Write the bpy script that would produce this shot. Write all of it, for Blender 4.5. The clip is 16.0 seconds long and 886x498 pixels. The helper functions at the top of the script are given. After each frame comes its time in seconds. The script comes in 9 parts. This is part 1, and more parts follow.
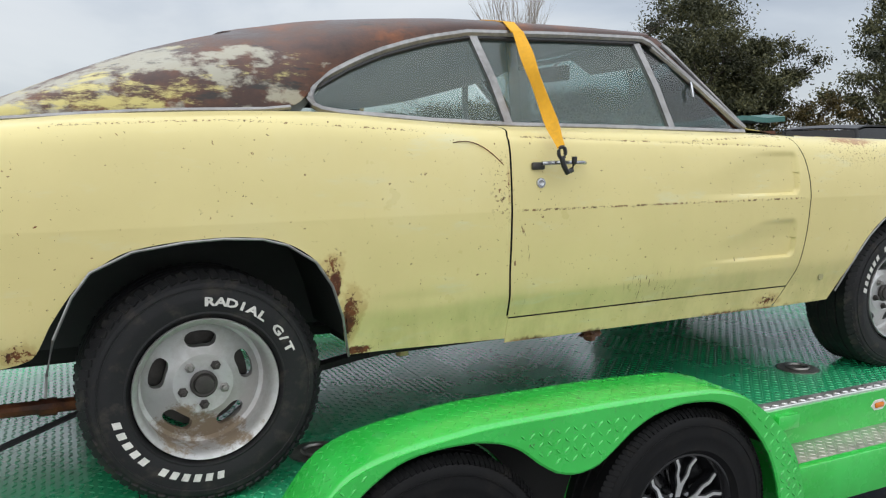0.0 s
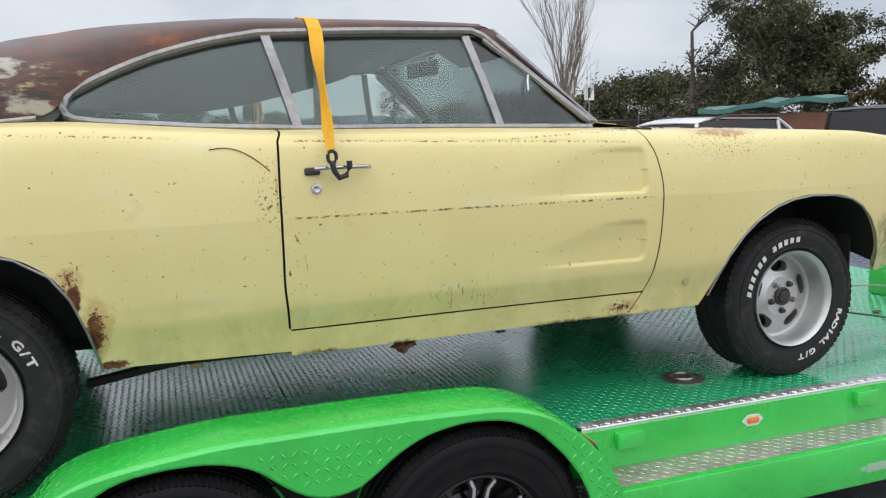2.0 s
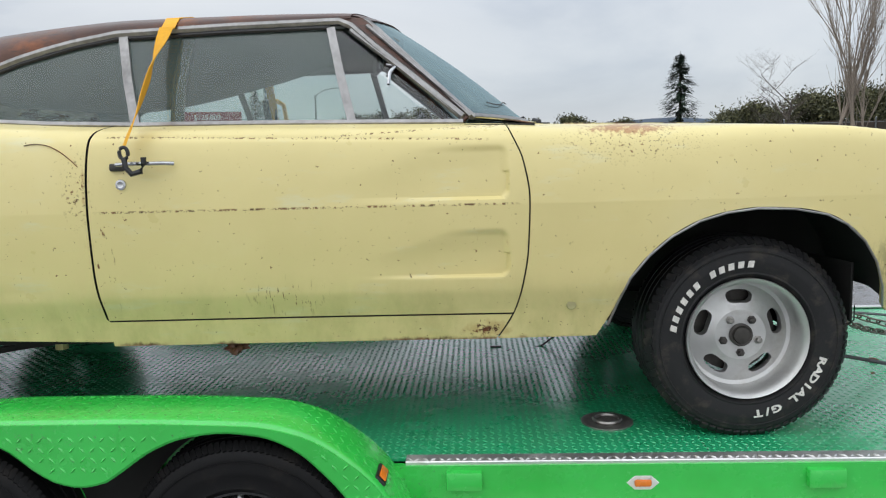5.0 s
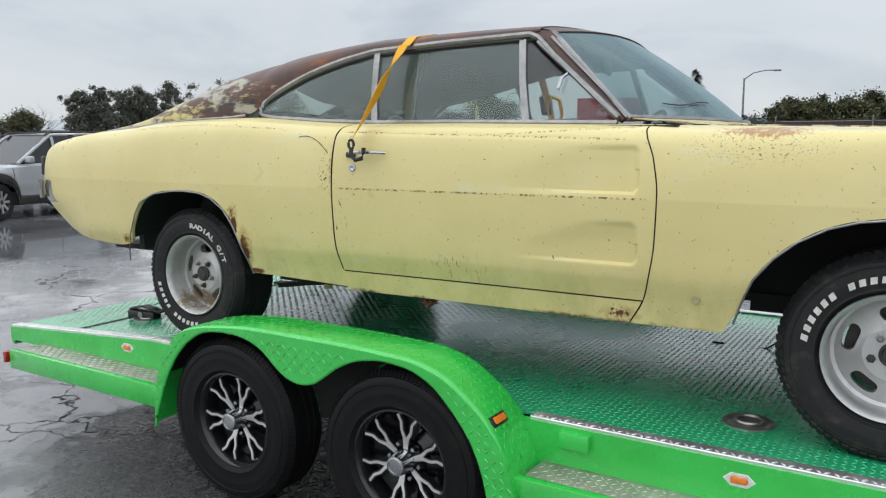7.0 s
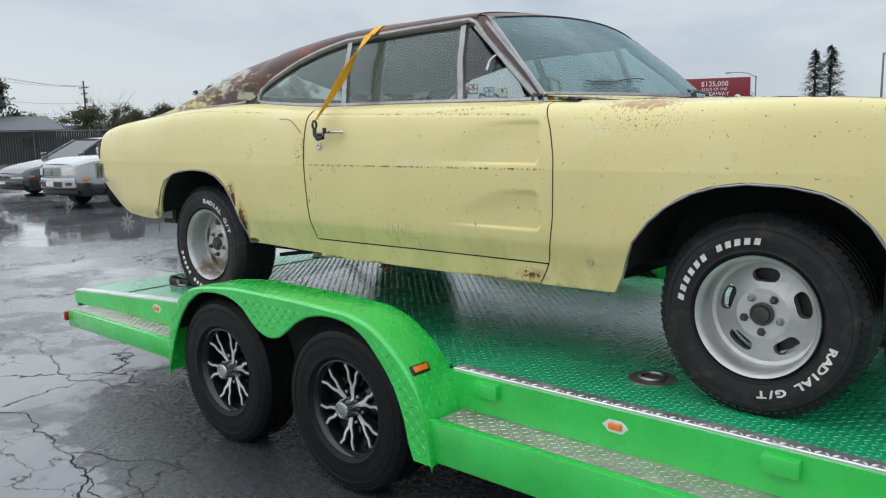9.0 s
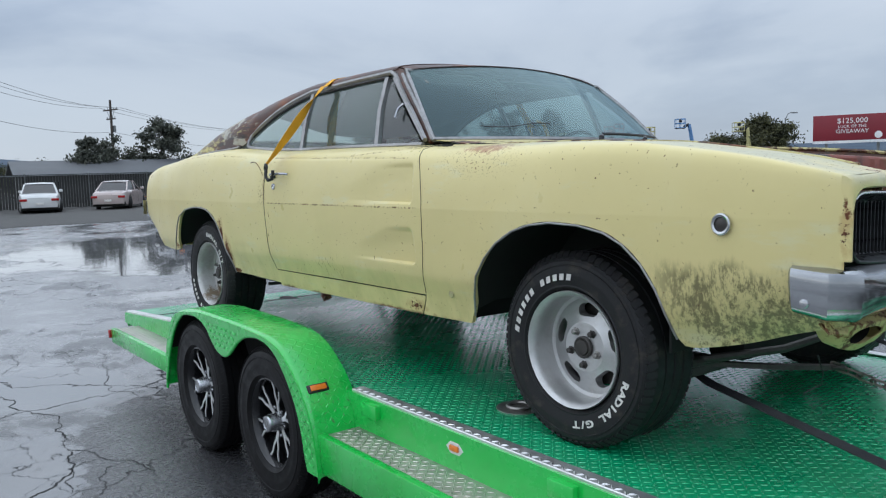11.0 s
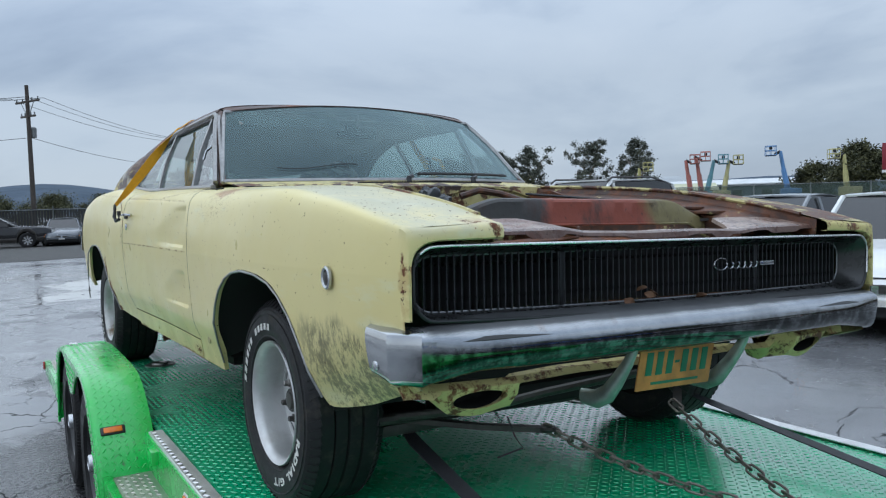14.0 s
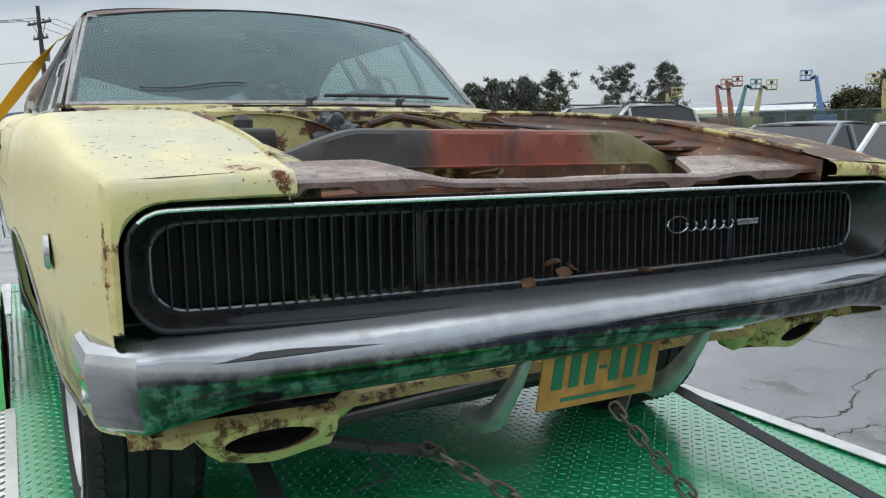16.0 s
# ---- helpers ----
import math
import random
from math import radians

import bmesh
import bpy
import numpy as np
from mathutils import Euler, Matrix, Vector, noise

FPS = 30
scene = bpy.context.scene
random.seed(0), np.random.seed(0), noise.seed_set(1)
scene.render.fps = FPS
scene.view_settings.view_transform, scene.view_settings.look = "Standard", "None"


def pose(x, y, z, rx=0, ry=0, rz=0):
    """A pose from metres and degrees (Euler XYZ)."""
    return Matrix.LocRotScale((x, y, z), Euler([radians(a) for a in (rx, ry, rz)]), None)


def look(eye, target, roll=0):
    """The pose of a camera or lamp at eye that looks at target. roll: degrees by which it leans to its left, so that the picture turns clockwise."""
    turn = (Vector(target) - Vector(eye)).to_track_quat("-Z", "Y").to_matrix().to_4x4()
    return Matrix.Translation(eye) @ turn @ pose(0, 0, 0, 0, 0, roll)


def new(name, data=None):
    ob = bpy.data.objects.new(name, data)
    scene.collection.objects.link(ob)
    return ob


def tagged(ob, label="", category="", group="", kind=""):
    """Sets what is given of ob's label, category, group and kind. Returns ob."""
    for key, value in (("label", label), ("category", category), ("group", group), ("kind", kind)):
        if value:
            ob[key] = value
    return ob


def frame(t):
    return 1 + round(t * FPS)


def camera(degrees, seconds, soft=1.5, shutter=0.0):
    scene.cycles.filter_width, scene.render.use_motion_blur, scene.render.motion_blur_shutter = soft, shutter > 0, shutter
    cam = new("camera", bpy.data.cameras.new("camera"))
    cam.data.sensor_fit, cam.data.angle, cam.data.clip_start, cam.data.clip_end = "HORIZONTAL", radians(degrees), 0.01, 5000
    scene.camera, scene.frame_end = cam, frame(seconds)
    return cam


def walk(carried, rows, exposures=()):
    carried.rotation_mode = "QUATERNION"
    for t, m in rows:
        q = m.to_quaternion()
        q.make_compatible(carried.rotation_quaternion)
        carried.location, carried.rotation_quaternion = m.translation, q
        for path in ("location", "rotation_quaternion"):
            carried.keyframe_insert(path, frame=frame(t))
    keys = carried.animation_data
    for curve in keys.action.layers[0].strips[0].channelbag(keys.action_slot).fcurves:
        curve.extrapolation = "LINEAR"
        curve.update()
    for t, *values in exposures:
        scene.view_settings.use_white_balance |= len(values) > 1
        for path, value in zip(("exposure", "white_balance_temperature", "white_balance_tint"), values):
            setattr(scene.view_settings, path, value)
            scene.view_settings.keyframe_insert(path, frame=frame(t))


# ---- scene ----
cam = camera(58.6, 16.0, soft=1.2)
PATH = [
    (0, (-0.349, -3.16, 1.573), (0.511, -1.373, 1.315), -0.1),
    (0.5, (-0.123, -3.269, 1.58), (0.728, -1.48, 1.306), -1.3),
    (1, (0.101, -3.306, 1.586), (1.004, -1.543, 1.305), -2.0),
    (1.5, (0.338, -3.305, 1.607), (1.2, -1.522, 1.329), -1.7),
    (2, (0.581, -3.407, 1.606), (1.248, -1.543, 1.323), -1.5),
    (2.5, (0.824, -3.533, 1.618), (1.313, -1.616, 1.321), -2.0),
    (3, (1.062, -3.492, 1.614), (1.499, -1.564, 1.313), -1.3),
    (3.2, (1.174, -3.442, 1.626), (1.603, -1.512, 1.326), -1.0),
    (5.3, (2.311, -3.425, 1.543), (2.005, -1.465, 1.292), -1.4),
    (5.5, (2.443, -3.423, 1.606), (1.961, -1.505, 1.309), -1.5),
    (6, (2.71, -3.438, 1.579), (1.884, -1.641, 1.279), -1.9),
    (6.5, (2.896, -3.51, 1.559), (1.953, -1.772, 1.263), -1.1),
    (7, (3.102, -3.57, 1.579), (2.039, -1.899, 1.299), -0.3),
    (7.5, (3.352, -3.506, 1.554), (2.126, -1.951, 1.273), 0.5),
    (8, (3.517, -3.446, 1.554), (2.217, -1.954, 1.265), -1.1),
    (8.5, (3.678, -3.438, 1.53), (2.395, -1.928, 1.263), -0.9),
    (9, (3.884, -3.39, 1.534), (2.575, -1.91, 1.227), -1.4),
    (9.2, (3.976, -3.319, 1.531), (2.643, -1.862, 1.214), -2.0),
    (11.3, (4.943, -2.722, 1.517), (3.325, -1.558, 1.343), -1.0),
    (11.5, (5.035, -2.665, 1.524), (3.396, -1.528, 1.374), -0.5),
    (12, (5.263, -2.549, 1.496), (3.57, -1.489, 1.391), 0.0),
    (12.5, (5.412, -2.397, 1.51), (3.706, -1.361, 1.377), -0.9),
    (13, (5.528, -2.146, 1.516), (3.817, -1.121, 1.379), -1.2),
    (13.5, (5.537, -1.938, 1.512), (3.822, -0.917, 1.385), -1.7),
    (14, (5.441, -1.695, 1.533), (3.723, -0.678, 1.415), -1.8),
    (14.5, (5.401, -1.452, 1.525), (3.651, -0.497, 1.372), -2.1),
    (15, (5.338, -1.22, 1.54), (3.552, -0.345, 1.331), -2.0),
    (15.5, (5.191, -1.121, 1.555), (3.431, -0.205, 1.307), -2.4),
    (16, (5.035, -0.987, 1.535), (3.299, -0.04, 1.234), -1.6),
]
EXPOSURES = [(0.0, 0.24, 6500, 9), (1.5, 0.27, 6480, 11), (3.0, 0.25, 6480, 10), (7.0, 0.18, 6420, 9), (9.0, 0.13, 6250, 7), (11.5, -0.06, 5740, 8), (14.5, -0.09, 5640, 6), (15.5, 0.0, 6000, 7), (16.0, 0.08, 6350, 7)]
walk(cam, [(t, look(eye, target, roll)) for t, eye, target, roll in PATH], EXPOSURES)

# ---- sky and sun ----
SUN_ELEV, SUN_ROT = radians(38), radians(215)
world = bpy.data.worlds.new("overcast_sky")
scene.world = world
world.use_nodes = True
wt = world.node_tree
sky = wt.nodes.new("ShaderNodeTexSky")
sky.sky_type, sky.sun_disc = "NISHITA", False
sky.sun_elevation, sky.sun_rotation = SUN_ELEV, SUN_ROT
sky_bg = wt.nodes.new("ShaderNodeBackground")
wt.links.new(sky.outputs[0], sky_bg.inputs[0])
sky_bg.inputs[1].default_value = 0.10
w_co = wt.nodes.new("ShaderNodeTexCoord")
w_map = wt.nodes.new("ShaderNodeMapping")
w_map.inputs["Scale"].default_value = (1.0, 1.0, 2.7)
wt.links.new(w_co.outputs["Generated"], w_map.inputs["Vector"])
w_noise = wt.nodes.new("ShaderNodeTexNoise")
w_noise.inputs["Scale"].default_value, w_noise.inputs["Detail"].default_value = 1.9, 8
w_noise.inputs["Roughness"].default_value, w_noise.inputs["Distortion"].default_value = 0.52, 0.35
wt.links.new(w_map.outputs[0], w_noise.inputs["Vector"])
w_ramp = wt.nodes.new("ShaderNodeValToRGB")
for e, (p, c) in zip([*w_ramp.color_ramp.elements, w_ramp.color_ramp.elements.new(0.5), w_ramp.color_ramp.elements.new(0.6)],
                     [(0.34, (0.43, 0.48, 0.57)), (0.68, (1.04, 1.06, 1.08)), (0.45, (0.58, 0.63, 0.71)), (0.55, (0.75, 0.785, 0.835))]):
    e.position, e.color = p, (*c, 1)
wt.links.new(w_noise.outputs["Fac"], w_ramp.inputs[0])
# the cloud cover is thinner and paler towards the horizon
w_sep = wt.nodes.new("ShaderNodeSeparateXYZ")
wt.links.new(w_co.outputs["Generated"], w_sep.inputs[0])
w_hor = wt.nodes.new("ShaderNodeMapRange")
w_hor.inputs["From Min"].default_value, w_hor.inputs["From Max"].default_value = 0.0, 0.16
w_hor.inputs["To Min"].default_value, w_hor.inputs["To Max"].default_value = 0.45, 0.0
wt.links.new(w_sep.outputs[2], w_hor.inputs[0])
w_mix = wt.nodes.new("ShaderNodeMix")
w_mix.data_type = "RGBA"
wt.links.new(w_hor.outputs[0], w_mix.inputs[0])
wt.links.new(w_ramp.outputs[0], w_mix.inputs[6])
w_mix.inputs[7].default_value = (0.80, 0.83, 0.86, 1)
cloud_bg = wt.nodes.new("ShaderNodeBackground")
cloud_bg.inputs[1].default_value = 0.80
wt.links.new(w_mix.outputs[2], cloud_bg.inputs[0])
# an overcast sky is about three times as bright overhead as at the horizon
w_up = wt.nodes.new("ShaderNodeMapRange")
w_up.inputs["From Min"].default_value, w_up.inputs["From Max"].default_value = 0.15, 1.0
w_up.inputs["To Min"].default_value, w_up.inputs["To Max"].default_value = 0.82, 2.15
wt.links.new(w_sep.outputs[2], w_up.inputs[0])
wt.links.new(w_up.outputs[0], cloud_bg.inputs[1])
w_add = wt.nodes.new("ShaderNodeMixShader")
w_add.inputs[0].default_value = 0.88
wt.links.new(sky_bg.outputs[0], w_add.inputs[1])
wt.links.new(cloud_bg.outputs[0], w_add.inputs[2])
wt.links.new(w_add.outputs[0], wt.nodes["World Output"].inputs["Surface"])

sun = new("sun", bpy.data.lights.new("sun", "SUN"))
sun.data.energy, sun.data.angle, sun.data.color = 1.2, radians(170), (1.0, 0.96, 0.9)
sun.matrix_basis = look((0, 0, 30), (18.0, 22.0, 0.0))

# ---- helpers for meshes ----
rng = random.Random(7)


def finish(bm, name, sharp=35):
    bm.normal_update()
    lim = radians(sharp)
    for e in bm.edges:
        e.smooth = len(e.link_faces) == 2 and e.calc_face_angle(0) < lim
    for f in bm.faces:
        f.smooth = True
    me = bpy.data.meshes.new(name)
    bm.to_mesh(me)
    bm.free()
    return me


def part(name, bm, material, parent=None, label="", at=None, sharp=35):
    me = bm if isinstance(bm, bpy.types.Mesh) else finish(bm, name, sharp)
    if material is not None and len(me.materials) == 0:
        me.materials.append(material)
    ob = new(name, me)
    if parent is not None:
        ob.parent = parent
    if at is not None:
        ob.matrix_basis = at
    if label:
        ob["label"] = label
    return ob


def thing(name, label, category, at=None, group="", kind=""):
    ob = new(name)
    ob.empty_display_size = 0.1
    if at is not None:
        ob.matrix_basis = at
    return tagged(ob, label, category, group, kind)


def solo(name, bm, material, label, category, at=None, group="", kind="", sharp=35):
    return tagged(part(name, bm, material, None, "", at, sharp), label, category, group, kind)


def curve(pts):
    """A smooth function through points (x, y)."""
    xs = [p[0] for p in pts]
    ys = [p[1] for p in pts]
    n = len(xs)
    d = [(ys[i + 1] - ys[i]) / (xs[i + 1] - xs[i]) for i in range(n - 1)]
    m = [d[0]] + [0 if d[i - 1] * d[i] <= 0 else 2 * d[i - 1] * d[i] / (d[i - 1] + d[i]) for i in range(1, n - 1)] + [d[-1]]

    def f(x):
        if x <= xs[0]:
            return ys[0]
        if x >= xs[-1]:
            return ys[-1]
        i = max(k for k in range(n - 1) if xs[k] <= x)
        h = xs[i + 1] - xs[i]
        s = (x - xs[i]) / h
        return (ys[i] * (1 + 2 * s) * (1 - s) ** 2 + m[i] * h * s * (1 - s) ** 2
                + ys[i + 1] * s * s * (3 - 2 * s) + m[i + 1] * h * s * s * (s - 1))
    return f


def sstep(a, b, x):
    s = min(1, max(0, (x - a) / (b - a)))
    return s * s * (3 - 2 * s)


def frange(a, b, step):
    n = max(1, round((b - a) / step))
    return [a + (b - a) * i / n for i in range(n + 1)]


def sheet(rows, thick=0.0, closed=False, bm=None):
    """A skin over rows of points; thick gives it depth against its normals."""
    bm = bm or bmesh.new()
    vs = [[bm.verts.new(p) for p in r] for r in rows]
    fs = []
    for i in range(len(vs) - 1):
        n = len(vs[i])
        for j in range(n if closed else n - 1):
            k = (j + 1) % n
            q = [vs[i][j], vs[i][k], vs[i + 1][k], vs[i + 1][j]]
            cos = {tuple(round(c, 5) for c in v.co) for v in q}
            if len(cos) >= 3:
                try:
                    fs.append(bm.faces.new(q))
                except ValueError:
                    pass
    bmesh.ops.remove_doubles(bm, verts=bm.verts[:], dist=0.0004)
    if thick:
        bm.normal_update()
        bmesh.ops.solidify(bm, geom=bm.faces[:], thickness=thick)
    return bm


def lathe(profile, seg=48, bm=None, m=None):
    """Turn (radius, height) round z."""
    bm = bm or bmesh.new()
    start = len(bm.verts)
    vs = []
    for r, h in profile:
        if r < 1e-6:
            vs.append([bm.verts.new((0, 0, h))])
        else:
            vs.append([bm.verts.new((r * math.cos(2 * math.pi * k / seg), r * math.sin(2 * math.pi * k / seg), h)) for k in range(seg)])
    for a, b in zip(vs, vs[1:]):
        for k in range(seg):
            q = [a[k % len(a)], a[(k + 1) % len(a)], b[(k + 1) % len(b)], b[k % len(b)]]
            q = list(dict.fromkeys(q))
            if len(q) > 2:
                bm.faces.new(q)
    bmesh.ops.recalc_face_normals(bm, faces=bm.faces[:])
    if m is not None:
        bm.verts.ensure_lookup_table()
        bmesh.ops.transform(bm, matrix=m, verts=bm.verts[start:])
    return bm


def box(x0, y0, z0, x1, y1, z1, bevel=0.0, bm=None, m=None, seg=2):
    bm = bm or bmesh.new()
    r = bmesh.ops.create_cube(bm, size=1.0)["verts"]
    for v in r:
        v.co = Vector(((x0 + x1) / 2 + v.co.x * (x1 - x0), (y0 + y1) / 2 + v.co.y * (y1 - y0), (z0 + z1) / 2 + v.co.z * (z1 - z0)))
    allv = r
    if bevel:
        es = list({e for v in r for e in v.link_edges})
        out = bmesh.ops.bevel(bm, geom=es, offset=bevel, segments=seg, affect="EDGES", profile=0.5)
        allv = list({v for f in out["faces"] for v in f.verts} | {v for v in r if v.is_valid})
    if m is not None:
        bmesh.ops.transform(bm, matrix=m, verts=allv)
    return bm


def tube(pts, r, seg=8, bm=None, flat=1.0, cap=True, up=(0, 0, 1)):
    """A rod along points; r may be a list; flat squeezes it along up."""
    bm = bm or bmesh.new()
    pts = [Vector(p) for p in pts]
    rings = []
    for i, p in enumerate(pts):
        a, b = pts[max(0, i - 1)], pts[min(len(pts) - 1, i + 1)]
        t = (b - a).normalized()
        u = Vector(up)
        if abs(t.dot(u)) > 0.95:
            u = Vector((1, 0, 0))
        s = t.cross(u).normalized()
        n = s.cross(t)
        rr = r[i] if isinstance(r, (list, tuple)) else r
        rings.append([bm.verts.new(p + (s * math.cos(2 * math.pi * k / seg) + n * flat * math.sin(2 * math.pi * k / seg)) * rr) for k in range(seg)])
    for a, b in zip(rings, rings[1:]):
        for k in range(seg):
            bm.faces.new((a[k], a[(k + 1) % seg], b[(k + 1) % seg], b[k]))
    if cap:
        bm.faces.new(rings[0][::-1])
        bm.faces.new(rings[-1])
    return bm


def bar(pts, w, t, bm=None, up=(0, 0, 1)):
    """A flat strip along points, w wide and t thick."""
    bm = bm or bmesh.new()
    pts = [Vector(p) for p in pts]
    rings = []
    for i, p in enumerate(pts):
        d = (pts[min(len(pts) - 1, i + 1)] - pts[max(0, i - 1)]).normalized()
        u = Vector(up)
        s = d.cross(u).normalized()
        n = s.cross(d)
        ww = w[i] if isinstance(w, (list, tuple)) else w
        rings.append([bm.verts.new(p + s * a * ww / 2 + n * b * t / 2) for a, b in ((-1, -1), (1, -1), (1, 1), (-1, 1))])
    for a, b in zip(rings, rings[1:]):
        for k in range(4):
            bm.faces.new((a[k], a[(k + 1) % 4], b[(k + 1) % 4], b[k]))
    bm.faces.new(rings[0][::-1])
    bm.faces.new(rings[-1])
    return bm


def plate(outline, h, bm=None, m=None, bevel=0.0):
    """A flat slab with the outline given in x and y, from z = 0 up to h."""
    bm = bm or bmesh.new()
    lo = [bm.verts.new((x, y, 0)) for x, y in outline]
    hi = [bm.verts.new((x, y, h)) for x, y in outline]
    n = len(lo)
    fs = [bm.faces.new(lo[::-1]), bm.faces.new(hi)]
    for k in range(n):
        fs.append(bm.faces.new((lo[k], lo[(k + 1) % n], hi[(k + 1) % n], hi[k])))
    vs = lo + hi
    if bevel:
        out = bmesh.ops.bevel(bm, geom=list(fs[1].edges), offset=bevel, segments=2, affect="EDGES", profile=0.5)
        vs = list({v for f in out["faces"] for v in f.verts} | {v for v in vs if v.is_valid})
    bmesh.ops.recalc_face_normals(bm, faces=bm.faces[:])
    if m is not None:
        bmesh.ops.transform(bm, matrix=m, verts=vs)
    return bm


def shift(bm, m):
    bmesh.ops.transform(bm, matrix=m, verts=bm.verts[:])
    return bm


def letters(text, size, depth=0.0, bold=0.0):
    """The outlines of a word in the built-in font, as a mesh centred on its middle."""
    cu = bpy.data.curves.new("word", "FONT")
    cu.body, cu.size, cu.extrude, cu.align_x, cu.align_y = text, size, depth, "CENTER", "CENTER"
    cu.resolution_u = 2
    cu.offset = bold
    ob = bpy.data.objects.new("word", cu)
    scene.collection.objects.link(ob)
    dg = bpy.context.evaluated_depsgraph_get()
    me = bpy.data.meshes.new_from_object(ob.evaluated_get(dg))
    bpy.data.objects.remove(ob)
    bpy.data.curves.remove(cu)
    bm = bmesh.new()
    bm.from_mesh(me)
    bpy.data.meshes.remove(me)
    return bm


def cut(bm, cutter):
    """bm with the solid cutter taken away."""
    a = bpy.data.objects.new("cut_a", finish(bm, "cut_a"))
    b = bpy.data.objects.new("cut_b", finish(cutter, "cut_b"))
    scene.collection.objects.link(a)
    scene.collection.objects.link(b)
    mod = a.modifiers.new("cut", "BOOLEAN")
    mod.operation, mod.object, mod.solver = "DIFFERENCE", b, "EXACT"
    me = bpy.data.meshes.new_from_object(a.evaluated_get(bpy.context.evaluated_depsgraph_get()))
    out = bmesh.new()
    out.from_mesh(me)
    bpy.data.meshes.remove(me)
    for o in (a, b):
        d = o.data
        bpy.data.objects.remove(o)
        bpy.data.meshes.remove(d)
    return out


# ---- materials ----
class Mat:
    """A node material put together from a few words."""

    def __init__(self, name):
        self.m = bpy.data.materials.new(name)
        self.m.use_nodes = True
        self.t = self.m.node_tree
        self.b = self.t.nodes["Principled BSDF"]
        self.co = None

    def put(self, sock, v):
        if isinstance(v, bpy.types.NodeSocket):
            self.t.links.new(v, sock)
        elif isinstance(v, (tuple, list)) and len(v) == 3 and len(sock.default_value) == 4:
            sock.default_value = (*v, 1)
        else:
            sock.default_value = v

    def coords(self):
        if self.co is None:
            self.co = self.t.nodes.new("ShaderNodeTexCoord").outputs["Object"]
        return self.co

    def mapped(self, scale=(1, 1, 1), rot=(0, 0, 0), loc=(0, 0, 0)):
        n = self.t.nodes.new("ShaderNodeMapping")
        self.put(n.inputs["Vector"], self.coords())
        n.inputs["Scale"].default_value, n.inputs["Rotation"].default_value, n.inputs["Location"].default_value = scale, rot, loc
        return n.outputs["Vector"]

    def noise(self, scale, detail=4, rough=0.55, vec=None, dist=0.0):
        n = self.t.nodes.new("ShaderNodeTexNoise")
        self.put(n.inputs["Vector"], vec or self.coords())
        n.inputs["Scale"].default_value, n.inputs["Detail"].default_value = scale, detail
        n.inputs["Roughness"].default_value, n.inputs["Distortion"].default_value = rough, dist
        return n.outputs["Fac"]

    def voronoi(self, scale, feature="F1", vec=None):
        n = self.t.nodes.new("ShaderNodeTexVoronoi")
        n.feature = feature
        self.put(n.inputs["Vector"], vec or self.coords())
        n.inputs["Scale"].default_value = scale
        return n.outputs["Distance"]

    def ramp(self, fac, stops):
        n = self.t.nodes.new("ShaderNodeValToRGB")
        self.put(n.inputs[0], fac)
        e = n.color_ramp.elements
        while len(e) < len(stops):
            e.new(0.5)
        for k, (p, c) in zip(e, stops):
            k.position = p
            k.color = (c, c, c, 1) if isinstance(c, (int, float)) else (*c, 1)
        return n.outputs["Color"]

    def mix(self, fac, a, b, mode="MIX"):
        n = self.t.nodes.new("ShaderNodeMix")
        n.data_type, n.blend_type = "RGBA", mode
        self.put(n.inputs["Factor"], fac)
        self.put(n.inputs["A"] if False else n.inputs[6], a)
        self.put(n.inputs[7], b)
        return n.outputs[2]

    def math(self, op, a, b=0.0, clamp=False):
        n = self.t.nodes.new("ShaderNodeMath")
        n.operation, n.use_clamp = op, clamp
        self.put(n.inputs[0], a)
        self.put(n.inputs[1], b)
        return n.outputs[0]

    def axis(self, k):
        n = self.t.nodes.new("ShaderNodeSeparateXYZ")
        self.put(n.inputs[0], self.coords())
        return n.outputs[k]

    def band(self, fac, a, b):
        """0 below a, 1 above b."""
        n = self.t.nodes.new("ShaderNodeMapRange")
        n.interpolation_type = "SMOOTHSTEP"
        self.put(n.inputs["Value"], fac)
        n.inputs["From Min"].default_value, n.inputs["From Max"].default_value = a, b
        return n.outputs[0]

    def near(self, centre, radii):
        """1 at a place, falling to 0 at the radii."""
        n = self.mapped(tuple(1 / r for r in radii), loc=tuple(-c / r for c, r in zip(centre, radii)))
        v = self.t.nodes.new("ShaderNodeVectorMath")
        v.operation = "LENGTH"
        self.put(v.inputs[0], n)
        return self.band(v.outputs["Value"], 1.0, 0.15)

    def bump(self, height, strength=0.2, dist=0.01, under=None):
        n = self.t.nodes.new("ShaderNodeBump")
        n.inputs["Strength"].default_value, n.inputs["Distance"].default_value = strength, dist
        self.put(n.inputs["Height"], height)
        if under is not None:
            self.put(n.inputs["Normal"], under)
        self.put(self.b.inputs["Normal"], n.outputs[0])
        return n.outputs[0]

    def random(self):
        return self.t.nodes.new("ShaderNodeObjectInfo").outputs["Random"]

    def island(self):
        return self.t.nodes.new("ShaderNodeNewGeometry").outputs["Random Per Island"]

    def set(self, color=None, rough=None, metal=None, spec=None, coat=None, trans=None, ior=None):
        for key, v in (("Base Color", color), ("Roughness", rough), ("Metallic", metal), ("Specular IOR Level", spec),
                       ("Coat Weight", coat), ("Transmission Weight", trans), ("IOR", ior)):
            if v is not None:
                self.put(self.b.inputs[key], v)
        return self.m


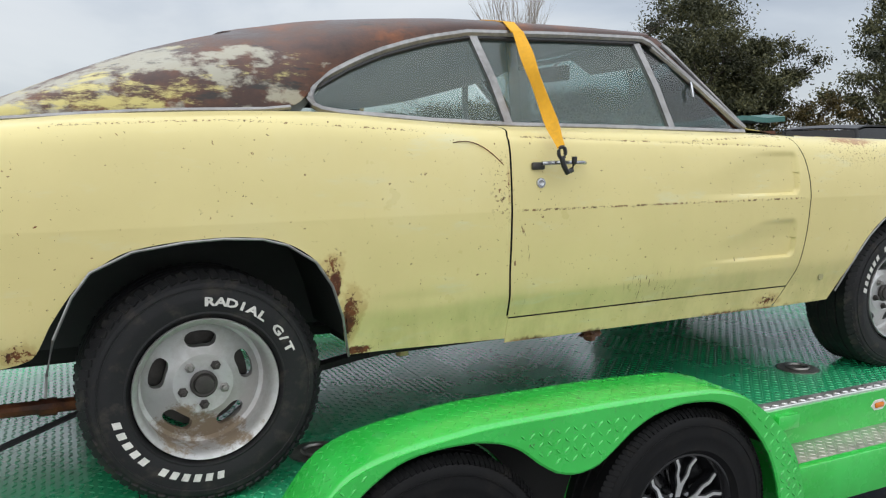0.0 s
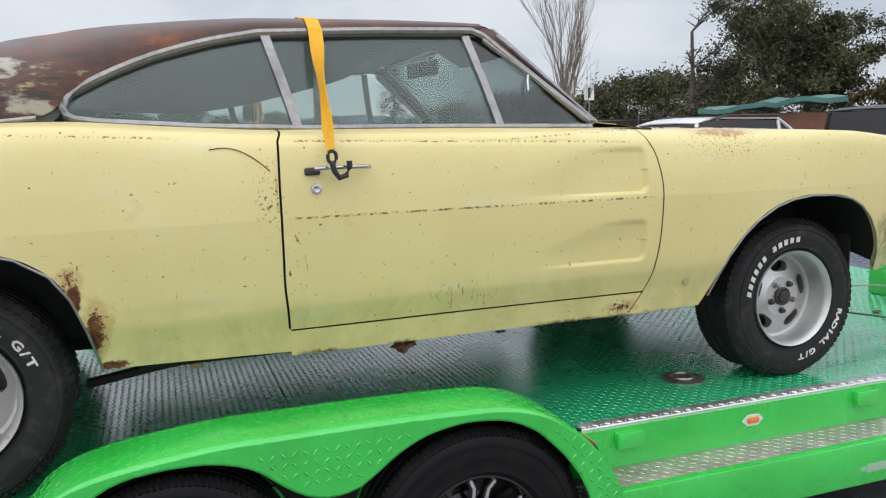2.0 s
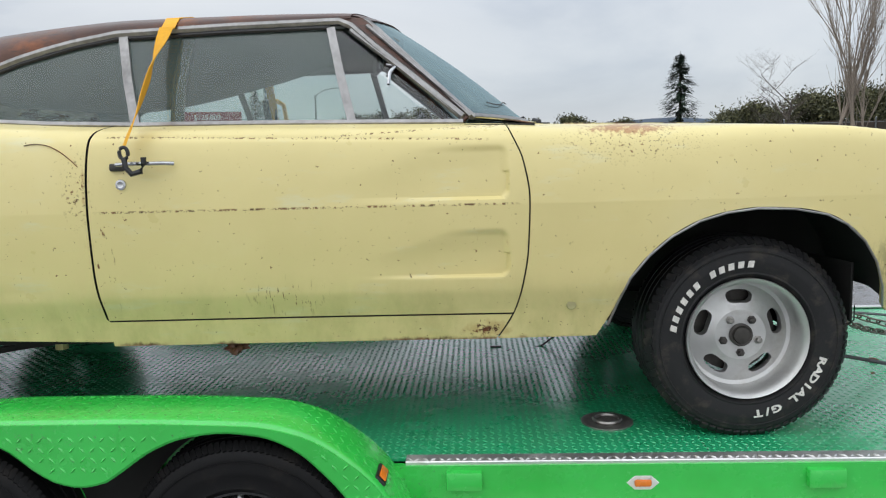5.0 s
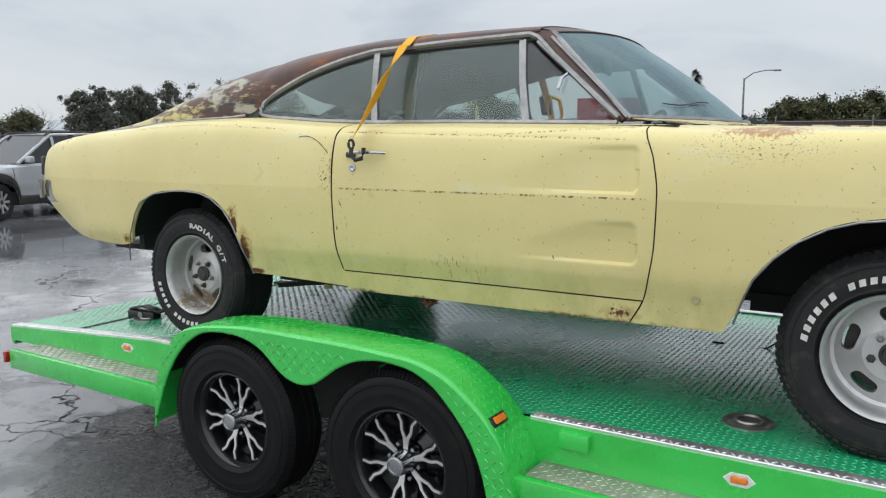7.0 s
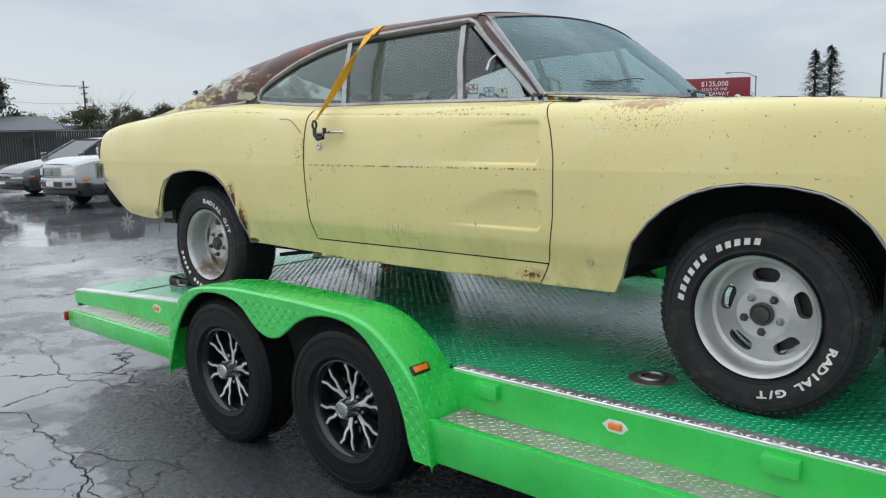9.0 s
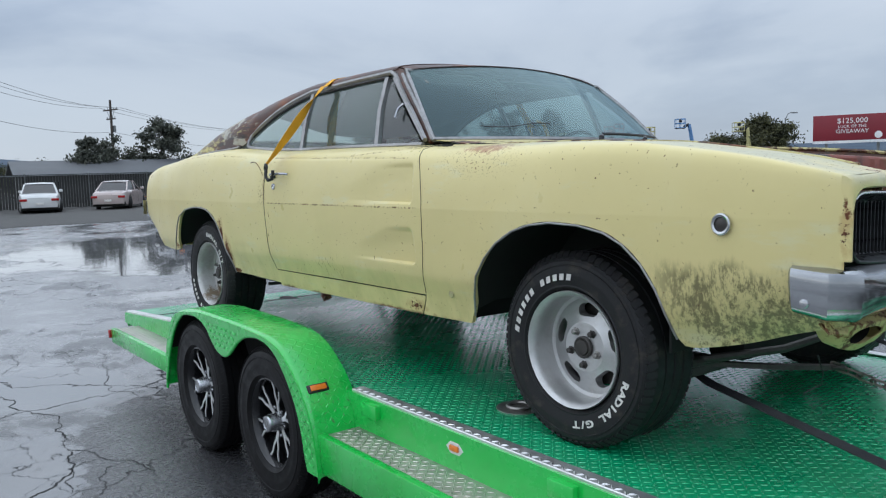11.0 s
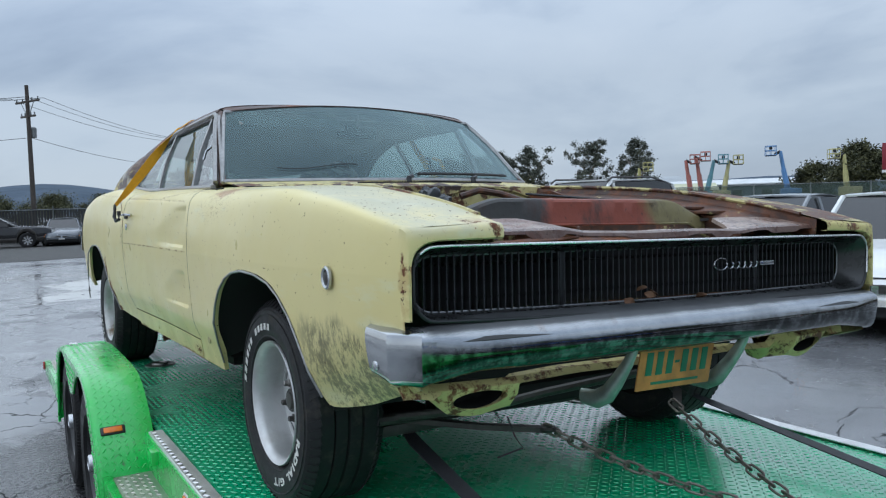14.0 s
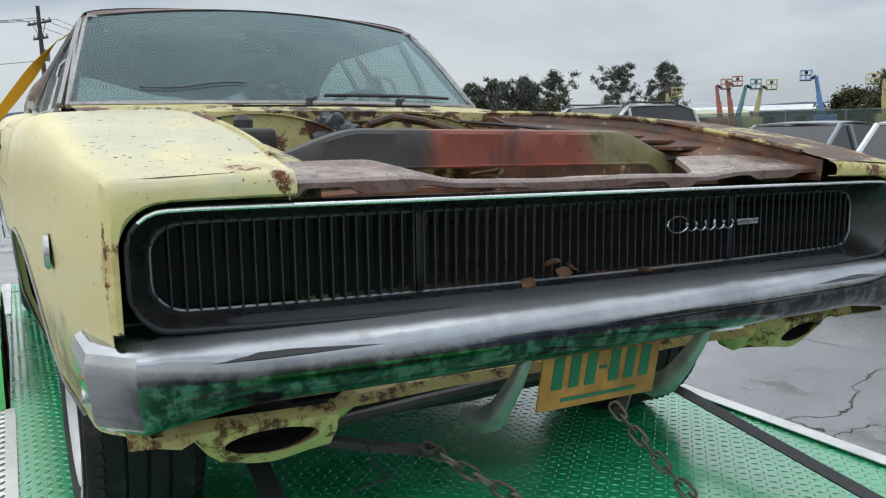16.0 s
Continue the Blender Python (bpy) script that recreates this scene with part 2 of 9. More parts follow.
def simple(name, color, rough=0.5, metal=0.0, grain=30, amount=0.25, bump=0.1, coat=0.0):
    """A plain material with grain and blotches."""
    k = Mat(name)
    n1, n2 = k.noise(grain, 5), k.noise(grain * 0.13, 3)
    v = k.math("ADD", k.math("MULTIPLY", n1, 0.5), k.math("MULTIPLY", n2, 0.5))
    lo = tuple(c * (1 - amount) for c in color)
    hi = tuple(min(1, c * (1 + amount)) for c in color)
    k.set(k.ramp(v, [(0.3, lo), (0.7, hi)]), k.ramp(n1, [(0.2, max(0.02, rough - 0.08)), (0.8, min(1, rough + 0.08))]), metal, coat=coat)
    if bump:
        k.bump(n1, bump, 0.004)
    return k.m


RUST_STOPS = [(0.25, (0.022, 0.010, 0.006)), (0.45, (0.085, 0.028, 0.012)), (0.62, (0.19, 0.062, 0.02)), (0.8, (0.28, 0.13, 0.05))]
YELLOW = (0.70, 0.60, 0.27)


def car_paint():
    """Faded pale yellow paint with chips, rust blooms, grime and streaks."""
    k = Mat("yellow_paint")
    base = k.ramp(k.noise(2.2, 5), [(0.3, (0.66, 0.565, 0.25)), (0.55, YELLOW), (0.8, (0.73, 0.645, 0.33))])
    fade = k.noise(7, 5, 0.6, k.mapped((0.6, 1, 2.2)))
    base = k.mix(k.band(fade, 0.56, 0.78), base, (0.68, 0.63, 0.36))
    z = k.axis(2)
    x = k.axis(0)
    low = k.band(z, 0.62, 0.40)
    grime = k.math("MULTIPLY", low, k.band(k.noise(9, 6, 0.7, k.mapped((1, 1, 0.4))), 0.35, 0.75))
    base = k.mix(k.math("MULTIPLY", grime, 0.5), base, (0.40, 0.37, 0.14))
    # dark grime on the lower front corner
    edge = k.math("ADD", z, k.math("MULTIPLY", k.noise(14, 5, 0.6, k.mapped((1, 1, 0.15))), 0.16))
    nose = k.math("MULTIPLY", k.band(x, 3.28, 3.46), k.band(edge, 0.755, 0.70))
    streak = k.noise(48, 8, 0.78, k.mapped((1.2, 1.2, 0.5)))
    patch = k.noise(7, 5, 0.6, k.mapped((1, 1, 0.7), loc=(0.4, 0, 1.1)))
    dirt = k.math("MULTIPLY", nose, k.band(k.math("ADD", streak, k.math("MULTIPLY", patch, 0.5)), 0.69, 0.84))
    base = k.mix(k.math("MULTIPLY", nose, 0.28), base, (0.36, 0.33, 0.14))
    base = k.mix(k.math("MULTIPLY", dirt, 0.82), base, (0.10, 0.09, 0.04))
    # patchy duller grey-green tint on the flat top of the wing
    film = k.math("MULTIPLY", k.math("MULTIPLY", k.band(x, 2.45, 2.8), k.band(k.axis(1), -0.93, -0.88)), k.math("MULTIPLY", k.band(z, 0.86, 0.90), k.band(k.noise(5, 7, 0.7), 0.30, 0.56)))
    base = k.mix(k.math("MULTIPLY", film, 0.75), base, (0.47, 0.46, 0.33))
    # rust blooms at known places
    blooms = None
    for c, r in (((0.36, -0.97, 0.50), (0.075, 0.4, 0.17)), ((0.885, -0.97, 0.87), (0.012, 0.3, 0.10)),
                 ((2.13, -0.97, 0.38), (0.13, 0.3, 0.06)), ((-0.5, -0.93, 0.48), (0.08, 0.3, 0.07)), ((3.862, -0.895, 0.76), (0.028, 0.05, 0.16)),
                 ((3.83, -0.70, 0.89), (0.08, 0.1, 0.06)), ((3.6, 0.85, 0.86), (0.5, 0.3, 0.12)),
                 ((2.55, -0.6, 1.02), (0.5, 0.35, 0.05)), ((0.30, -0.97, 0.64), (0.06, 0.3, 0.12))):
        n = k.near(c, r)
        blooms = n if blooms is None else k.math("MAXIMUM", blooms, n)
    fine = k.noise(62, 8, 0.72)
    mask = k.band(k.math("ADD", k.math("MULTIPLY", blooms, 0.33), fine), 0.80, 0.87)
    heavy = None
    for c, r in (((0.355, -0.97, 0.49), (0.042, 0.4, 0.12)), ((0.31, -0.97, 0.60), (0.035, 0.4, 0.08)), ((0.39, -0.97, 0.385), (0.10, 0.4, 0.03)),
                 ((3.868, -0.895, 0.80), (0.020, 0.030, 0.035)), ((3.865, -0.66, 0.885), (0.035, 0.04, 0.04)), ((3.862, -0.905, 0.83), (0.012, 0.02, 0.03))):
        n = k.near(c, r)
        heavy = n if heavy is None else k.math("MAXIMUM", heavy, n)
    mask = k.math("MAXIMUM", mask, k.band(k.math("ADD", k.math("MULTIPLY", heavy, 0.42), k.noise(46, 8, 0.8)), 0.74, 0.86))
    foot = k.math("ADD", z, k.math("MULTIPLY", k.noise(30, 7, 0.75, k.mapped((1, 1, 0.3))), 0.045))
    mask = k.math("MAXIMUM", mask, k.math("MULTIPLY", k.math("MULTIPLY", k.band(foot, 0.380, 0.366), k.band(k.noise(4.5, 4, 0.6), 0.50, 0.66)), k.band(x, 3.3, 2.6)))
    # scattered chips
    chips = k.band(k.noise(82, 4, 0.6), 0.682, 0.705)
    # fine dark scratches low on the door and along the shut line
    scr = k.band(k.noise(30, 5, 0.6, k.mapped((3.2, 1, 0.55))), 0.60, 0.63)
    scr = k.math("MULTIPLY", scr, k.math("MAXIMUM", k.near((1.50, -0.97, 0.50), (0.16, 0.3, 0.09)), k.math("MULTIPLY", k.near((0.93, -0.97, 0.63), (0.06, 0.3, 0.28)), k.band(k.noise(45, 4), 0.5, 0.58))))
    chips = k.math("MAXIMUM", chips, scr)
    flat = k.math("MULTIPLY", k.band(k.math("ADD", k.noise(125, 3, 0.5, k.mapped((1, 0.6, 1))), k.math("MULTIPLY", k.noise(7, 3), 0.16)), 0.755, 0.785), k.math("MULTIPLY", k.math("MULTIPLY", k.band(x, 2.5, 2.9), k.band(z, 0.86, 0.90)), k.band(k.axis(1), -0.93, -0.89)))
    chips = k.math("MAXIMUM", chips, flat)
    seam = k.math("MULTIPLY", k.band(k.math("ABSOLUTE", k.math("SUBTRACT", z, 0.786)), 0.005, 0.0015), k.band(k.noise(70, 5, 0.7), 0.48, 0.56))
    seam = k.math("MULTIPLY", seam, k.math("MULTIPLY", k.band(x, 0.9, 0.95), k.band(x, 2.25, 2.2)))
    # pitted creases along the shoulder of door and quarter panel
    for x0, z0, x1, z1 in ((0.95, 1.0195, 2.15, 0.986), (1.60, 1.003, 2.18, 1.030), (-0.40, 1.043, 0.02, 1.061), (0.02, 1.061, 0.60, 1.036)):
        line = k.math("ADD", k.math("MULTIPLY", x, (z1 - z0) / (x1 - x0)), z0 - x0 * (z1 - z0) / (x1 - x0))
        pits = k.math("MULTIPLY", k.band(k.math("ABSOLUTE", k.math("SUBTRACT", z, line)), 0.0045, 0.0012), k.band(k.noise(85, 4, 0.7), 0.52, 0.58))
        pits = k.math("MULTIPLY", k.math("MULTIPLY", pits, k.band(k.axis(1), -0.7, -0.8)), k.math("MULTIPLY", k.band(x, x0 - 0.01, x0 + 0.01), k.band(x, x1 + 0.01, x1 - 0.01)))
        seam = k.math("MAXIMUM", seam, pits)
    dots = k.math("MULTIPLY", k.near((0.862, -0.97, 0.86), (0.06, 0.3, 0.16)), k.band(k.noise(105, 3, 0.6), 0.585, 0.62))
    seam = k.math("MAXIMUM", seam, dots)
    # pricks and runs of rust under the top edge of the wing
    pricks = k.math("MULTIPLY", k.near((2.58, -0.96, 0.965), (0.32, 0.3, 0.085)), k.band(k.noise(135, 3, 0.6), 0.60, 0.63))
    seam = k.math("MAXIMUM", seam, k.math("MULTIPLY", pricks, k.band(x, 2.2, 2.25)))
    spots = k.math("MAXIMUM", chips, k.math("MULTIPLY", seam, 0.9))
    mask = k.math("MAXIMUM", mask, spots)
    runs = k.near((2.58, -0.94, 1.015), (0.26, 0.25, 0.045))
    runs = k.band(k.math("ADD", k.math("MULTIPLY", runs, 0.34), k.noise(40, 6, 0.7, k.mapped((1.3, 1, 0.35)))), 0.66, 0.84)
    base = k.mix(k.math("MULTIPLY", runs, 0.75), base, (0.30, 0.10, 0.03))
    rust = k.ramp(k.noise(22, 6, 0.7), RUST_STOPS)
    halo = k.band(k.math("ADD", k.math("MULTIPLY", blooms, 0.36), k.noise(20, 6, 0.6)), 0.66, 0.86)
    base = k.mix(k.math("MULTIPLY", halo, 0.45), base, (0.42, 0.24, 0.07))
    col = k.mix(mask, base, rust)
    rough = k.mix(mask, k.ramp(k.noise(5, 5, 0.6), [(0.3, 0.26), (0.7, 0.42)]), (0.85, 0.85, 0.85))
    k.bump(k.math("ADD", k.math("MULTIPLY", k.noise(3.2, 3), 1.0), k.math("MULTIPLY", mask, -0.05)), 0.35, 0.012)
    return k.set(col, rough, 0.0, 0.45)


def roof_paint():
    """Bare vinyl-less roof: brown surface rust, black remains, patches of yellow and grey primer."""
    k = Mat("rusted_roof")
    n = k.noise(5.0, 7, 0.68, k.mapped((1, 1, 1.6)))
    rust = k.ramp(n, [(0.28, (0.028, 0.014, 0.011)), (0.45, (0.060, 0.027, 0.019)), (0.58, (0.11, 0.045, 0.025)), (0.70, (0.22, 0.075, 0.028)), (0.84, (0.25, 0.16, 0.09))])
    x, z = k.axis(0), k.axis(2)
    sail = k.math("MULTIPLY", k.band(x, 0.55, 0.15), k.band(z, 1.36, 1.22))
    m = k.noise(5.5, 6, 0.62, k.mapped((1.0, 1, 1.9), loc=(1.3, 0.4, 0.2)))
    grey = k.band(k.math("ADD", m, k.math("MULTIPLY", sail, 0.20)), 0.66, 0.75)
    rust = k.mix(k.math("MULTIPLY", grey, 0.9), rust, (0.40, 0.38, 0.30))
    low = k.math("MULTIPLY", k.band(x, 0.3, -0.05), k.band(z, 1.24, 1.12))
    yel = k.band(k.math("ADD", k.noise(8, 8, 0.75, k.mapped((0.7, 1, 2.4))), k.math("MULTIPLY", low, 0.12)), 0.58, 0.70)
    rust = k.mix(k.math("MULTIPLY", yel, sail), rust, (0.55, 0.48, 0.18))
    blk = k.band(k.noise(6.5, 6, 0.65, k.mapped((0.8, 1, 2.8), loc=(4, 0, 0))), 0.57, 0.68)
    rust = k.mix(k.math("MULTIPLY", blk, 0.9), rust, (0.025, 0.024, 0.022))
    k.bump(k.noise(60, 6, 0.7), 0.3, 0.003)
    return k.set(rust, k.ramp(n, [(0.3, 0.34), (0.7, 0.6)]))


def rust_material(name, yellow=0.0):
    k = Mat(name)
    n = k.noise(14, 8, 0.7)
    col = k.ramp(n, RUST_STOPS)
    if yellow:
        col = k.mix(k.band(k.noise(15, 9, 0.75), 0.60 - yellow * 0.25, 0.70 - yellow * 0.25), col, (0.52, 0.45, 0.18))
    k.bump(k.noise(50, 6, 0.7), 0.4, 0.004)
    return k.set(col, k.ramp(n, [(0.3, 0.5), (0.7, 0.9)]))


def chrome_material(name, rough=0.12, pits=0.5):
    k = Mat(name)
    p = k.band(k.noise(38, 7, 0.72), 0.70 - 0.06 * pits, 0.78)
    film = k.noise(6, 5, 0.6)
    col = k.mix(p, k.ramp(film, [(0.3, (0.38, 0.39, 0.40)), (0.7, (0.56, 0.57, 0.58))]), (0.16, 0.07, 0.03))
    k.bump(film, 0.1, 0.01)
    return k.set(col, k.mix(p, k.ramp(k.noise(11, 6, 0.65), [(0.3, rough), (0.75, rough + 0.16)]), (0.8, 0.8, 0.8)), k.ramp(p, [(0, 0.97), (1, 0.1)]))


def glass_material(name, tint=(0.72, 0.80, 0.77), film=0.12, ior=1.4, haze=(0.34, 0.40, 0.39), shine=(0.9, 0.9, 0.9)):
    """Old window glass, dusty and with a water film."""
    k = Mat(name)
    out = k.t.nodes["Material Output"]
    thin = k.t.nodes.new("ShaderNodeBsdfTransparent")
    thin.inputs[0].default_value = (*tint, 1)
    gl = k.t.nodes.new("ShaderNodeBsdfGlossy")
    gl.inputs["Roughness"].default_value = 0.03
    gl.inputs["Color"].default_value = (*shine, 1)
    fr = k.t.nodes.new("ShaderNodeLayerWeight")
    fr.inputs["Blend"].default_value = 0.5
    gloss = k.math("ADD", k.math("MULTIPLY", k.math("POWER", fr.outputs["Facing"], 3.6), 0.85), 0.05 * ior)
    a = k.t.nodes.new("ShaderNodeMixShader")
    k.put(a.inputs[0], gloss)
    k.put(a.inputs[1], thin.outputs[0])
    k.put(a.inputs[2], gl.outputs[0])
    dulling = k.t.nodes.new("ShaderNodeBsdfDiffuse")
    dulling.inputs[0].default_value = (*haze, 1)
    b = k.t.nodes.new("ShaderNodeMixShader")
    k.put(b.inputs[0], k.ramp(k.noise(3.5, 6, 0.65), [(0.3, film * 0.92), (0.75, film * 1.12)]))
    k.put(b.inputs[1], a.outputs[0])
    k.put(b.inputs[2], dulling.outputs[0])
    k.put(out.inputs["Surface"], b.outputs[0])
    return k.m


def tyre_material(name, dusty=0.4, gloss=0.45, spec=0.30, black=0.013):
    k = Mat(name)
    n = k.noise(16, 6, 0.65)
    col = k.mix(k.math("MULTIPLY", k.band(n, 0.5, 0.72), dusty), (black, black, black * 1.06), (0.085, 0.072, 0.058))
    k.bump(k.noise(120, 4, 0.6), 0.25, 0.002)
    return k.set(col, k.ramp(n, [(0.3, gloss), (0.7, gloss + 0.28)]), spec=spec)


def green_material(name, marks=0.5):
    """Bright green trailer paint, wet, with mud spatter and scuffs."""
    k = Mat(name)
    n = k.noise(4, 5, 0.6)
    col = k.ramp(n, [(0.3, (0.026, 0.45, 0.050)), (0.7, (0.040, 0.555, 0.082))])
    splash = k.math("MAXIMUM", k.near((1.90, -1.2, 0.50), (0.30, 0.5, 0.45)), k.near((1.0, -1.2, 0.80), (0.9, 0.3, 0.25)))
    mud = k.band(k.math("ADD", k.noise(55, 7, 0.78), k.math("MULTIPLY", splash, 0.10)), 0.67 - 0.02 * marks, 0.73)
    col = k.mix(k.math("MULTIPLY", mud, 0.7), col, (0.06, 0.055, 0.035))
    # grey scuff on the side rail, and scratches
    scuff = k.band(k.math("ADD", k.math("MULTIPLY", k.near((3.10, -1.297, 0.335), (0.28, 0.06, 0.035)), 0.45), k.noise(60, 7, 0.75, k.mapped((0.5, 1, 1.5)))), 0.74, 0.84)
    col = k.mix(k.math("MULTIPLY", scuff, 0.7), col, (0.45, 0.50, 0.46))
    k.bump(k.noise(18, 5, 0.6), 0.12, 0.004)
    k.b.inputs["Coat Roughness"].default_value = 0.16
    return k.set(col, k.mix(mud, k.ramp(k.noise(7, 6, 0.65), [(0.3, 0.16), (0.7, 0.36)]), (0.7, 0.7, 0.7)), spec=0.6, coat=0.55)


def deck_material():
    """Green painted tread plate: wet, scuffed to grey, with mud and oil."""
    k = Mat("green_tread_plate")
    n = k.noise(2.2, 6, 0.62)
    col = k.ramp(n, [(0.3, (0.016, 0.34, 0.13)), (0.7, (0.026, 0.45, 0.19))])
    worn = k.band(k.noise(5, 7, 0.7, k.mapped((0.5, 1.2, 1))), 0.60, 0.78)
    col = k.mix(k.math("MULTIPLY", worn, 0.35), col, (0.20, 0.25, 0.22))
    mud = k.band(k.noise(13, 7, 0.75), 0.67, 0.72)
    col = k.mix(k.math("MULTIPLY", mud, 0.85), col, (0.045, 0.035, 0.02))
    k.bump(k.noise(25, 5, 0.6), 0.15, 0.004)
    k.b.inputs["Coat Roughness"].default_value = 0.20
    return k.set(col, k.mix(mud, k.ramp(k.noise(3, 6, 0.7), [(0.3, 0.20), (0.7, 0.34)]), (0.75, 0.75, 0.75)), spec=1.0, coat=0.9)


def alu_material(name, rough=0.3, dirt=0.4, base=0.62, low=False):
    """Dull aluminium; low: brown dirt has gathered at the foot of the wheel."""
    k = Mat(name)
    d = k.math("MULTIPLY", k.band(k.noise(11, 7, 0.72), 0.48 - 0.07 * (dirt >= 1), 0.75 - 0.12 * (dirt >= 1)), dirt)
    if low:
        foot = k.math("MAXIMUM", k.near((-0.06, -0.12, 0.03), (0.15, 0.11, 0.3)), k.near((0.05, -0.15, 0.03), (0.13, 0.07, 0.3)))
        d = k.math("MAXIMUM", k.math("MULTIPLY", d, 0.25), k.band(k.math("ADD", k.math("MULTIPLY", foot, 0.34), k.noise(24, 7, 0.72)), 0.60, 0.82))
    col = k.mix(d, k.ramp(k.noise(5, 5), [(0.3, (base * 0.8, base * 0.8, base * 0.79)), (0.7, (base, base, base * 0.98))]), (0.20, 0.15, 0.10))
    k.bump(k.noise(90, 4, 0.6), 0.12, 0.002)
    return k.set(col, k.mix(d, k.ramp(k.noise(30, 5), [(0.3, rough), (0.7, rough + 0.15)]), (0.8, 0.8, 0.8)), k.math("SUBTRACT", 0.92, d))


def asphalt_material():
    """Old wet asphalt: standing water, damp film, cracks, stones."""
    k = Mat("wet_asphalt")
    grain = k.noise(140, 5, 0.7)
    big = k.noise(0.22, 5, 0.55)
    mid = k.noise(1.1, 6, 0.62)
    col = k.ramp(k.math("ADD", k.math("MULTIPLY", grain, 0.5), k.math("MULTIPLY", mid, 0.5)), [(0.3, (0.095, 0.096, 0.10)), (0.55, (0.185, 0.187, 0.193)), (0.78, (0.29, 0.29, 0.295))])
    wob = k.t.nodes.new("ShaderNodeVectorMath")
    wob.operation = "ADD"
    k.put(wob.inputs[0], k.coords())
    nz = k.t.nodes.new("ShaderNodeTexNoise")
    k.put(nz.inputs["Vector"], k.coords())
    nz.inputs["Scale"].default_value = 1.3
    nz.inputs["Detail"].default_value = 6
    k.put(wob.inputs[1], nz.outputs["Color"])
    jag = k.t.nodes.new("ShaderNodeVectorMath")
    jag.operation = "MULTIPLY_ADD"
    nj = k.t.nodes.new("ShaderNodeTexNoise")
    k.put(nj.inputs["Vector"], k.coords())
    nj.inputs["Scale"].default_value = 9
    nj.inputs["Detail"].default_value = 7
    k.put(jag.inputs[0], nj.outputs["Color"])
    jag.inputs[1].default_value = (0.16, 0.16, 0.16)
    k.put(jag.inputs[2], wob.outputs[0])
    path = k.noise(0.30, 4, 0.6)
    crack = k.band(k.voronoi(0.60, "DISTANCE_TO_EDGE", jag.outputs[0]), 0.007, 0.002)
    crack = k.math("MULTIPLY", crack, k.band(path, 0.42, 0.50))
    hair = k.band(k.voronoi(2.1, "DISTANCE_TO_EDGE", jag.outputs[0]), 0.011, 0.003)
    hair = k.math("MULTIPLY", hair, k.band(k.noise(0.55, 4, 0.6, k.mapped((1, 1, 1), loc=(5.2, 1.3, 0))), 0.50, 0.60))
    crack = k.math("MAXIMUM", crack, k.math("MULTIPLY", hair, 0.8))
    col = k.mix(k.math("MULTIPLY", crack, 0.85), col, (0.010, 0.010, 0.010))
    # bare rough aggregate here and there, thin film or standing water elsewhere
    wet = k.band(k.math("ADD", k.math("MULTIPLY", big, 0.62), k.math("MULTIPLY", mid, 0.38)), 0.47, 0.60)
    pool = k.math("MAXIMUM", k.near((-12.0, 2.5, 0), (7.5, 4.5, 1)), k.near((-1.45, -1.62, 0), (1.1, 0.75, 1)))
    wet = k.math("MAXIMUM", wet, k.band(k.math("ADD", pool, k.math("MULTIPLY", k.noise(1.3, 6, 0.65), 0.8)), 0.72, 0.84))
    coarse = k.band(k.noise(0.55, 6, 0.7, k.mapped((1, 1.4, 1), loc=(3.1, 0.7, 0))), 0.53, 0.60)
    rough = k.ramp(wet, [(0.0, 0.21), (0.5, 0.13), (0.85, 0.07), (1.0, 0.035)])
    rough = k.mix(k.math("MULTIPLY", coarse, k.math("SUBTRACT", 1.0, wet)), rough, (0.42, 0.42, 0.42))
    rough = k.mix(crack, rough, (0.8, 0.8, 0.8))
    # oily, worn-open patch beside the trailer's wheels
    edge = k.math("ADD", k.near((0.9, -0.9, 0), (2.3, 1.45, 1)), k.math("MULTIPLY", k.math("SUBTRACT", k.noise(3.2, 9, 0.75), 0.5), 1.0))
    oily = k.band(edge, 0.20, 0.31)
    rough = k.mix(k.math("MULTIPLY", oily, 0.8), rough, k.ramp(k.noise(38, 5, 0.7), [(0.35, 0.12), (0.65, 0.5)]))
    coarse = k.math("MAXIMUM", k.math("MULTIPLY", coarse, 0.6), oily)
    col = k.mix(k.math("MULTIPLY", coarse, 0.88), col, (0.026, 0.026, 0.027))
    col = k.mix(k.math("MULTIPLY", wet, 0.3), col, (0.03, 0.03, 0.032))
    dry = k.math("SUBTRACT", 1.0, k.math("MULTIPLY", wet, 0.95))
    h = k.math("MULTIPLY", k.math("ADD", grain, k.math("MULTIPLY", crack, -2.5)), dry)
    h = k.math("MULTIPLY", h, k.math("ADD", 0.45, coarse))
    h = k.math("ADD", h, k.math("MULTIPLY", k.math("MULTIPLY", k.noise(42, 5, 0.7), oily), 1.6))
    k.bump(h, 0.45, 0.006)
    spec = k.math("SUBTRACT", 0.95, k.math("MULTIPLY", crack, 0.8))
    return k.set(col, rough, 0.0, spec)


PAINT = car_paint()
ROOF = roof_paint()
RUST = rust_material("brown_rust")
RUSTY_YELLOW = rust_material("rust_and_yellow", 0.74)
CHROME = chrome_material("aged_chrome", 0.13, 0.7)
BRIGHT = simple("dull_bright_trim", (0.27, 0.265, 0.26), 0.36, 0.75, 45, 0.4, 0.1)
GLASS = glass_material("window_glass", (0.88, 0.98, 0.95), 0.28, 1.25, (0.20, 0.265, 0.24))
CLEAR = glass_material("clean_glass", (0.85, 0.90, 0.88), 0.02, 1.2)
SHIELD = glass_material("windshield_glass", (0.46, 0.58, 0.58), 0.40, 1.0, (0.13, 0.175, 0.178), (0.70, 0.90, 0.93))
TYRE = tyre_material("car_tyre_rubber", 0.45)
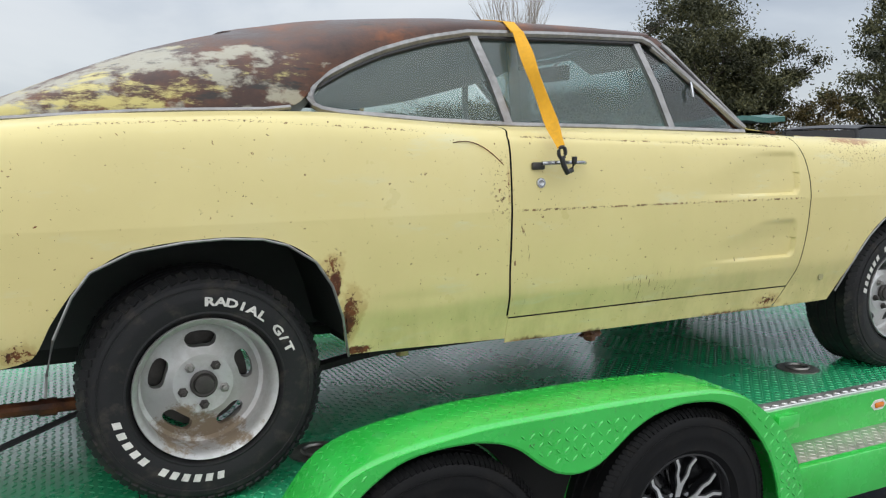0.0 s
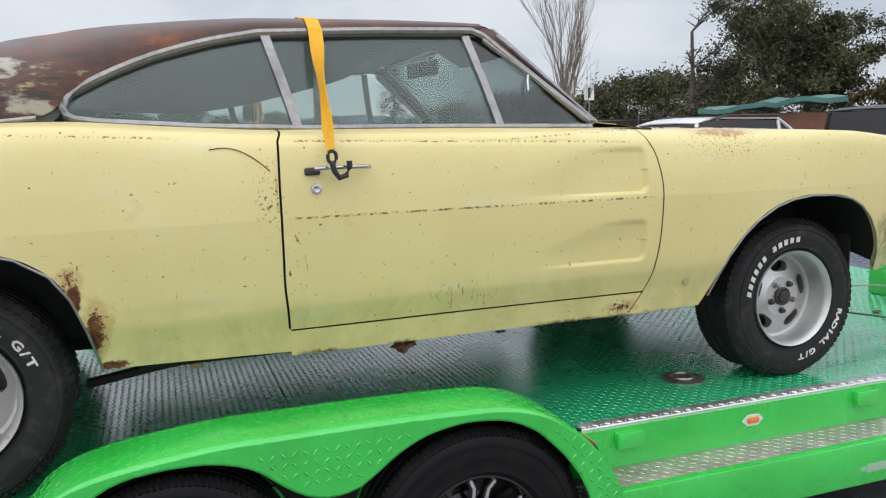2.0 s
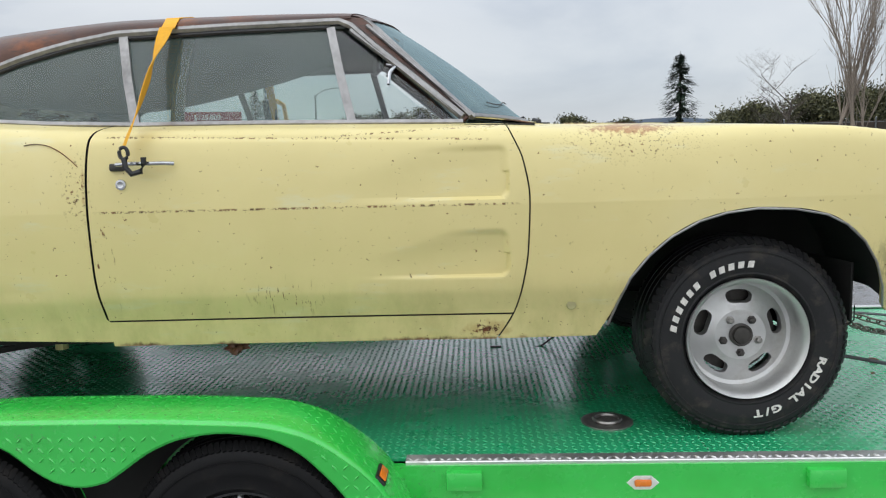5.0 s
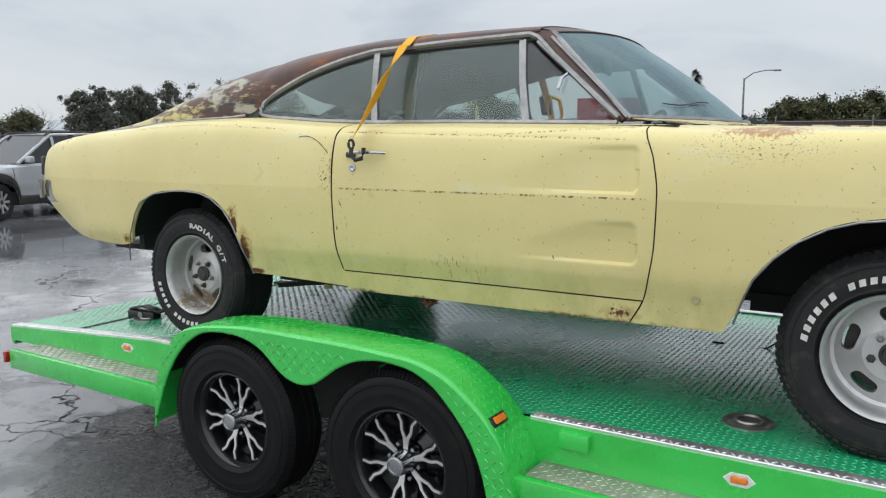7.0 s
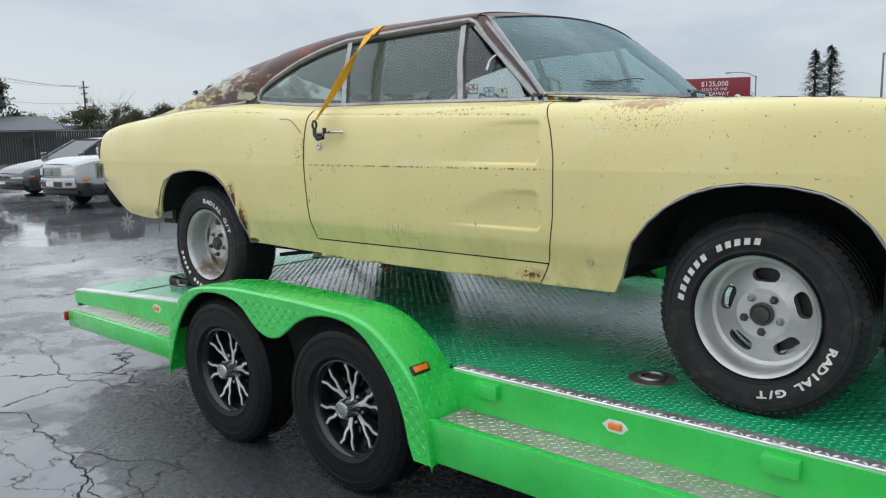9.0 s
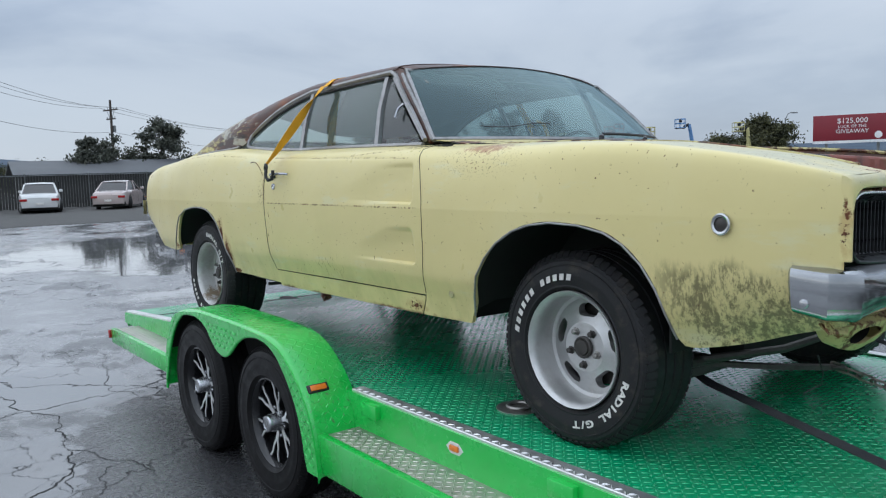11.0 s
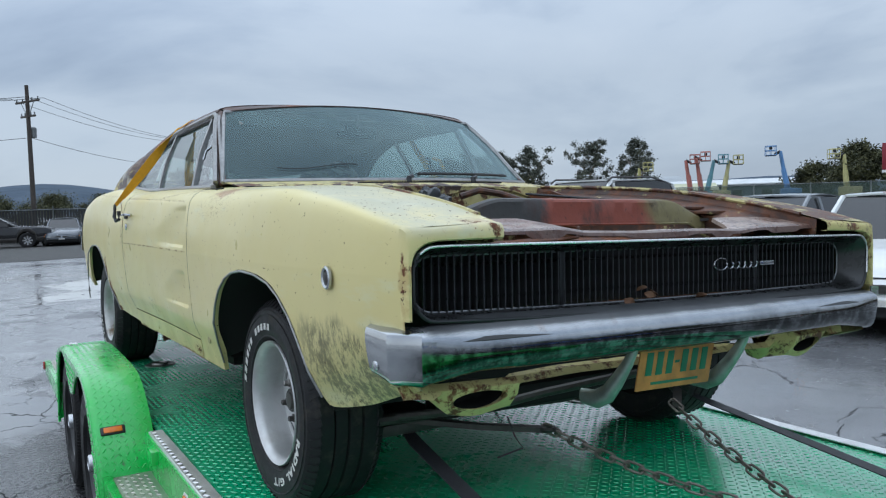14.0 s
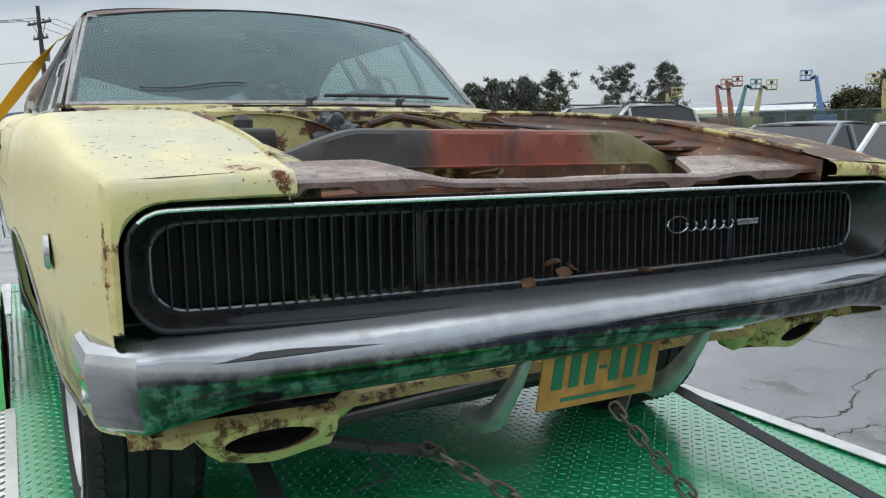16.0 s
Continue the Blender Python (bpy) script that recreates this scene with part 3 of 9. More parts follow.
TYRE_T = tyre_material("trailer_tyre_rubber", 0.12, 0.36, 0.17, 0.007)
WHITE = simple("raised_white", (0.62, 0.60, 0.56), 0.6, 0, 60, 0.3)
SLOT = alu_material("cast_alloy", 0.40, 0.25, 0.62)
SLOT_DIRTY = alu_material("dirty_cast_alloy", 0.44, 1.0, 0.62, True)
MACHINED = alu_material("machined_alloy", 0.30, 0.05, 0.95)
BLACK = simple("black_parts", (0.012, 0.012, 0.013), 0.45)
GLOSS_BLACK = simple("gloss_black", (0.01, 0.01, 0.011), 0.14, 0, 30, 0.2, 0.02)


def header_material():
    """Wet, pale pink-brown metal, worn through, with dark flakes and pits."""
    k = Mat("wet_brown_metal")
    n = k.noise(11, 9, 0.78)
    col = k.ramp(n, [(0.34, (0.055, 0.029, 0.022)), (0.46, (0.18, 0.115, 0.09)), (0.56, (0.36, 0.28, 0.235)), (0.74, (0.22, 0.11, 0.06))])
    flakes = k.band(k.noise(58, 6, 0.7, k.mapped((1.4, 0.8, 1))), 0.565, 0.60)
    col = k.mix(k.math("MULTIPLY", flakes, 0.9), col, (0.035, 0.022, 0.018))
    col = k.mix(k.math("MULTIPLY", k.band(k.noise(5, 6, 0.7), 0.56, 0.68), 0.8), col, (0.15, 0.045, 0.018))
    edge = k.band(k.axis(0), 3.796, 3.806)
    col = k.mix(k.math("MULTIPLY", edge, 0.75), col, (0.085, 0.038, 0.026))
    k.bump(k.math("ADD", k.noise(40, 6, 0.7), k.math("MULTIPLY", flakes, -0.6)), 0.5, 0.004)
    return k.set(col, k.ramp(k.noise(9, 5), [(0.3, 0.16), (0.7, 0.5)]), spec=0.6)


def core_material():
    """Dirty radiator core: dark fins with brown mud and pale flecks in the middle."""
    k = Mat("radiator_core")
    mid = k.near((3.74, -0.02, 0.775), (0.2, 0.50, 0.2))
    mud = k.math("MULTIPLY", k.band(k.noise(16, 8, 0.75, k.mapped((1, 1.6, 0.7))), 0.42, 0.62), mid)
    col = k.mix(mud, (0.004, 0.004, 0.005), (0.12, 0.066, 0.042))
    col = k.mix(k.math("MULTIPLY", k.band(k.noise(70, 6, 0.7), 0.62, 0.68), mid), col, (0.36, 0.33, 0.30))
    k.bump(k.noise(120, 4), 0.4, 0.003)
    return k.set(col, 0.6)


def bay_rust_material(name, share):
    """Engine-bay sheet metal: black grime, brown and orange rust, and remains of yellow paint."""
    k = Mat(name)
    n = k.noise(12, 9, 0.74)
    col = k.ramp(n, [(0.30, (0.018, 0.010, 0.007)), (0.45, (0.055, 0.022, 0.012)), (0.58, (0.14, 0.052, 0.022)), (0.72, (0.26, 0.12, 0.05))])
    yel = k.band(k.noise(6.5, 8, 0.72, k.mapped((1, 1, 1.4), loc=(2.1, 0.3, 0))), 0.64 - 0.22 * share, 0.70 - 0.22 * share)
    col = k.mix(yel, col, k.ramp(k.noise(18, 5), [(0.3, (0.44, 0.37, 0.14)), (0.7, (0.58, 0.52, 0.25))]))
    spot = k.band(k.noise(34, 7, 0.75), 0.62, 0.66)
    col = k.mix(spot, col, (0.045, 0.020, 0.012))
    soot = k.band(k.noise(4.2, 7, 0.75, k.mapped(loc=(0.7, 4.0, 1))), 0.52, 0.66)
    col = k.mix(k.math("MULTIPLY", soot, 0.75 - 0.35 * share), col, (0.014, 0.011, 0.010))
    k.bump(k.math("ADD", n, k.math("MULTIPLY", spot, -0.5)), 0.5, 0.006)
    return k.set(col, k.ramp(n, [(0.3, 0.35), (0.7, 0.75)]))


def bumper_material():
    """Old chrome: dull film, pits, low grime, two brown runs, painted dark reflections."""
    k = Mat("bumper_chrome")
    pit = k.band(k.noise(42, 7, 0.72), 0.66, 0.74)
    film = k.noise(6, 5, 0.6)
    col = k.ramp(film, [(0.3, (0.34, 0.35, 0.36)), (0.7, (0.52, 0.53, 0.54))])
    z = k.axis(2)
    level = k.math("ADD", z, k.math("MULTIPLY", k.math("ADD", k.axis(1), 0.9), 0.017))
    # lower half: dark deck reflection put into the colour, with grimy blotches
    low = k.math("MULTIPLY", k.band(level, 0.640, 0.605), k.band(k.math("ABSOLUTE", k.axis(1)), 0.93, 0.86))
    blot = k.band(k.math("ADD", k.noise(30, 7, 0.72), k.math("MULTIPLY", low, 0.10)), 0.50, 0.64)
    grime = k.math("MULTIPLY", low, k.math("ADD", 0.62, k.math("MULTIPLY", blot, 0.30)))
    # top slope: dark reflection painted in as a dull band
    dulling = k.math("MULTIPLY", k.band(k.math("ADD", level, k.math("MULTIPLY", k.noise(9, 5), 0.012)), 0.656, 0.668), k.band(k.axis(1), -0.90, -0.84))
    runs = k.math("MAXIMUM", k.near((4.0, -0.545, 0.655), (0.2, 0.045, 0.06)), k.near((4.0, -0.315, 0.655), (0.2, 0.038, 0.06)))
    runs = k.band(k.math("ADD", k.math("MULTIPLY", runs, 0.6), k.math("MULTIPLY", k.noise(25, 6, 0.7), 0.6)), 0.52, 0.86)
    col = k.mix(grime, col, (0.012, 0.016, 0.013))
    col = k.mix(k.math("MULTIPLY", runs, 0.35), col, (0.22, 0.11, 0.04))
    col = k.mix(pit, col, (0.10, 0.055, 0.03))
    rough = k.ramp(k.noise(11, 6, 0.65), [(0.3, 0.06), (0.75, 0.17)])
    col = k.mix(k.math("MULTIPLY", dulling, 0.88), col, (0.05, 0.052, 0.055))
    dull = k.math("MAXIMUM", k.math("MAXIMUM", pit, k.math("MULTIPLY", dulling, 0.5)), k.math("MULTIPLY", runs, 0.2))
    k.bump(film, 0.12, 0.01)
    return k.set(col, k.mix(dull, rough, (0.75, 0.75, 0.75)), k.math("SUBTRACT", 0.97, k.math("MULTIPLY", dull, 0.8)))


HEADER = header_material()
BAY_YELLOW = bay_rust_material("yellow_bay_metal", 0.95)
RUSTY_DARK = bay_rust_material("brown_bay_metal", 0.15)
RUSTY_WING = bay_rust_material("rusted_wing_top", 0.60)
CORE = core_material()
COVE = simple("satin_grey_cove", (0.022, 0.0225, 0.023), 0.28, 0, 26, 0.5, 0.06)
FRAME_EDGE = simple("dull_frame_edge", (0.20, 0.205, 0.21), 0.35, 0.7, 40, 0.35)
GRILLE_BAR = simple("grey_grille_bar", (0.050, 0.052, 0.055), 0.30, 0.55, 30, 0.55)
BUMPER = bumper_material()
UNDER = simple("underbody_black", (0.010, 0.010, 0.009), 0.85, 0, 12, 0.5)
INSIDE = simple("dark_interior_cloth", (0.035, 0.037, 0.036), 0.85, 0, 20, 0.3)
LINER = simple("grey_headliner", (0.15, 0.165, 0.155), 0.9)
GREEN = green_material("green_trailer_paint")
DECK = deck_material()
TREAD = alu_material("tread_aluminium", 0.34, 0.30, 0.76)
STEP = simple("weathered_step_plate", (0.44, 0.42, 0.37), 0.38, 0.6, 14, 0.35, 0.15)
LAMP_RIM = simple("bright_lamp_rim", (0.72, 0.72, 0.70), 0.3, 0.2, 60, 0.15)
SURROUND = simple("dull_bright_surround", (0.30, 0.31, 0.31), 0.35, 0.4, 30, 0.35)
GUARD = simple("dull_bumper_guard", (0.30, 0.33, 0.31), 0.34, 0.6, 22, 0.45, 0.15)
CHAIN = simple("worn_chain_steel", (0.15, 0.13, 0.11), 0.42, 0.7, 60, 0.5, 0.2)
TRIM_ALU = alu_material("polished_trim", 0.2, 0.1, 0.8)
STRAP = simple("yellow_webbing", (0.72, 0.36, 0.012), 0.75, 0, 90, 0.15, 0.3)
STRAP_BLACK = simple("black_webbing", (0.018, 0.019, 0.021), 0.6, 0, 80, 0.3, 0.3)
STEEL = simple("worn_steel", (0.30, 0.29, 0.27), 0.4, 0.85, 40, 0.4, 0.2)
DARKSTEEL = simple("dark_steel", (0.06, 0.055, 0.05), 0.5, 0.5, 40, 0.5, 0.2)
AMBER = simple("amber_lens", (0.75, 0.20, 0.02), 0.2, 0, 60, 0.2)
RED = simple("red_lens", (0.35, 0.01, 0.012), 0.2, 0, 60, 0.2)
GRILLE = simple("grey_black_grille", (0.022, 0.023, 0.025), 0.34, 0.4, 40, 0.4)
PAN = simple("grey_stone_pan", (0.030, 0.031, 0.032), 0.34, 0.3, 16, 0.4)
ASPHALT = asphalt_material()
CRACK = simple("crack_shadow", (0.012, 0.012, 0.012), 0.9, 0, 20, 0.4, 0.0)

# ---- the ground ----
def make_ground():
    bm = bmesh.new()
    # fine rings near the trailer, wide ones towards the horizon
    rad = [0, 4, 8, 14, 24, 40, 70, 120, 220, 500, 1200, 3500]
    prev = None
    for r in rad:
        ring = [bm.verts.new((2, 0, 0))] if r == 0 else [bm.verts.new((2 + r * math.cos(2 * math.pi * k / 48), r * math.sin(2 * math.pi * k / 48), 0)) for k in range(48)]
        if prev is not None:
            for k in range(48):
                q = list(dict.fromkeys([prev[k % len(prev)], ring[k], ring[(k + 1) % 48], prev[(k + 1) % len(prev)]]))
                bm.faces.new(q)
        prev = ring
    bmesh.ops.recalc_face_normals(bm, faces=bm.faces[:])
    return solo("ground", bm, ASPHALT, "wet cracked asphalt yard with standing puddles", "ground", kind="structure")


ground = make_ground()


def make_crack(pts, w, seed):
    """A jagged open crack in the asphalt, a thin dark groove along a rough line."""
    r = random.Random(seed)
    pts = [Vector((*p, 0)) for p in pts]
    for level in range(5):
        out = [pts[0]]
        for a, b in zip(pts, pts[1:]):
            d = b - a
            out += [(a + b) / 2 + Vector((-d.y, d.x, 0)) * r.uniform(-0.17, 0.17), b]
        pts = out
    rows = []
    for i, p in enumerate(pts):
        d = (pts[min(len(pts) - 1, i + 1)] - pts[max(0, i - 1)]).normalized()
        n = Vector((-d.y, d.x, 0))
        h = w * r.uniform(0.35, 1.0) * min(1, 0.25 + i / 12, 0.25 + (len(pts) - 1 - i) / 12)
        rows.append([tuple(p + n * h + Vector((0, 0, 0.0015))), tuple(p - n * h + Vector((0, 0, 0.0015)))])
    part("crack", sheet(rows), CRACK, ground)


for k, (line, w) in enumerate((([(-3.4, -2.3), (-2.2, -2.04), (-1.0, -1.95), (0.03, -1.88)], 0.006), ([(0.03, -1.88), (0.47, -1.965), (0.62, -2.11), (0.95, -2.45)], 0.007), ([(0.03, -1.88), (0.31, -1.77), (0.45, -1.67), (0.8, -1.62)], 0.005),
                                ([(0.31, -1.77), (0.37, -1.95), (0.75, -2.02)], 0.004), ([(-2.2, -2.04), (-2.6, -1.7), (-3.1, -1.75)], 0.004), ([(0.45, -1.67), (0.62, -1.86), (0.9, -1.95)], 0.004),
                                ([(-1.0, -1.95), (-0.7, -2.3), (-0.2, -2.5)], 0.004), ([(-2.6, -1.1), (-1.6, -1.25), (-0.6, -1.2)], 0.004))):
    make_crack(line, w, 400 + k)

# ---- the trailer ----
DZ = 0.58
trailer = thing("car_trailer", "bright green tandem-axle car hauler trailer with tread-plate deck", "trailer")
DECK_X0, DECK_X1, DECK_HW = -1.48, 5.35, 1.06


def deck_z(x):
    """The deck is level and drops a little at its tail."""
    return DZ - 0.066 * max(0.0, -0.20 - x)


def tread_pattern(rects, pitch, size, height, zfun):
    """Raised lozenges, turned this way and that, over rectangles in x and y."""
    verts, faces = [], []
    for x0, y0, x1, y1 in rects:
        nx, ny = int((x1 - x0) / pitch), int((y1 - y0) / pitch)
        for i in range(nx):
            for j in range(ny):
                cx, cy = x0 + (i + 0.5) * pitch, y0 + (j + 0.5) * pitch
                a = math.pi / 4 if (i + j) % 2 else -math.pi / 4
                c, s = math.cos(a), math.sin(a)
                n = len(verts)
                for u, v, h in ((-size, 0, 0), (0, -size * 0.32, 0), (size, 0, 0), (0, size * 0.32, 0), (-size * 0.45, 0, height), (size * 0.45, 0, height)):
                    x, y = cx + u * c - v * s, cy + u * s + v * c
                    verts.append((x, y, zfun(x) + h))
                faces += [(n, n + 1, n + 4), (n + 1, n + 5, n + 4), (n + 1, n + 2, n + 5), (n + 2, n + 3, n + 5), (n + 3, n + 4, n + 5), (n + 3, n, n + 4)]
    me = bpy.data.meshes.new("tread")
    me.from_pydata(verts, [], faces)
    me.update()
    return me


def make_deck():
    xs = [DECK_X0, -0.20, 1.0, 2.85, 4.3, DECK_X1]
    # sheets of plate with a hair of a joint between them
    for x0, x1 in zip(xs, xs[1:]):
        bm = bmesh.new()
        vs = [bm.verts.new((x, y, deck_z(x) - d)) for d in (0, 0.008) for x, y in ((x0 + 0.002, -DECK_HW), (x1 - 0.002, -DECK_HW), (x1 - 0.002, DECK_HW), (x0 + 0.002, DECK_HW))]
        for q in ((0, 1, 2, 3), (7, 6, 5, 4), (0, 4, 5, 1), (1, 5, 6, 2), (2, 6, 7, 3), (3, 7, 4, 0)):
            bm.faces.new([vs[i] for i in q])
        part("deck_plate", bm, DECK, trailer, "green painted tread plate, wet and scuffed")
    tr = part("deck_tread", tread_pattern([(DECK_X0, -DECK_HW, DECK_X1, DECK_HW)], 0.026, 0.0115, 0.0021, lambda x: deck_z(x)), DECK, trailer, "raised lozenge tread of the deck")
    tr["kind"] = "stuff"
    # frame under the deck
    bm = sheet([[(x, y, z) for y, z in ((-1.06, deck_z(x) - 0.012), (1.06, deck_z(x) - 0.012))] for x in xs])
    part("subframe", shift(bm, pose(0, 0, -0.02)), UNDER, trailer)
    for y in (-0.6, 0.0, 0.6):
        part("frame_rail", box(-1.0, y - 0.04, 0.40, 6.6, y + 0.04, 0.54, 0.006), UNDER, trailer)
    for x in frange(-0.9, 5.2, 0.65):
        part("cross_member", box(x - 0.03, -1.05, 0.46, x + 0.03, 1.05, 0.535, 0.004), UNDER, trailer)


make_deck()


def make_sides():
    for s in (-1, 1):
        # side sill of the deck
        bm = sheet([[(x, s * 1.085, 0.415), (x, s * 1.085, deck_z(x) - 0.004)] for x in frange(DECK_X0, -0.20, 0.25) + frange(0.0, DECK_X1, 0.25)], 0.025)
        part("deck_sill", bm, GREEN, trailer, "green steel side sill of the deck")
        # tread-plate edge trim, broken by the mudguard
        for x0, x1 in ((DECK_X0, -0.20), (-0.20, 0.12), (1.90, DECK_X1)):
            rows = [[(x, s * 1.045, deck_z(x) + 0.007), (x, s * 1.098, deck_z(x) + 0.007), (x, s * 1.101, deck_z(x) + 0.004), (x, s * 1.101, deck_z(x) - 0.018)] for x in frange(x0, x1, 0.2)]
            part("edge_trim", sheet(rows, 0.004), TREAD, trailer, "bare tread-plate aluminium edge trim")
            t = part("edge_tread", tread_pattern([(x0, min(s * 1.048, s * 1.097), x1, max(s * 1.048, s * 1.097))], 0.0245, 0.0135, 0.0036, lambda x: deck_z(x) + 0.007), TREAD, trailer)
            t["kind"] = "stuff"
        # side steps before and behind the wheels
        for x0, x1, z1 in ((-1.17, 0.10, 0.44), (1.925, 5.35, 0.437)):
            part("side_rail", box(x0, min(s * 1.26, s * 1.297), 0.272 if x0 > 0 else 0.335, x1, max(s * 1.26, s * 1.297), z1, 0.006), GREEN, trailer, "green outer rail of the side step")
            part("step_plate", box(x0 + 0.03, min(s * 1.10, s * 1.26), z1 - 0.012, x1 - 0.03, max(s * 1.10, s * 1.26), z1 - 0.004, 0.002), STEP, trailer, "weathered aluminium tread-plate side step")
            t = part("step_tread", tread_pattern([(x0 + 0.04, min(s * 1.105, s * 1.257), x1 - 0.04, max(s * 1.105, s * 1.257))], 0.0265, 0.012, 0.0022, lambda x: z1 - 0.004), STEP, trailer)
            t["kind"] = "stuff"
        # stake pockets on the sill
        for x in (2.08, 3.17, 4.25, 5.2):
            bm = box(x - 0.055, min(s * 1.088, s * 1.135), 0.505, x + 0.055, max(s * 1.088, s * 1.135), 0.562, 0.004)
            part("stake_pocket", bm, GREEN, trailer)
        # marker lamps
        for x in (-0.39, 2.625, 4.9):
            lamp = part("marker_lamp", shift(lathe([(0.052, 0.0), (0.052, 0.008), (0.044, 0.013), (0.0, 0.013)], 6), Matrix.Diagonal((1.1, 0.56, 1, 1))), LAMP_RIM, trailer, "chrome-framed amber side marker lamp",
                        pose(x, s * 1.098, 0.517, 90 if s < 0 else -90, 0, 0))
            part("lens", box(-0.026, -0.011, 0.01, 0.026, 0.011, 0.021, 0.006), AMBER, lamp)


make_sides()

AX1, AX2, WZ = 0.547, 1.438, 0.36


fender_top = curve([(0.075, 0.28), (0.09, 0.42), (0.13, 0.56), (0.19, 0.655), (0.262, 0.727), (0.36, 0.765), (0.5, 0.788), (0.74, 0.806), (1.07, 0.806), (1.48, 0.794), (1.616, 0.766), (1.77, 0.674), (1.887, 0.541), (1.95, 0.38), (1.965, 0.262)])


fender_low = curve([(0.075, 0.28), (0.10, 0.35), (0.165, 0.50), (0.24, 0.615), (0.33, 0.70), (0.43, 0.752), (0.53, 0.768), (0.62, 0.767), (0.71, 0.752), (0.78, 0.723), (0.86, 0.66), (0.92, 0.625), (0.985, 0.612), (1.05, 0.623), (1.11, 0.66),
                    (1.19, 0.715), (1.29, 0.755), (1.40, 0.769), (1.50, 0.76), (1.60, 0.722), (1.70, 0.635), (1.78, 0.53), (1.83, 0.41), (1.862, 0.262)])


def make_fender(s):
    f = thing("mudguard", "", "")
    f.parent = trailer
    f["label"] = "green tread-plate double mudguard over the trailer wheels"
    xs = [0.075 + 0.425 * (1 - math.cos(math.pi / 2 * i / 20)) for i in range(21)] + frange(0.52, 1.48, 0.03) + [1.50 + 0.465 * math.sin(math.pi / 2 * i / 22) for i in range(23)]
    rows = []
    for x in xs:
        z = fender_top(x)
        rows.append([(x, s * 1.075, z - 0.004), (x, s * 1.12, z), (x, s * 1.29, z - 0.001), (x, s * 1.304, z - 0.005), (x, s * 1.311, z - 0.013)])
    bm = sheet(rows, 0.006)
    part("top_sheet", bm, GREEN, f)
    rows = []
    for x in xs:
        zt, zl = fender_top(x) - 0.012, fender_low(x) if x < 1.862 else 0.262
        zl = min(zl, zt - 0.012)
        rows.append([(x, s * 1.311, zl + (zt - zl) * k / 4) for k in range(5)])
    part("face_sheet", sheet(rows, 0.006), GREEN, f)
    # rolled lip round the arches
    lip = [(r[0][0], s * 1.309, r[0][2]) for r in rows if 0.05 < r[0][0] < 1.87]
    part("rolled_lip", tube(lip, 0.008, 6), GREEN, f)
    # inner wall and dark lining
    rows = [[(x, s * 1.085, 0.44), (x, s * 1.085, max(0.45, fender_top(x) - 0.006))] for x in xs]
    part("inner_wall", sheet(rows, 0.004), GREEN, f)
    rows = [[(x, s * 1.09, fender_top(x) - 0.03), (x, s * 1.30, fender_top(x) - 0.03)] for x in xs[6:-8]]
    part("lining", sheet(rows, 0.003), UNDER, f)
    # separate dark sheet in front of the green inner wall
    rows = []
    for x in frange(0.14, 1.84, 0.02):
        over = max(0.40 if 0.9 < x < 1.08 else 0.46, *(WZ + math.sqrt(max(0.0, 0.372 ** 2 - (x - ax) ** 2)) if abs(x - ax) < 0.372 else 0.0 for ax in (AX1, AX2)))
        top = fender_top(x) - 0.032
        rows.append([(x, s * 1.116, min(over, top - 0.004)), (x, s * 1.116, top)])
    part("well_wall", sheet(rows, 0.003), UNDER, f, "dark sheet over the wall of the wheel well")
    # tread on the crest and the outer face
    vs, fc = [], []
    arc = [0.0]
    for a, b in zip(xs, xs[1:]):
        arc.append(arc[-1] + math.hypot(b - a, fender_top(b) - fender_top(a)))
    n = int(arc[-1] / 0.03)
    for i in range(n):
        d = (i + 0.5) * 0.03
        x = float(np.interp(d, arc, xs))
        t = Vector((0.004, 0, fender_top(x + 0.002) - fender_top(x - 0.002))).normalized()
        up = Vector((-t.z, 0, t.x))
        for j in range(7):
            c = Vector((x, s * (1.10 + 0.03 * j), fender_top(x) - 0.001))
            a = math.pi / 4 if (i + j) % 2 else -math.pi / 4
            e1 = t * math.cos(a) + Vector((0, 1, 0)) * math.sin(a)
            e2 = up.cross(e1)
            k = len(vs)
            vs += [tuple(c + e1 * u + e2 * v + up * h) for u, v, h in ((-0.014, 0, 0), (0, -0.0045, 0), (0.014, 0, 0), (0, 0.0045, 0), (-0.006, 0, 0.0016), (0.006, 0, 0.0016))]
            fc += [(k, k + 1, k + 4), (k + 1, k + 5, k + 4), (k + 1, k + 2, k + 5), (k + 2, k + 3, k + 5), (k + 3, k + 4, k + 5), (k + 3, k, k + 4)]
    for i in range(64):
        for j in range(18):
            x, z = 0.10 + 0.03 * i, 0.30 + 0.03 * j
            if (fender_low(x) if x < 1.862 else 0.27) + 0.018 < z < fender_top(x) - 0.028:
                a = math.pi / 4 if (i + j) % 2 else -math.pi / 4
                k = len(vs)
                for u, v, h in ((-0.014, 0, 0), (0, -0.0045, 0), (0.014, 0, 0), (0, 0.0045, 0), (-0.006, 0, 0.003), (0.006, 0, 0.003)):
                    vs.append((x + u * math.cos(a) - v * math.sin(a), s * (1.3165 + 1.25 * h), z + u * math.sin(a) + v * math.cos(a)))
                fc += [(k, k + 1, k + 4), (k + 1, k + 5, k + 4), (k + 1, k + 2, k + 5), (k + 2, k + 3, k + 5), (k + 3, k + 4, k + 5), (k + 3, k, k + 4)]
    me = bpy.data.meshes.new("guard_tread")
    me.from_pydata(vs, [], fc)
    t = part("guard_tread", me, GREEN, f)
    t["kind"] = "stuff"
    # amber lamp on the front shoulder
    z = 0.60
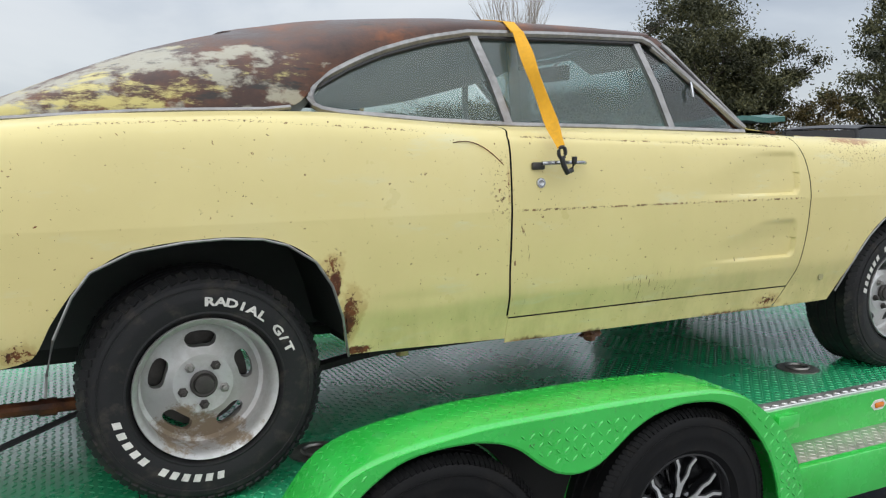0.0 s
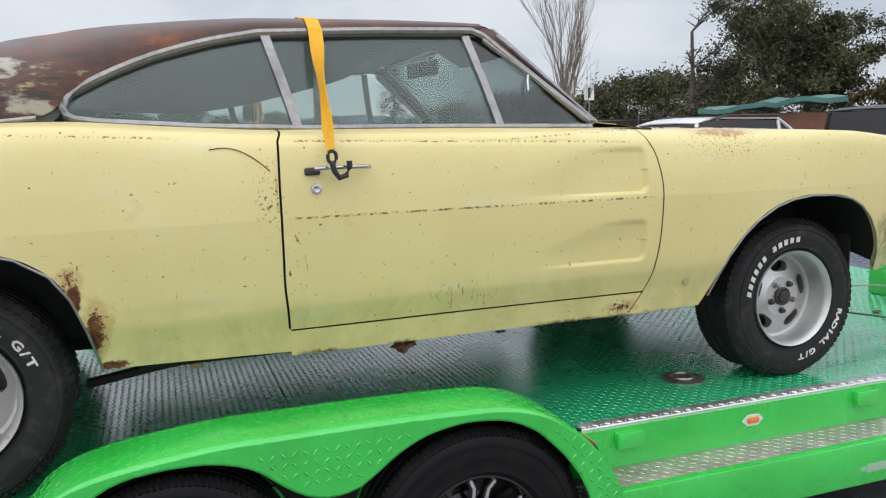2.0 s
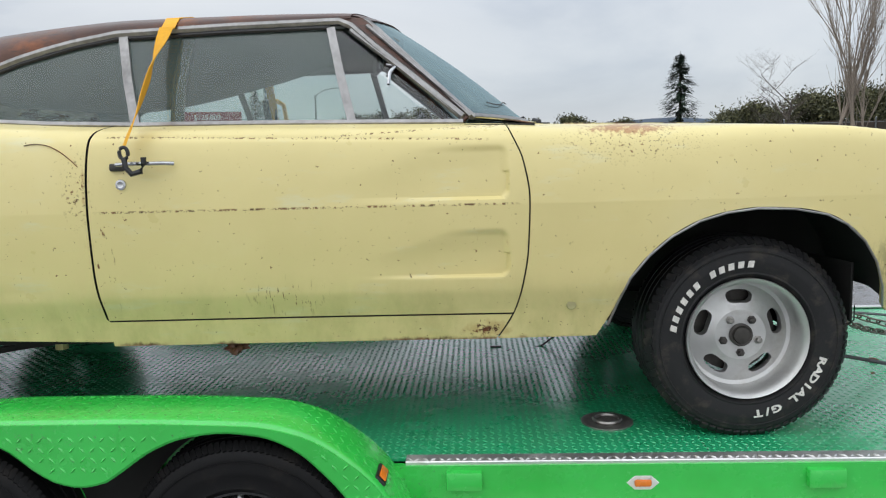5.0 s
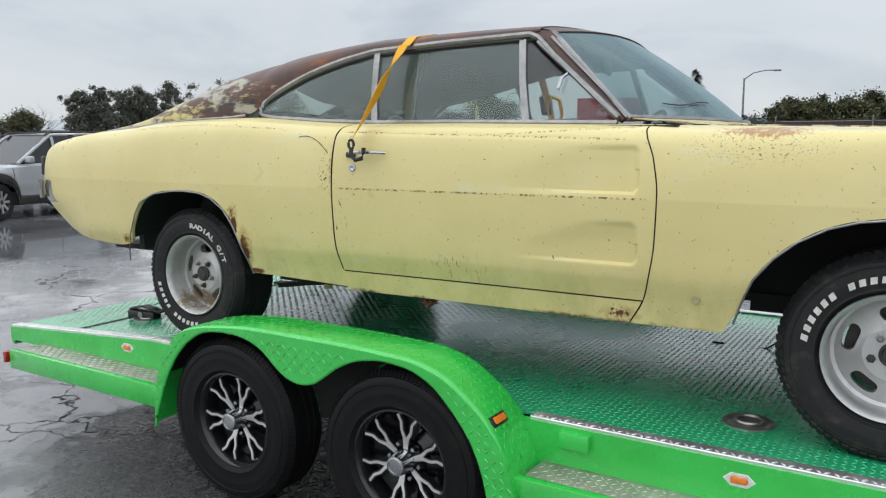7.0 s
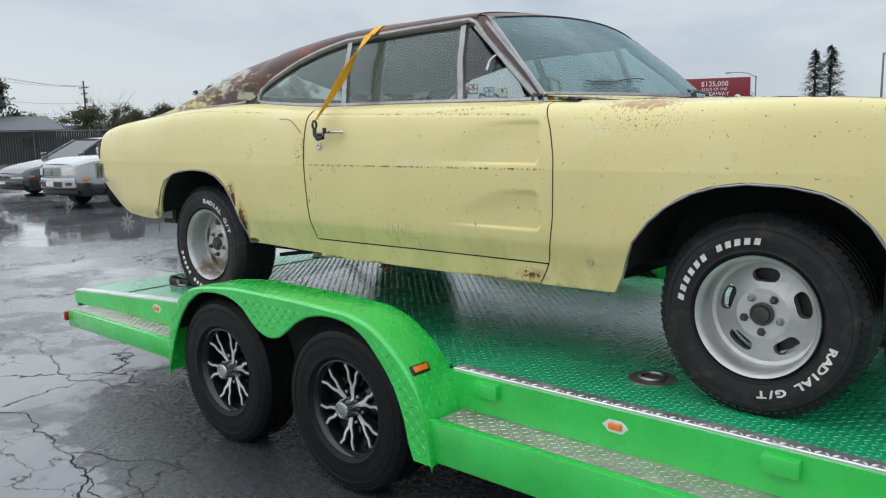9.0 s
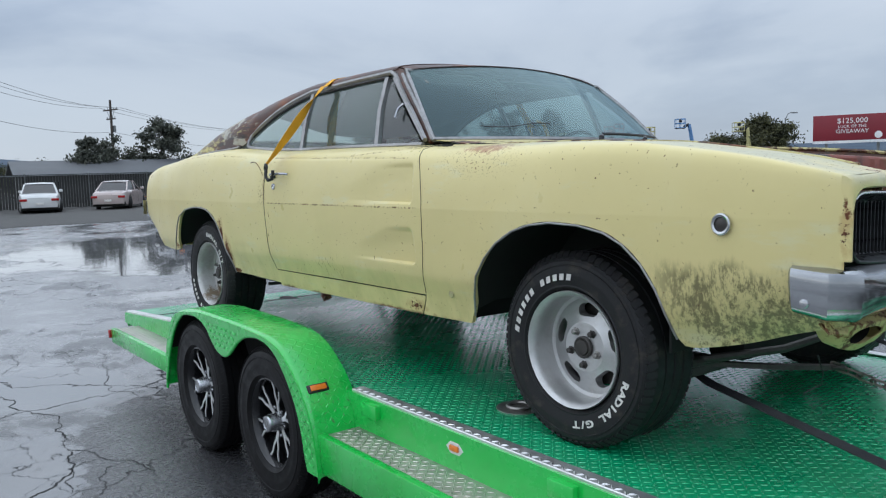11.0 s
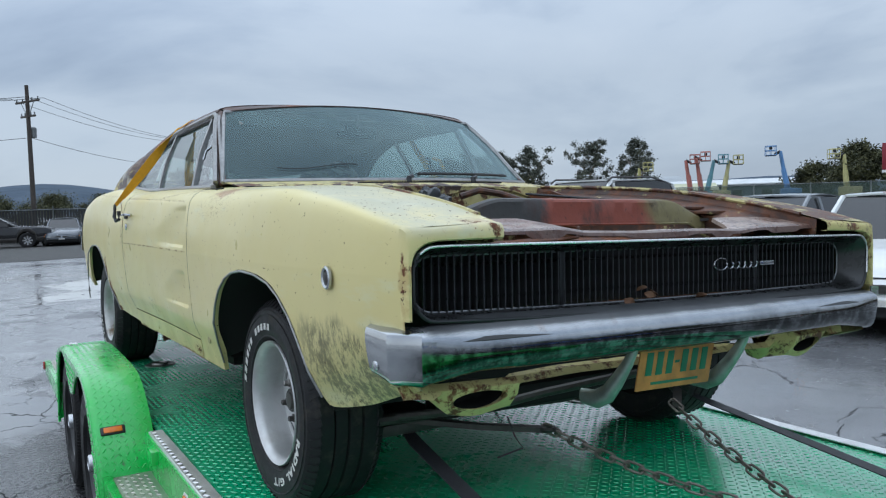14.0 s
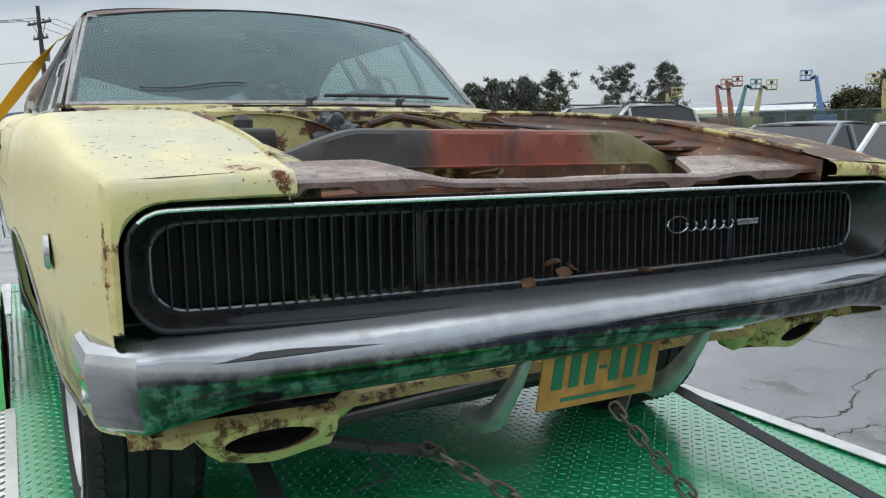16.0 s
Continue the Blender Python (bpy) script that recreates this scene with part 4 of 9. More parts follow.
    lamp = part("guard_lamp", box(-0.02, -0.05, -0.012, 0.02, 0.05, 0.012, 0.006), BLACK, f, "amber lamp in a black rubber frame", pose(1.838, s * 1.235, 0.600, 0, 50, 0))
    part("lens", box(-0.013, -0.038, 0.01, 0.013, 0.038, 0.017, 0.004), AMBER, lamp)
    return f


for s in (-1, 1):
    make_fender(s)


def tyre_mesh(r, w, rim, blocks=64, name="tyre"):
    """Tyre round z, outer wall towards +z; tread blocks cut by grooves."""
    h = w / 2
    prof = [(rim - 0.012, h * 0.55), (rim + 0.004, h * 0.78), (rim + 0.012, h * 0.86), (rim + (r - rim) * 0.13, h * 0.92), (rim + (r - rim) * 0.15, h * 0.955), (rim + (r - rim) * 0.17, h * 0.955), (rim + (r - rim) * 0.19, h * 0.945), (rim + (r - rim) * 0.42, h * 1.0), (rim + (r - rim) * 0.50, h * 1.0),
            (rim + (r - rim) * 0.54, h * 0.992), (rim + (r - rim) * 0.66, h * 0.98), (rim + (r - rim) * 0.67, h * 1.0), (rim + (r - rim) * 0.69, h * 1.0), (rim + (r - rim) * 0.70, h * 0.972), (rim + (r - rim) * 0.78, h * 0.96), (r - 0.022, h * 0.90), (r - 0.010, h * 0.84), (r - 0.003, h * 0.76), (r, h * 0.70)]
    g = []
    for k, y in enumerate((0.70, 0.36, 0.0, -0.36)):
        g += [(r, h * (y - 0.02)), (r, h * (y - 0.30)), (r - 0.009, h * (y - 0.305)), (r - 0.009, h * (y - 0.345))]
    prof += g[:-2] + [(r, -h * 0.70)] + [(a, -b) for a, b in prof[-2::-1]]
    bm = lathe(prof, 72)
    return bm


def tyre(r, w, rim, blocks, material, parent):
    ob = part("tyre", tyre_mesh(r, w, rim, blocks), material, parent)
    h = w / 2
    lug = bmesh.new()
    for k in range(blocks):
        a = 2 * math.pi * k / blocks
        for side in (1, -1):
            m = Matrix.Rotation(a, 4, "Z") @ Matrix.Translation((r - 0.0085, 0, side * h * 0.815)) @ Matrix.Rotation(side * radians(-38), 4, "Y") @ Matrix.Rotation(side * 0.25, 4, "X")
            box(-0.006, -math.pi * r / blocks * 0.66, -0.017, 0.0022, math.pi * r / blocks * 0.66, 0.017, 0, lug, m)
    o = part("tread_pattern", lug, material, ob)
    o["kind"] = "stuff"
    return ob


def make_trailer_wheel(x, s):
    w = new("wheel")
    w.parent = trailer
    w.matrix_basis = pose(x, s * 1.185, WZ, 90 if s < 0 else -90, 0, 0) @ pose(0, 0, 0, 0, 0, 12 if x < 1 else 22)
    w["label"] = "black wheel with machined forked spokes and a worn tyre"
    tyre(0.362, 0.225, 0.205, 120, TYRE_T, w)
    rim = lathe([(0.198, -0.09), (0.198, 0.02), (0.203, 0.06), (0.213, 0.085), (0.213, 0.092), (0.206, 0.093), (0.196, 0.080), (0.188, 0.055), (0.186, 0.0), (0.17, -0.01)], 64)
    part("rim", rim, GLOSS_BLACK, w)
    part("dish", lathe([(0.186, 0.0), (0.12, -0.012), (0.075, 0.01), (0.07, 0.03), (0.0, 0.03)], 48), GLOSS_BLACK, w)
    # six forked spokes with machined faces
    for k in range(6):
        a0 = 2 * math.pi * k / 6
        sp = bmesh.new()
        fa = bmesh.new()
        for d in (-1, 1):
            pts = [(0.050, 0.03 * d), (0.095, 0.07 * d), (0.128, 0.17 * d), (0.160, 0.155 * d), (0.190, 0.225 * d)]
            top = [(r * math.cos(a0 + t), r * math.sin(a0 + t), 0.045 + 0.022 * (r / 0.19)) for r, t in pts]
            bar([(p[0], p[1], p[2] - 0.016) for p in top], 0.023, 0.03, sp)
            bar(top, [0.016, 0.0135, 0.0105, 0.010, 0.0095], 0.004, fa)
        part("spoke", sp, GLOSS_BLACK, w)
        part("machined_face", fa, MACHINED, w, "machined bright spoke face")
    cap = lathe([(0.047, 0.03), (0.047, 0.055), (0.043, 0.062), (0.041, 0.104), (0.037, 0.113), (0.029, 0.115), (0.028, 0.112), (0.0, 0.113)], 32)
    part("hub_cap", cap, CHROME, w, "chrome hub cap")
    for k in range(6):
        a = 2 * math.pi * (k + 0.5) / 6
        part("lug_nut", lathe([(0.012, 0.02), (0.012, 0.05), (0.008, 0.058), (0, 0.059)], 6, m=Matrix.Translation((0.068 * math.cos(a), 0.068 * math.sin(a), 0))), CHROME, w)
    return w


for s in (-1, 1):
    for x in (AX1, AX2):
        make_trailer_wheel(x, s)
for x in (AX1, AX2):
    part("axle", tube([(x, -1.15, WZ), (x, 1.15, WZ)], 0.035, 10), UNDER, trailer)

# tail and front of the trailer
part("tail_sill", box(DECK_X0 - 0.03, -1.09, 0.38, DECK_X0, 1.09, 0.485, 0.006), GREEN, trailer)
for s in (-1, 1):
    part("tail_lamp", box(-1.215, s * 1.278 - 0.03, 0.365, -1.185, s * 1.278 + 0.03, 0.425, 0.006), RED, trailer, "small red tail lamp")


def make_drings():
    for x, y in ((2.577, -0.747), (2.577, 0.75), (0.35, -0.75), (4.6, -0.62), (4.6, 0.62), (-0.75, -0.7), (-0.75, 0.7)):
        pan = part("lashing_pan", lathe([(0.09, 0.001), (0.09, 0.005), (0.083, 0.007), (0.072, 0.004), (0.060, 0.003), (0.0, 0.0025)], 32), STEEL, trailer, "round steel lashing ring pan let into the deck", pose(x, y, deck_z(x)))
        part("lashing_ring", tube([(0.045 * math.cos(a), 0.045 * math.sin(a), 0.010) for a in frange(0, 2 * math.pi, 0.26)], 0.007, 6), STEEL, pan)


make_drings()
# winch cover at the front of the deck
winch = thing("winch", "green steel winch box with a roller fairlead on the trailer", "winch", pose(4.66, -0.20, DZ))
part("housing", box(0.0, -0.32, 0.001, 0.55, 0.42, 0.20, 0.01), GREEN, winch)
part("fairlead_frame", box(-0.03, -0.16, 0.03, -0.002, 0.16, 0.17, 0.006), BLACK, winch)
for z in (0.065, 0.135):
    part("roller", tube([(-0.05, -0.13, z), (-0.05, 0.13, z)], 0.020, 12), STEEL, winch)
for y in (-0.14, 0.14):
    part("roller", tube([(-0.05, y, 0.045), (-0.05, y, 0.155)], 0.016, 12), STEEL, winch)

# ---- the car ----
CAR = Matrix.Translation((0.010, -0.063, DZ + 0.003)) @ pose(0, 0, 0, 0, 0, 1.108) @ pose(0, -0.9, 0) @ pose(0, 0, 0, -0.9, 0, 0) @ pose(0, 0.9, 0)
LEFT_LIFT = 0.026
car = thing("car", "faded yellow rusty fastback coupe without its bonnet on the trailer", "car", CAR)

width = curve([(-1.43, 0.76), (-1.38, 0.83), (-1.2, 0.905), (-0.8, 0.957), (-0.3, 0.99), (0.1, 0.995), (0.5, 0.987), (1.0, 0.985), (1.6, 0.978), (2.2, 0.985), (2.7, 0.995), (3.2, 0.99), (3.6, 0.972), (3.8, 0.956), (3.93, 0.924)])
inset_up = curve([(0, 0), (0.3, 0.004), (0.6, 0.014), (0.8, 0.028), (0.9, 0.046), (0.96, 0.066), (1.0, 0.105)])
inset_low = curve([(0.33, 0.085), (0.43, 0.058), (0.49, 0.0335), (0.508, 0.0265), (0.518, 0.0238), (0.55, 0.0185), (0.60, 0.013), (0.70, 0.004), (0.785, 0.0)])
top_z = curve([(-1.43, 0.92), (-1.38, 0.95), (-1.2, 0.992), (-0.9, 1.025), (-0.53, 1.048), (-0.27, 1.07), (0.28, 1.085), (0.6, 1.066), (0.9, 1.05), (1.4, 1.045), (2.2, 1.03), (2.75, 1.02), (3.24, 1.002), (3.42, 0.984), (3.7, 0.945), (3.93, 0.895)])
REAR_ARCH = [(-0.47, 0.468), (-0.42, 0.56), (-0.36, 0.645), (-0.306, 0.693), (-0.23, 0.729), (-0.1, 0.747), (0.0, 0.751), (0.1, 0.744), (0.17, 0.724), (0.25, 0.672), (0.30, 0.598), (0.335, 0.50), (0.355, 0.42), (0.366, 0.372)]
FRONT_ARCH = [(2.520, 0.39), (2.548, 0.47), (2.582, 0.548), (2.64, 0.62), (2.707, 0.677), (2.79, 0.722), (2.872, 0.746), (2.97, 0.757), (3.093, 0.752), (3.2, 0.733), (3.273, 0.70), (3.34, 0.645), (3.39, 0.575), (3.42, 0.50), (3.44, 0.43)]
low_z = curve([(-1.43, 0.76), (-1.38, 0.69), (-1.31, 0.615), (-1.2, 0.538), (-1.12, 0.497), (-0.9, 0.458), (-0.6, 0.443), (-0.5, 0.455)] + REAR_ARCH + [(0.40, 0.372), (0.94, 0.358), (1.8, 0.343), (2.17, 0.345), (2.46, 0.350), (2.512, 0.352)] + FRONT_ARCH + [(3.47, 0.405), (3.6, 0.425), (3.75, 0.47), (3.93, 0.545)])
door_rear = curve([(0.33, 0.915), (0.435, 0.91), (0.6, 0.896), (0.84, 0.895), (1.0, 0.901), (1.03, 0.915), (1.06, 0.94)])
door_front = curve([(0.33, 2.158), (0.44, 2.223), (0.54, 2.25), (0.64, 2.265), (0.80, 2.271), (0.92, 2.253), (1.01, 2.217), (1.04, 2.205)])


def sag(x, y, z):
    """The nose has settled towards the left."""
    return z - 0.017 * (y + 0.9) * sstep(2.2, 3.8, x)


def warp(bm):
    for v in bm.verts:
        v.co.z = sag(*v.co)
    return bm


def scoop(x, z):
    """Two shallow mock vents pressed into the door ahead of its crease."""
    d = 0.0
    for za, zb, x0 in ((0.797, 0.972, 1.62), (0.553, 0.712, 1.70)):
        r = 0.034
        zc, hz = (za + zb) / 2, (zb - za) / 2 - r
        qx, qz = x - (2.211 - r), abs(z - zc) - hz
        edge = math.hypot(max(qx, 0.0), max(qz, 0.0)) + min(max(qx, qz), 0.0) - r
        soft = 0.013 if z < zc else 0.026
        d = max(d, 0.0165 * (1 - 0.45 * sstep(zc, zb, z)) * sstep(0.0, -soft, edge) * sstep(x0 + 0.27 * sstep(za + 0.03, zb, z), 2.16, x))
    zl = 1.020 - 0.028 * (x - 0.93)
    d += 0.0028 * math.exp(-((z - zl) / 0.006) ** 2) * sstep(2.15, 1.9, x)
    return d


ridge = curve([(2.2, 1.0), (2.45, 1.4), (2.75, 1.2), (3.05, 0.75), (3.35, 0.45), (3.65, 0.28), (3.93, 0.15)])


def skin_y(x, z):
    if z >= 0.785:
        q = (z - 0.785) / max(0.05, top_z(x) - 0.785)
        return width(x) - inset_up(min(1, q)) * ridge(x)
    k = inset_low(z)
    if x > 3.4:
        k += 0.10 * sstep(0.62, 0.40, z) * sstep(3.4, 3.93, x)
    if x < -0.9:
        k += 0.10 * sstep(0.70, 0.45, z) * sstep(-0.8, -1.4, x)
    return width(x) - k


UP_ROWS = [0.0, 0.015, 0.06] + [0.1 + 0.06 * k for k in range(13)] + [0.86, 0.9, 0.93, 0.96, 0.98, 1.0]


def side_panel(s, xa, xb, stations, floor=None, shelf=None, dents=None, fine=1):
    """Outer skin between two shut lines, from the lower edge up over the shoulder."""
    cols = []
    for u in stations:
        col = []
        x = xa(0.6) + (xb(0.6) - xa(0.6)) * u
        zl = floor(x) if floor else low_z(x)
        for _ in range(14):
            xe = xa(zl) + (xb(zl) - xa(zl)) * u
            zl = 0.5 * zl + 0.5 * (floor(xe) if floor else low_z(xe))
        n = 27 * fine
        for k in range(n):
            z = zl + (0.782 - zl) * k / (n - 1)
            x = xa(z) + (xb(z) - xa(z)) * u
            col.append((x, z))
        for q in UP_ROWS if fine == 1 else sorted(set(UP_ROWS + frange(0.1, 0.9, 0.02))):
            z0 = 0.785 + 0.25 * q
            x = xa(z0) + (xb(z0) - xa(z0)) * u
            col.append((x, 0.785 + (top_z(x) - 0.785) * q))
        pts = []
        for x, z in col:
            y = skin_y(x, z)
            if dents:
                y -= dents(x, z)
            pts.append((x, s * y, z))
        x, z = col[0]
        pts.insert(0, (x, s * (skin_y(x, z) - 0.016), z + 0.003))
        x = col[-1][0]
        if shelf:
            y1 = shelf(x)
            y0 = skin_y(x, col[-1][1])
            pts += [(x, s * (y0 + (y1 - y0) * k), col[-1][1] + 0.010 * math.sin(k * 1.57)) for k in (0.25, 0.6, 1.0)]
        cols.append(pts)
    if s > 0:
        cols = cols[::-1]
    return sheet(cols)


def const(v):
    return lambda z: v


def stations_for(xa, xb, extra):
    xs = sorted(set(frange(xa, xb, 0.025) + [x for x in extra if xa < x < xb]))
    return [(x - xa) / (xb - xa) for x in xs]


def dense(arch):
    return [a[0] + (b[0] - a[0]) * k / 6 for a, b in zip(arch, arch[1:]) for k in range(6)]


shelf_in = curve([(-1.43, 0.70), (-0.9, 0.76), (0.0, 0.815), (0.3, 0.80), (1.0, 0.79), (2.1, 0.785), (2.2, 0.775), (2.45, 0.665), (2.6, 0.655), (3.93, 0.655)])


def dent_quarter(x, z):
    """Creases and waves knocked into the rear quarter."""
    d = 0.004 * math.exp(-((z - 0.53 - 0.03 * (x - 0.6)) / 0.02) ** 2) * sstep(0.4, 0.5, x) * sstep(0.8, 0.65, x)
    return d + 0.0025 * noise.noise((x * 3.2, z * 3.2, 1.7))


def make_sides_of_car():
    for s in (-1, 1):
        near = s < 0
        q = part("quarter_panel", side_panel(s, const(-1.43), lambda z: door_rear(z) - 0.0036 if z > 0.431 else 0.922, stations_for(-1.43, 0.90, dense(REAR_ARCH)), None, shelf_in, dent_quarter), PAINT, car,
                 "rear quarter panel with rust round the wheel arch" if near else "")
        d = part("door", side_panel(s, lambda z: door_rear(z) + 0.0036, lambda z: door_front(z) - 0.0025, frange(0, 0.93, 0.0075) + frange(0.9335, 1, 0.0035), const(0.434), shelf_in, scoop, 3), PAINT, car,
                 "door with two pressed mock vents and rust-pricked crease" if near else "")
        part("sill_panel", sheet([[(x, s * (skin_y(x, z) - 0.002), z) for z, x in ((zz, 0.915 + (door_front(zz) - 0.004 - 0.915) * u) for zz in (0.345, 0.36, 0.39, 0.415, 0.428))] for u in frange(0, 1, 0.04)], 0.003), PAINT, car)
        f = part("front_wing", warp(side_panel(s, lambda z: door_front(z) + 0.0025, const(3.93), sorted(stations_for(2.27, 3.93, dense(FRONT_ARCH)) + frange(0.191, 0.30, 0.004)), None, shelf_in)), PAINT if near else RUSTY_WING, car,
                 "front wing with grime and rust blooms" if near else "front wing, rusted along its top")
        # dark lining behind the shut lines
        for xs in (door_rear, door_front):
            rows = [[(xs(z) - 0.03, s * (skin_y(xs(z), z) - 0.02), z), (xs(z) + 0.03, s * (skin_y(xs(z), z) - 0.02), z)] for z in frange(0.36, 1.02, 0.05)]
            part("shut_lining", sheet(rows, 0.002), UNDER, car)
        part("sill_lining", sheet([[(x, s * (skin_y(x, 0.431) - 0.015), 0.41), (x, s * (skin_y(x, 0.431) - 0.015), 0.455)] for x in frange(0.9, 2.24, 0.2)], 0.002), UNDER, car)
        # bright lips of the arches
        for arch in (REAR_ARCH, FRONT_ARCH):
            pts = [(x, s * (skin_y(x, z) + 0.0015), z - 0.004) for x, z in arch]
            if arch is REAR_ARCH and near:
                # the rear end of this trim has sprung off and hangs down
                pts = [(-0.445, s * 0.975, 0.375), (-0.44, s * 0.98, 0.43), (-0.42, s * 0.985, 0.52), (-0.375, s * 0.99, 0.62), (-0.33, s * 0.992, 0.68)] + pts[4:]
            bm = tube([(x, y, sag(x, y, z)) for x, y, z in pts], 0.004, 6)
            part("arch_trim", bm, BRIGHT, car, "bright wheel-arch moulding, sprung loose at its end" if arch is REAR_ARCH and near else "")
        # wheel housings
        for arch in (REAR_ARCH, FRONT_ARCH):
            mx = 0.0 if arch is REAR_ARCH else 2.97
            prof = [(mx + (x - mx) * 1.04, z + 0.012) for x, z in arch]
            rows = [[(x, s * (skin_y(x, z) - 0.012), sag(x, s * 0.9, z)), (x, s * 0.80, z + 0.03), (x, s * 0.52, z + 0.03)] for x, z in prof]
            part("wheel_housing", sheet(rows, 0.004), UNDER, car)
            rows = [[(x, s * 0.52, 0.36), (x, s * 0.52, z + 0.03)] for x, z in prof]
            part("housing_wall", sheet(rows, 0.004), UNDER, car)


make_sides_of_car()

edge_z = curve([(-1.0, 1.025), (-0.53, 1.064), (-0.12, 1.092), (0.18, 1.102), (0.26, 1.115), (0.30, 1.145), (0.345, 1.188), (0.45, 1.246), (0.574, 1.299), (0.75, 1.351), (0.90, 1.380), (1.3, 1.396), (1.70, 1.408)])
edge_y = curve([(-1.0, 0.76), (-0.5, 0.80), (0.0, 0.825), (0.2, 0.815), (0.28, 0.785), (0.4, 0.74), (0.574, 0.70), (0.9, 0.668), (1.3, 0.662), (1.70, 0.655)])
crown_z = curve([(-1.0, 1.04), (-0.7, 1.085), (-0.53, 1.135), (-0.39, 1.20), (-0.14, 1.305), (0.18, 1.396), (0.49, 1.443), (0.9, 1.462), (1.3, 1.464), (1.6, 1.456), (1.80, 1.438)])


def roof_row(x, drop=0.0, nose=0.0):
    ye, ze, zc = edge_y(x), edge_z(x) - drop, crown_z(x) - drop
    n = 2.7
    row = []
    for k in range(-16, 17):
        a = abs(k) / 16 * math.pi / 2
        y = ye * math.sin(a) ** (2 / n)
        z = ze + (zc - ze) * math.cos(a) ** (2 / n)
        row.append((x + nose * (1 - (y / ye) ** 2), math.copysign(y, k), z))
    return row


def make_roof():
    xs = frange(-1.0, 0.18, 0.04) + frange(0.2, 0.4, 0.02) + frange(0.44, 1.70, 0.05)
    rows = [roof_row(x, 0, 0.085 * sstep(1.0, 1.7, x)) for x in xs]
    bm = sheet(rows)
    bm.faces.ensure_lookup_table()
    hole = [f for f in bm.faces if -0.42 < f.calc_center_median().x < 0.14 and abs(f.calc_center_median().y) < 0.54]
    pane = [[tuple(v.co) for v in f.verts] for f in hole]
    bmesh.ops.delete(bm, geom=hole, context="FACES")
    bmesh.ops.solidify(bm, geom=bm.faces[:], thickness=0.004)
    g = bmesh.new()
    for q in pane:
        g.faces.new([g.verts.new((x, y, z - 0.01)) for x, y, z in q])
    bmesh.ops.remove_doubles(g, verts=g.verts[:], dist=0.0005)
    part("rear_window", g, GLASS, car)
    part("roof", bm, ROOF, car, "fastback roof with brown surface rust and patches of old primer")
    def hang_down(x, y):
        """The old headliner has come loose and sags in the middle."""
        return (0.08 + 0.19 * math.exp(-((x - 0.70) / 0.65) ** 2)) * sstep(1.74, 1.30, x) * max(0.0, 1 - (y / 0.63) ** 2) ** 1.5
    part("headliner", sheet([[(p[0], p[1] * 0.985, p[2] - hang_down(p[0], p[1])) for p in roof_row(x, 0.03, 0.085 * sstep(1.0, 1.7, x))] for x in frange(0.16, 1.68, 0.06)], 0.003), LINER, car, "sagging grey cloth headliner")
    part("boot_lid", sheet([[(x, y * (1 if x > -1.2 else 0.92), top_z(x) + 0.008) for y in frange(-0.78, 0.78, 0.12)] for x in frange(-1.42, -0.85, 0.08)], 0.003), PAINT, car)


make_roof()


def glass_y(z):
    return 0.80 - (z - 1.055) * 0.445


def belt_z(x):
    return top_z(x) + 0.012


win_top = curve([(0.27, 1.120), (0.30, 1.145), (0.345, 1.176), (0.45, 1.232), (0.574, 1.284), (0.75, 1.335), (0.90, 1.364), (1.3, 1.378), (1.66, 1.384)])


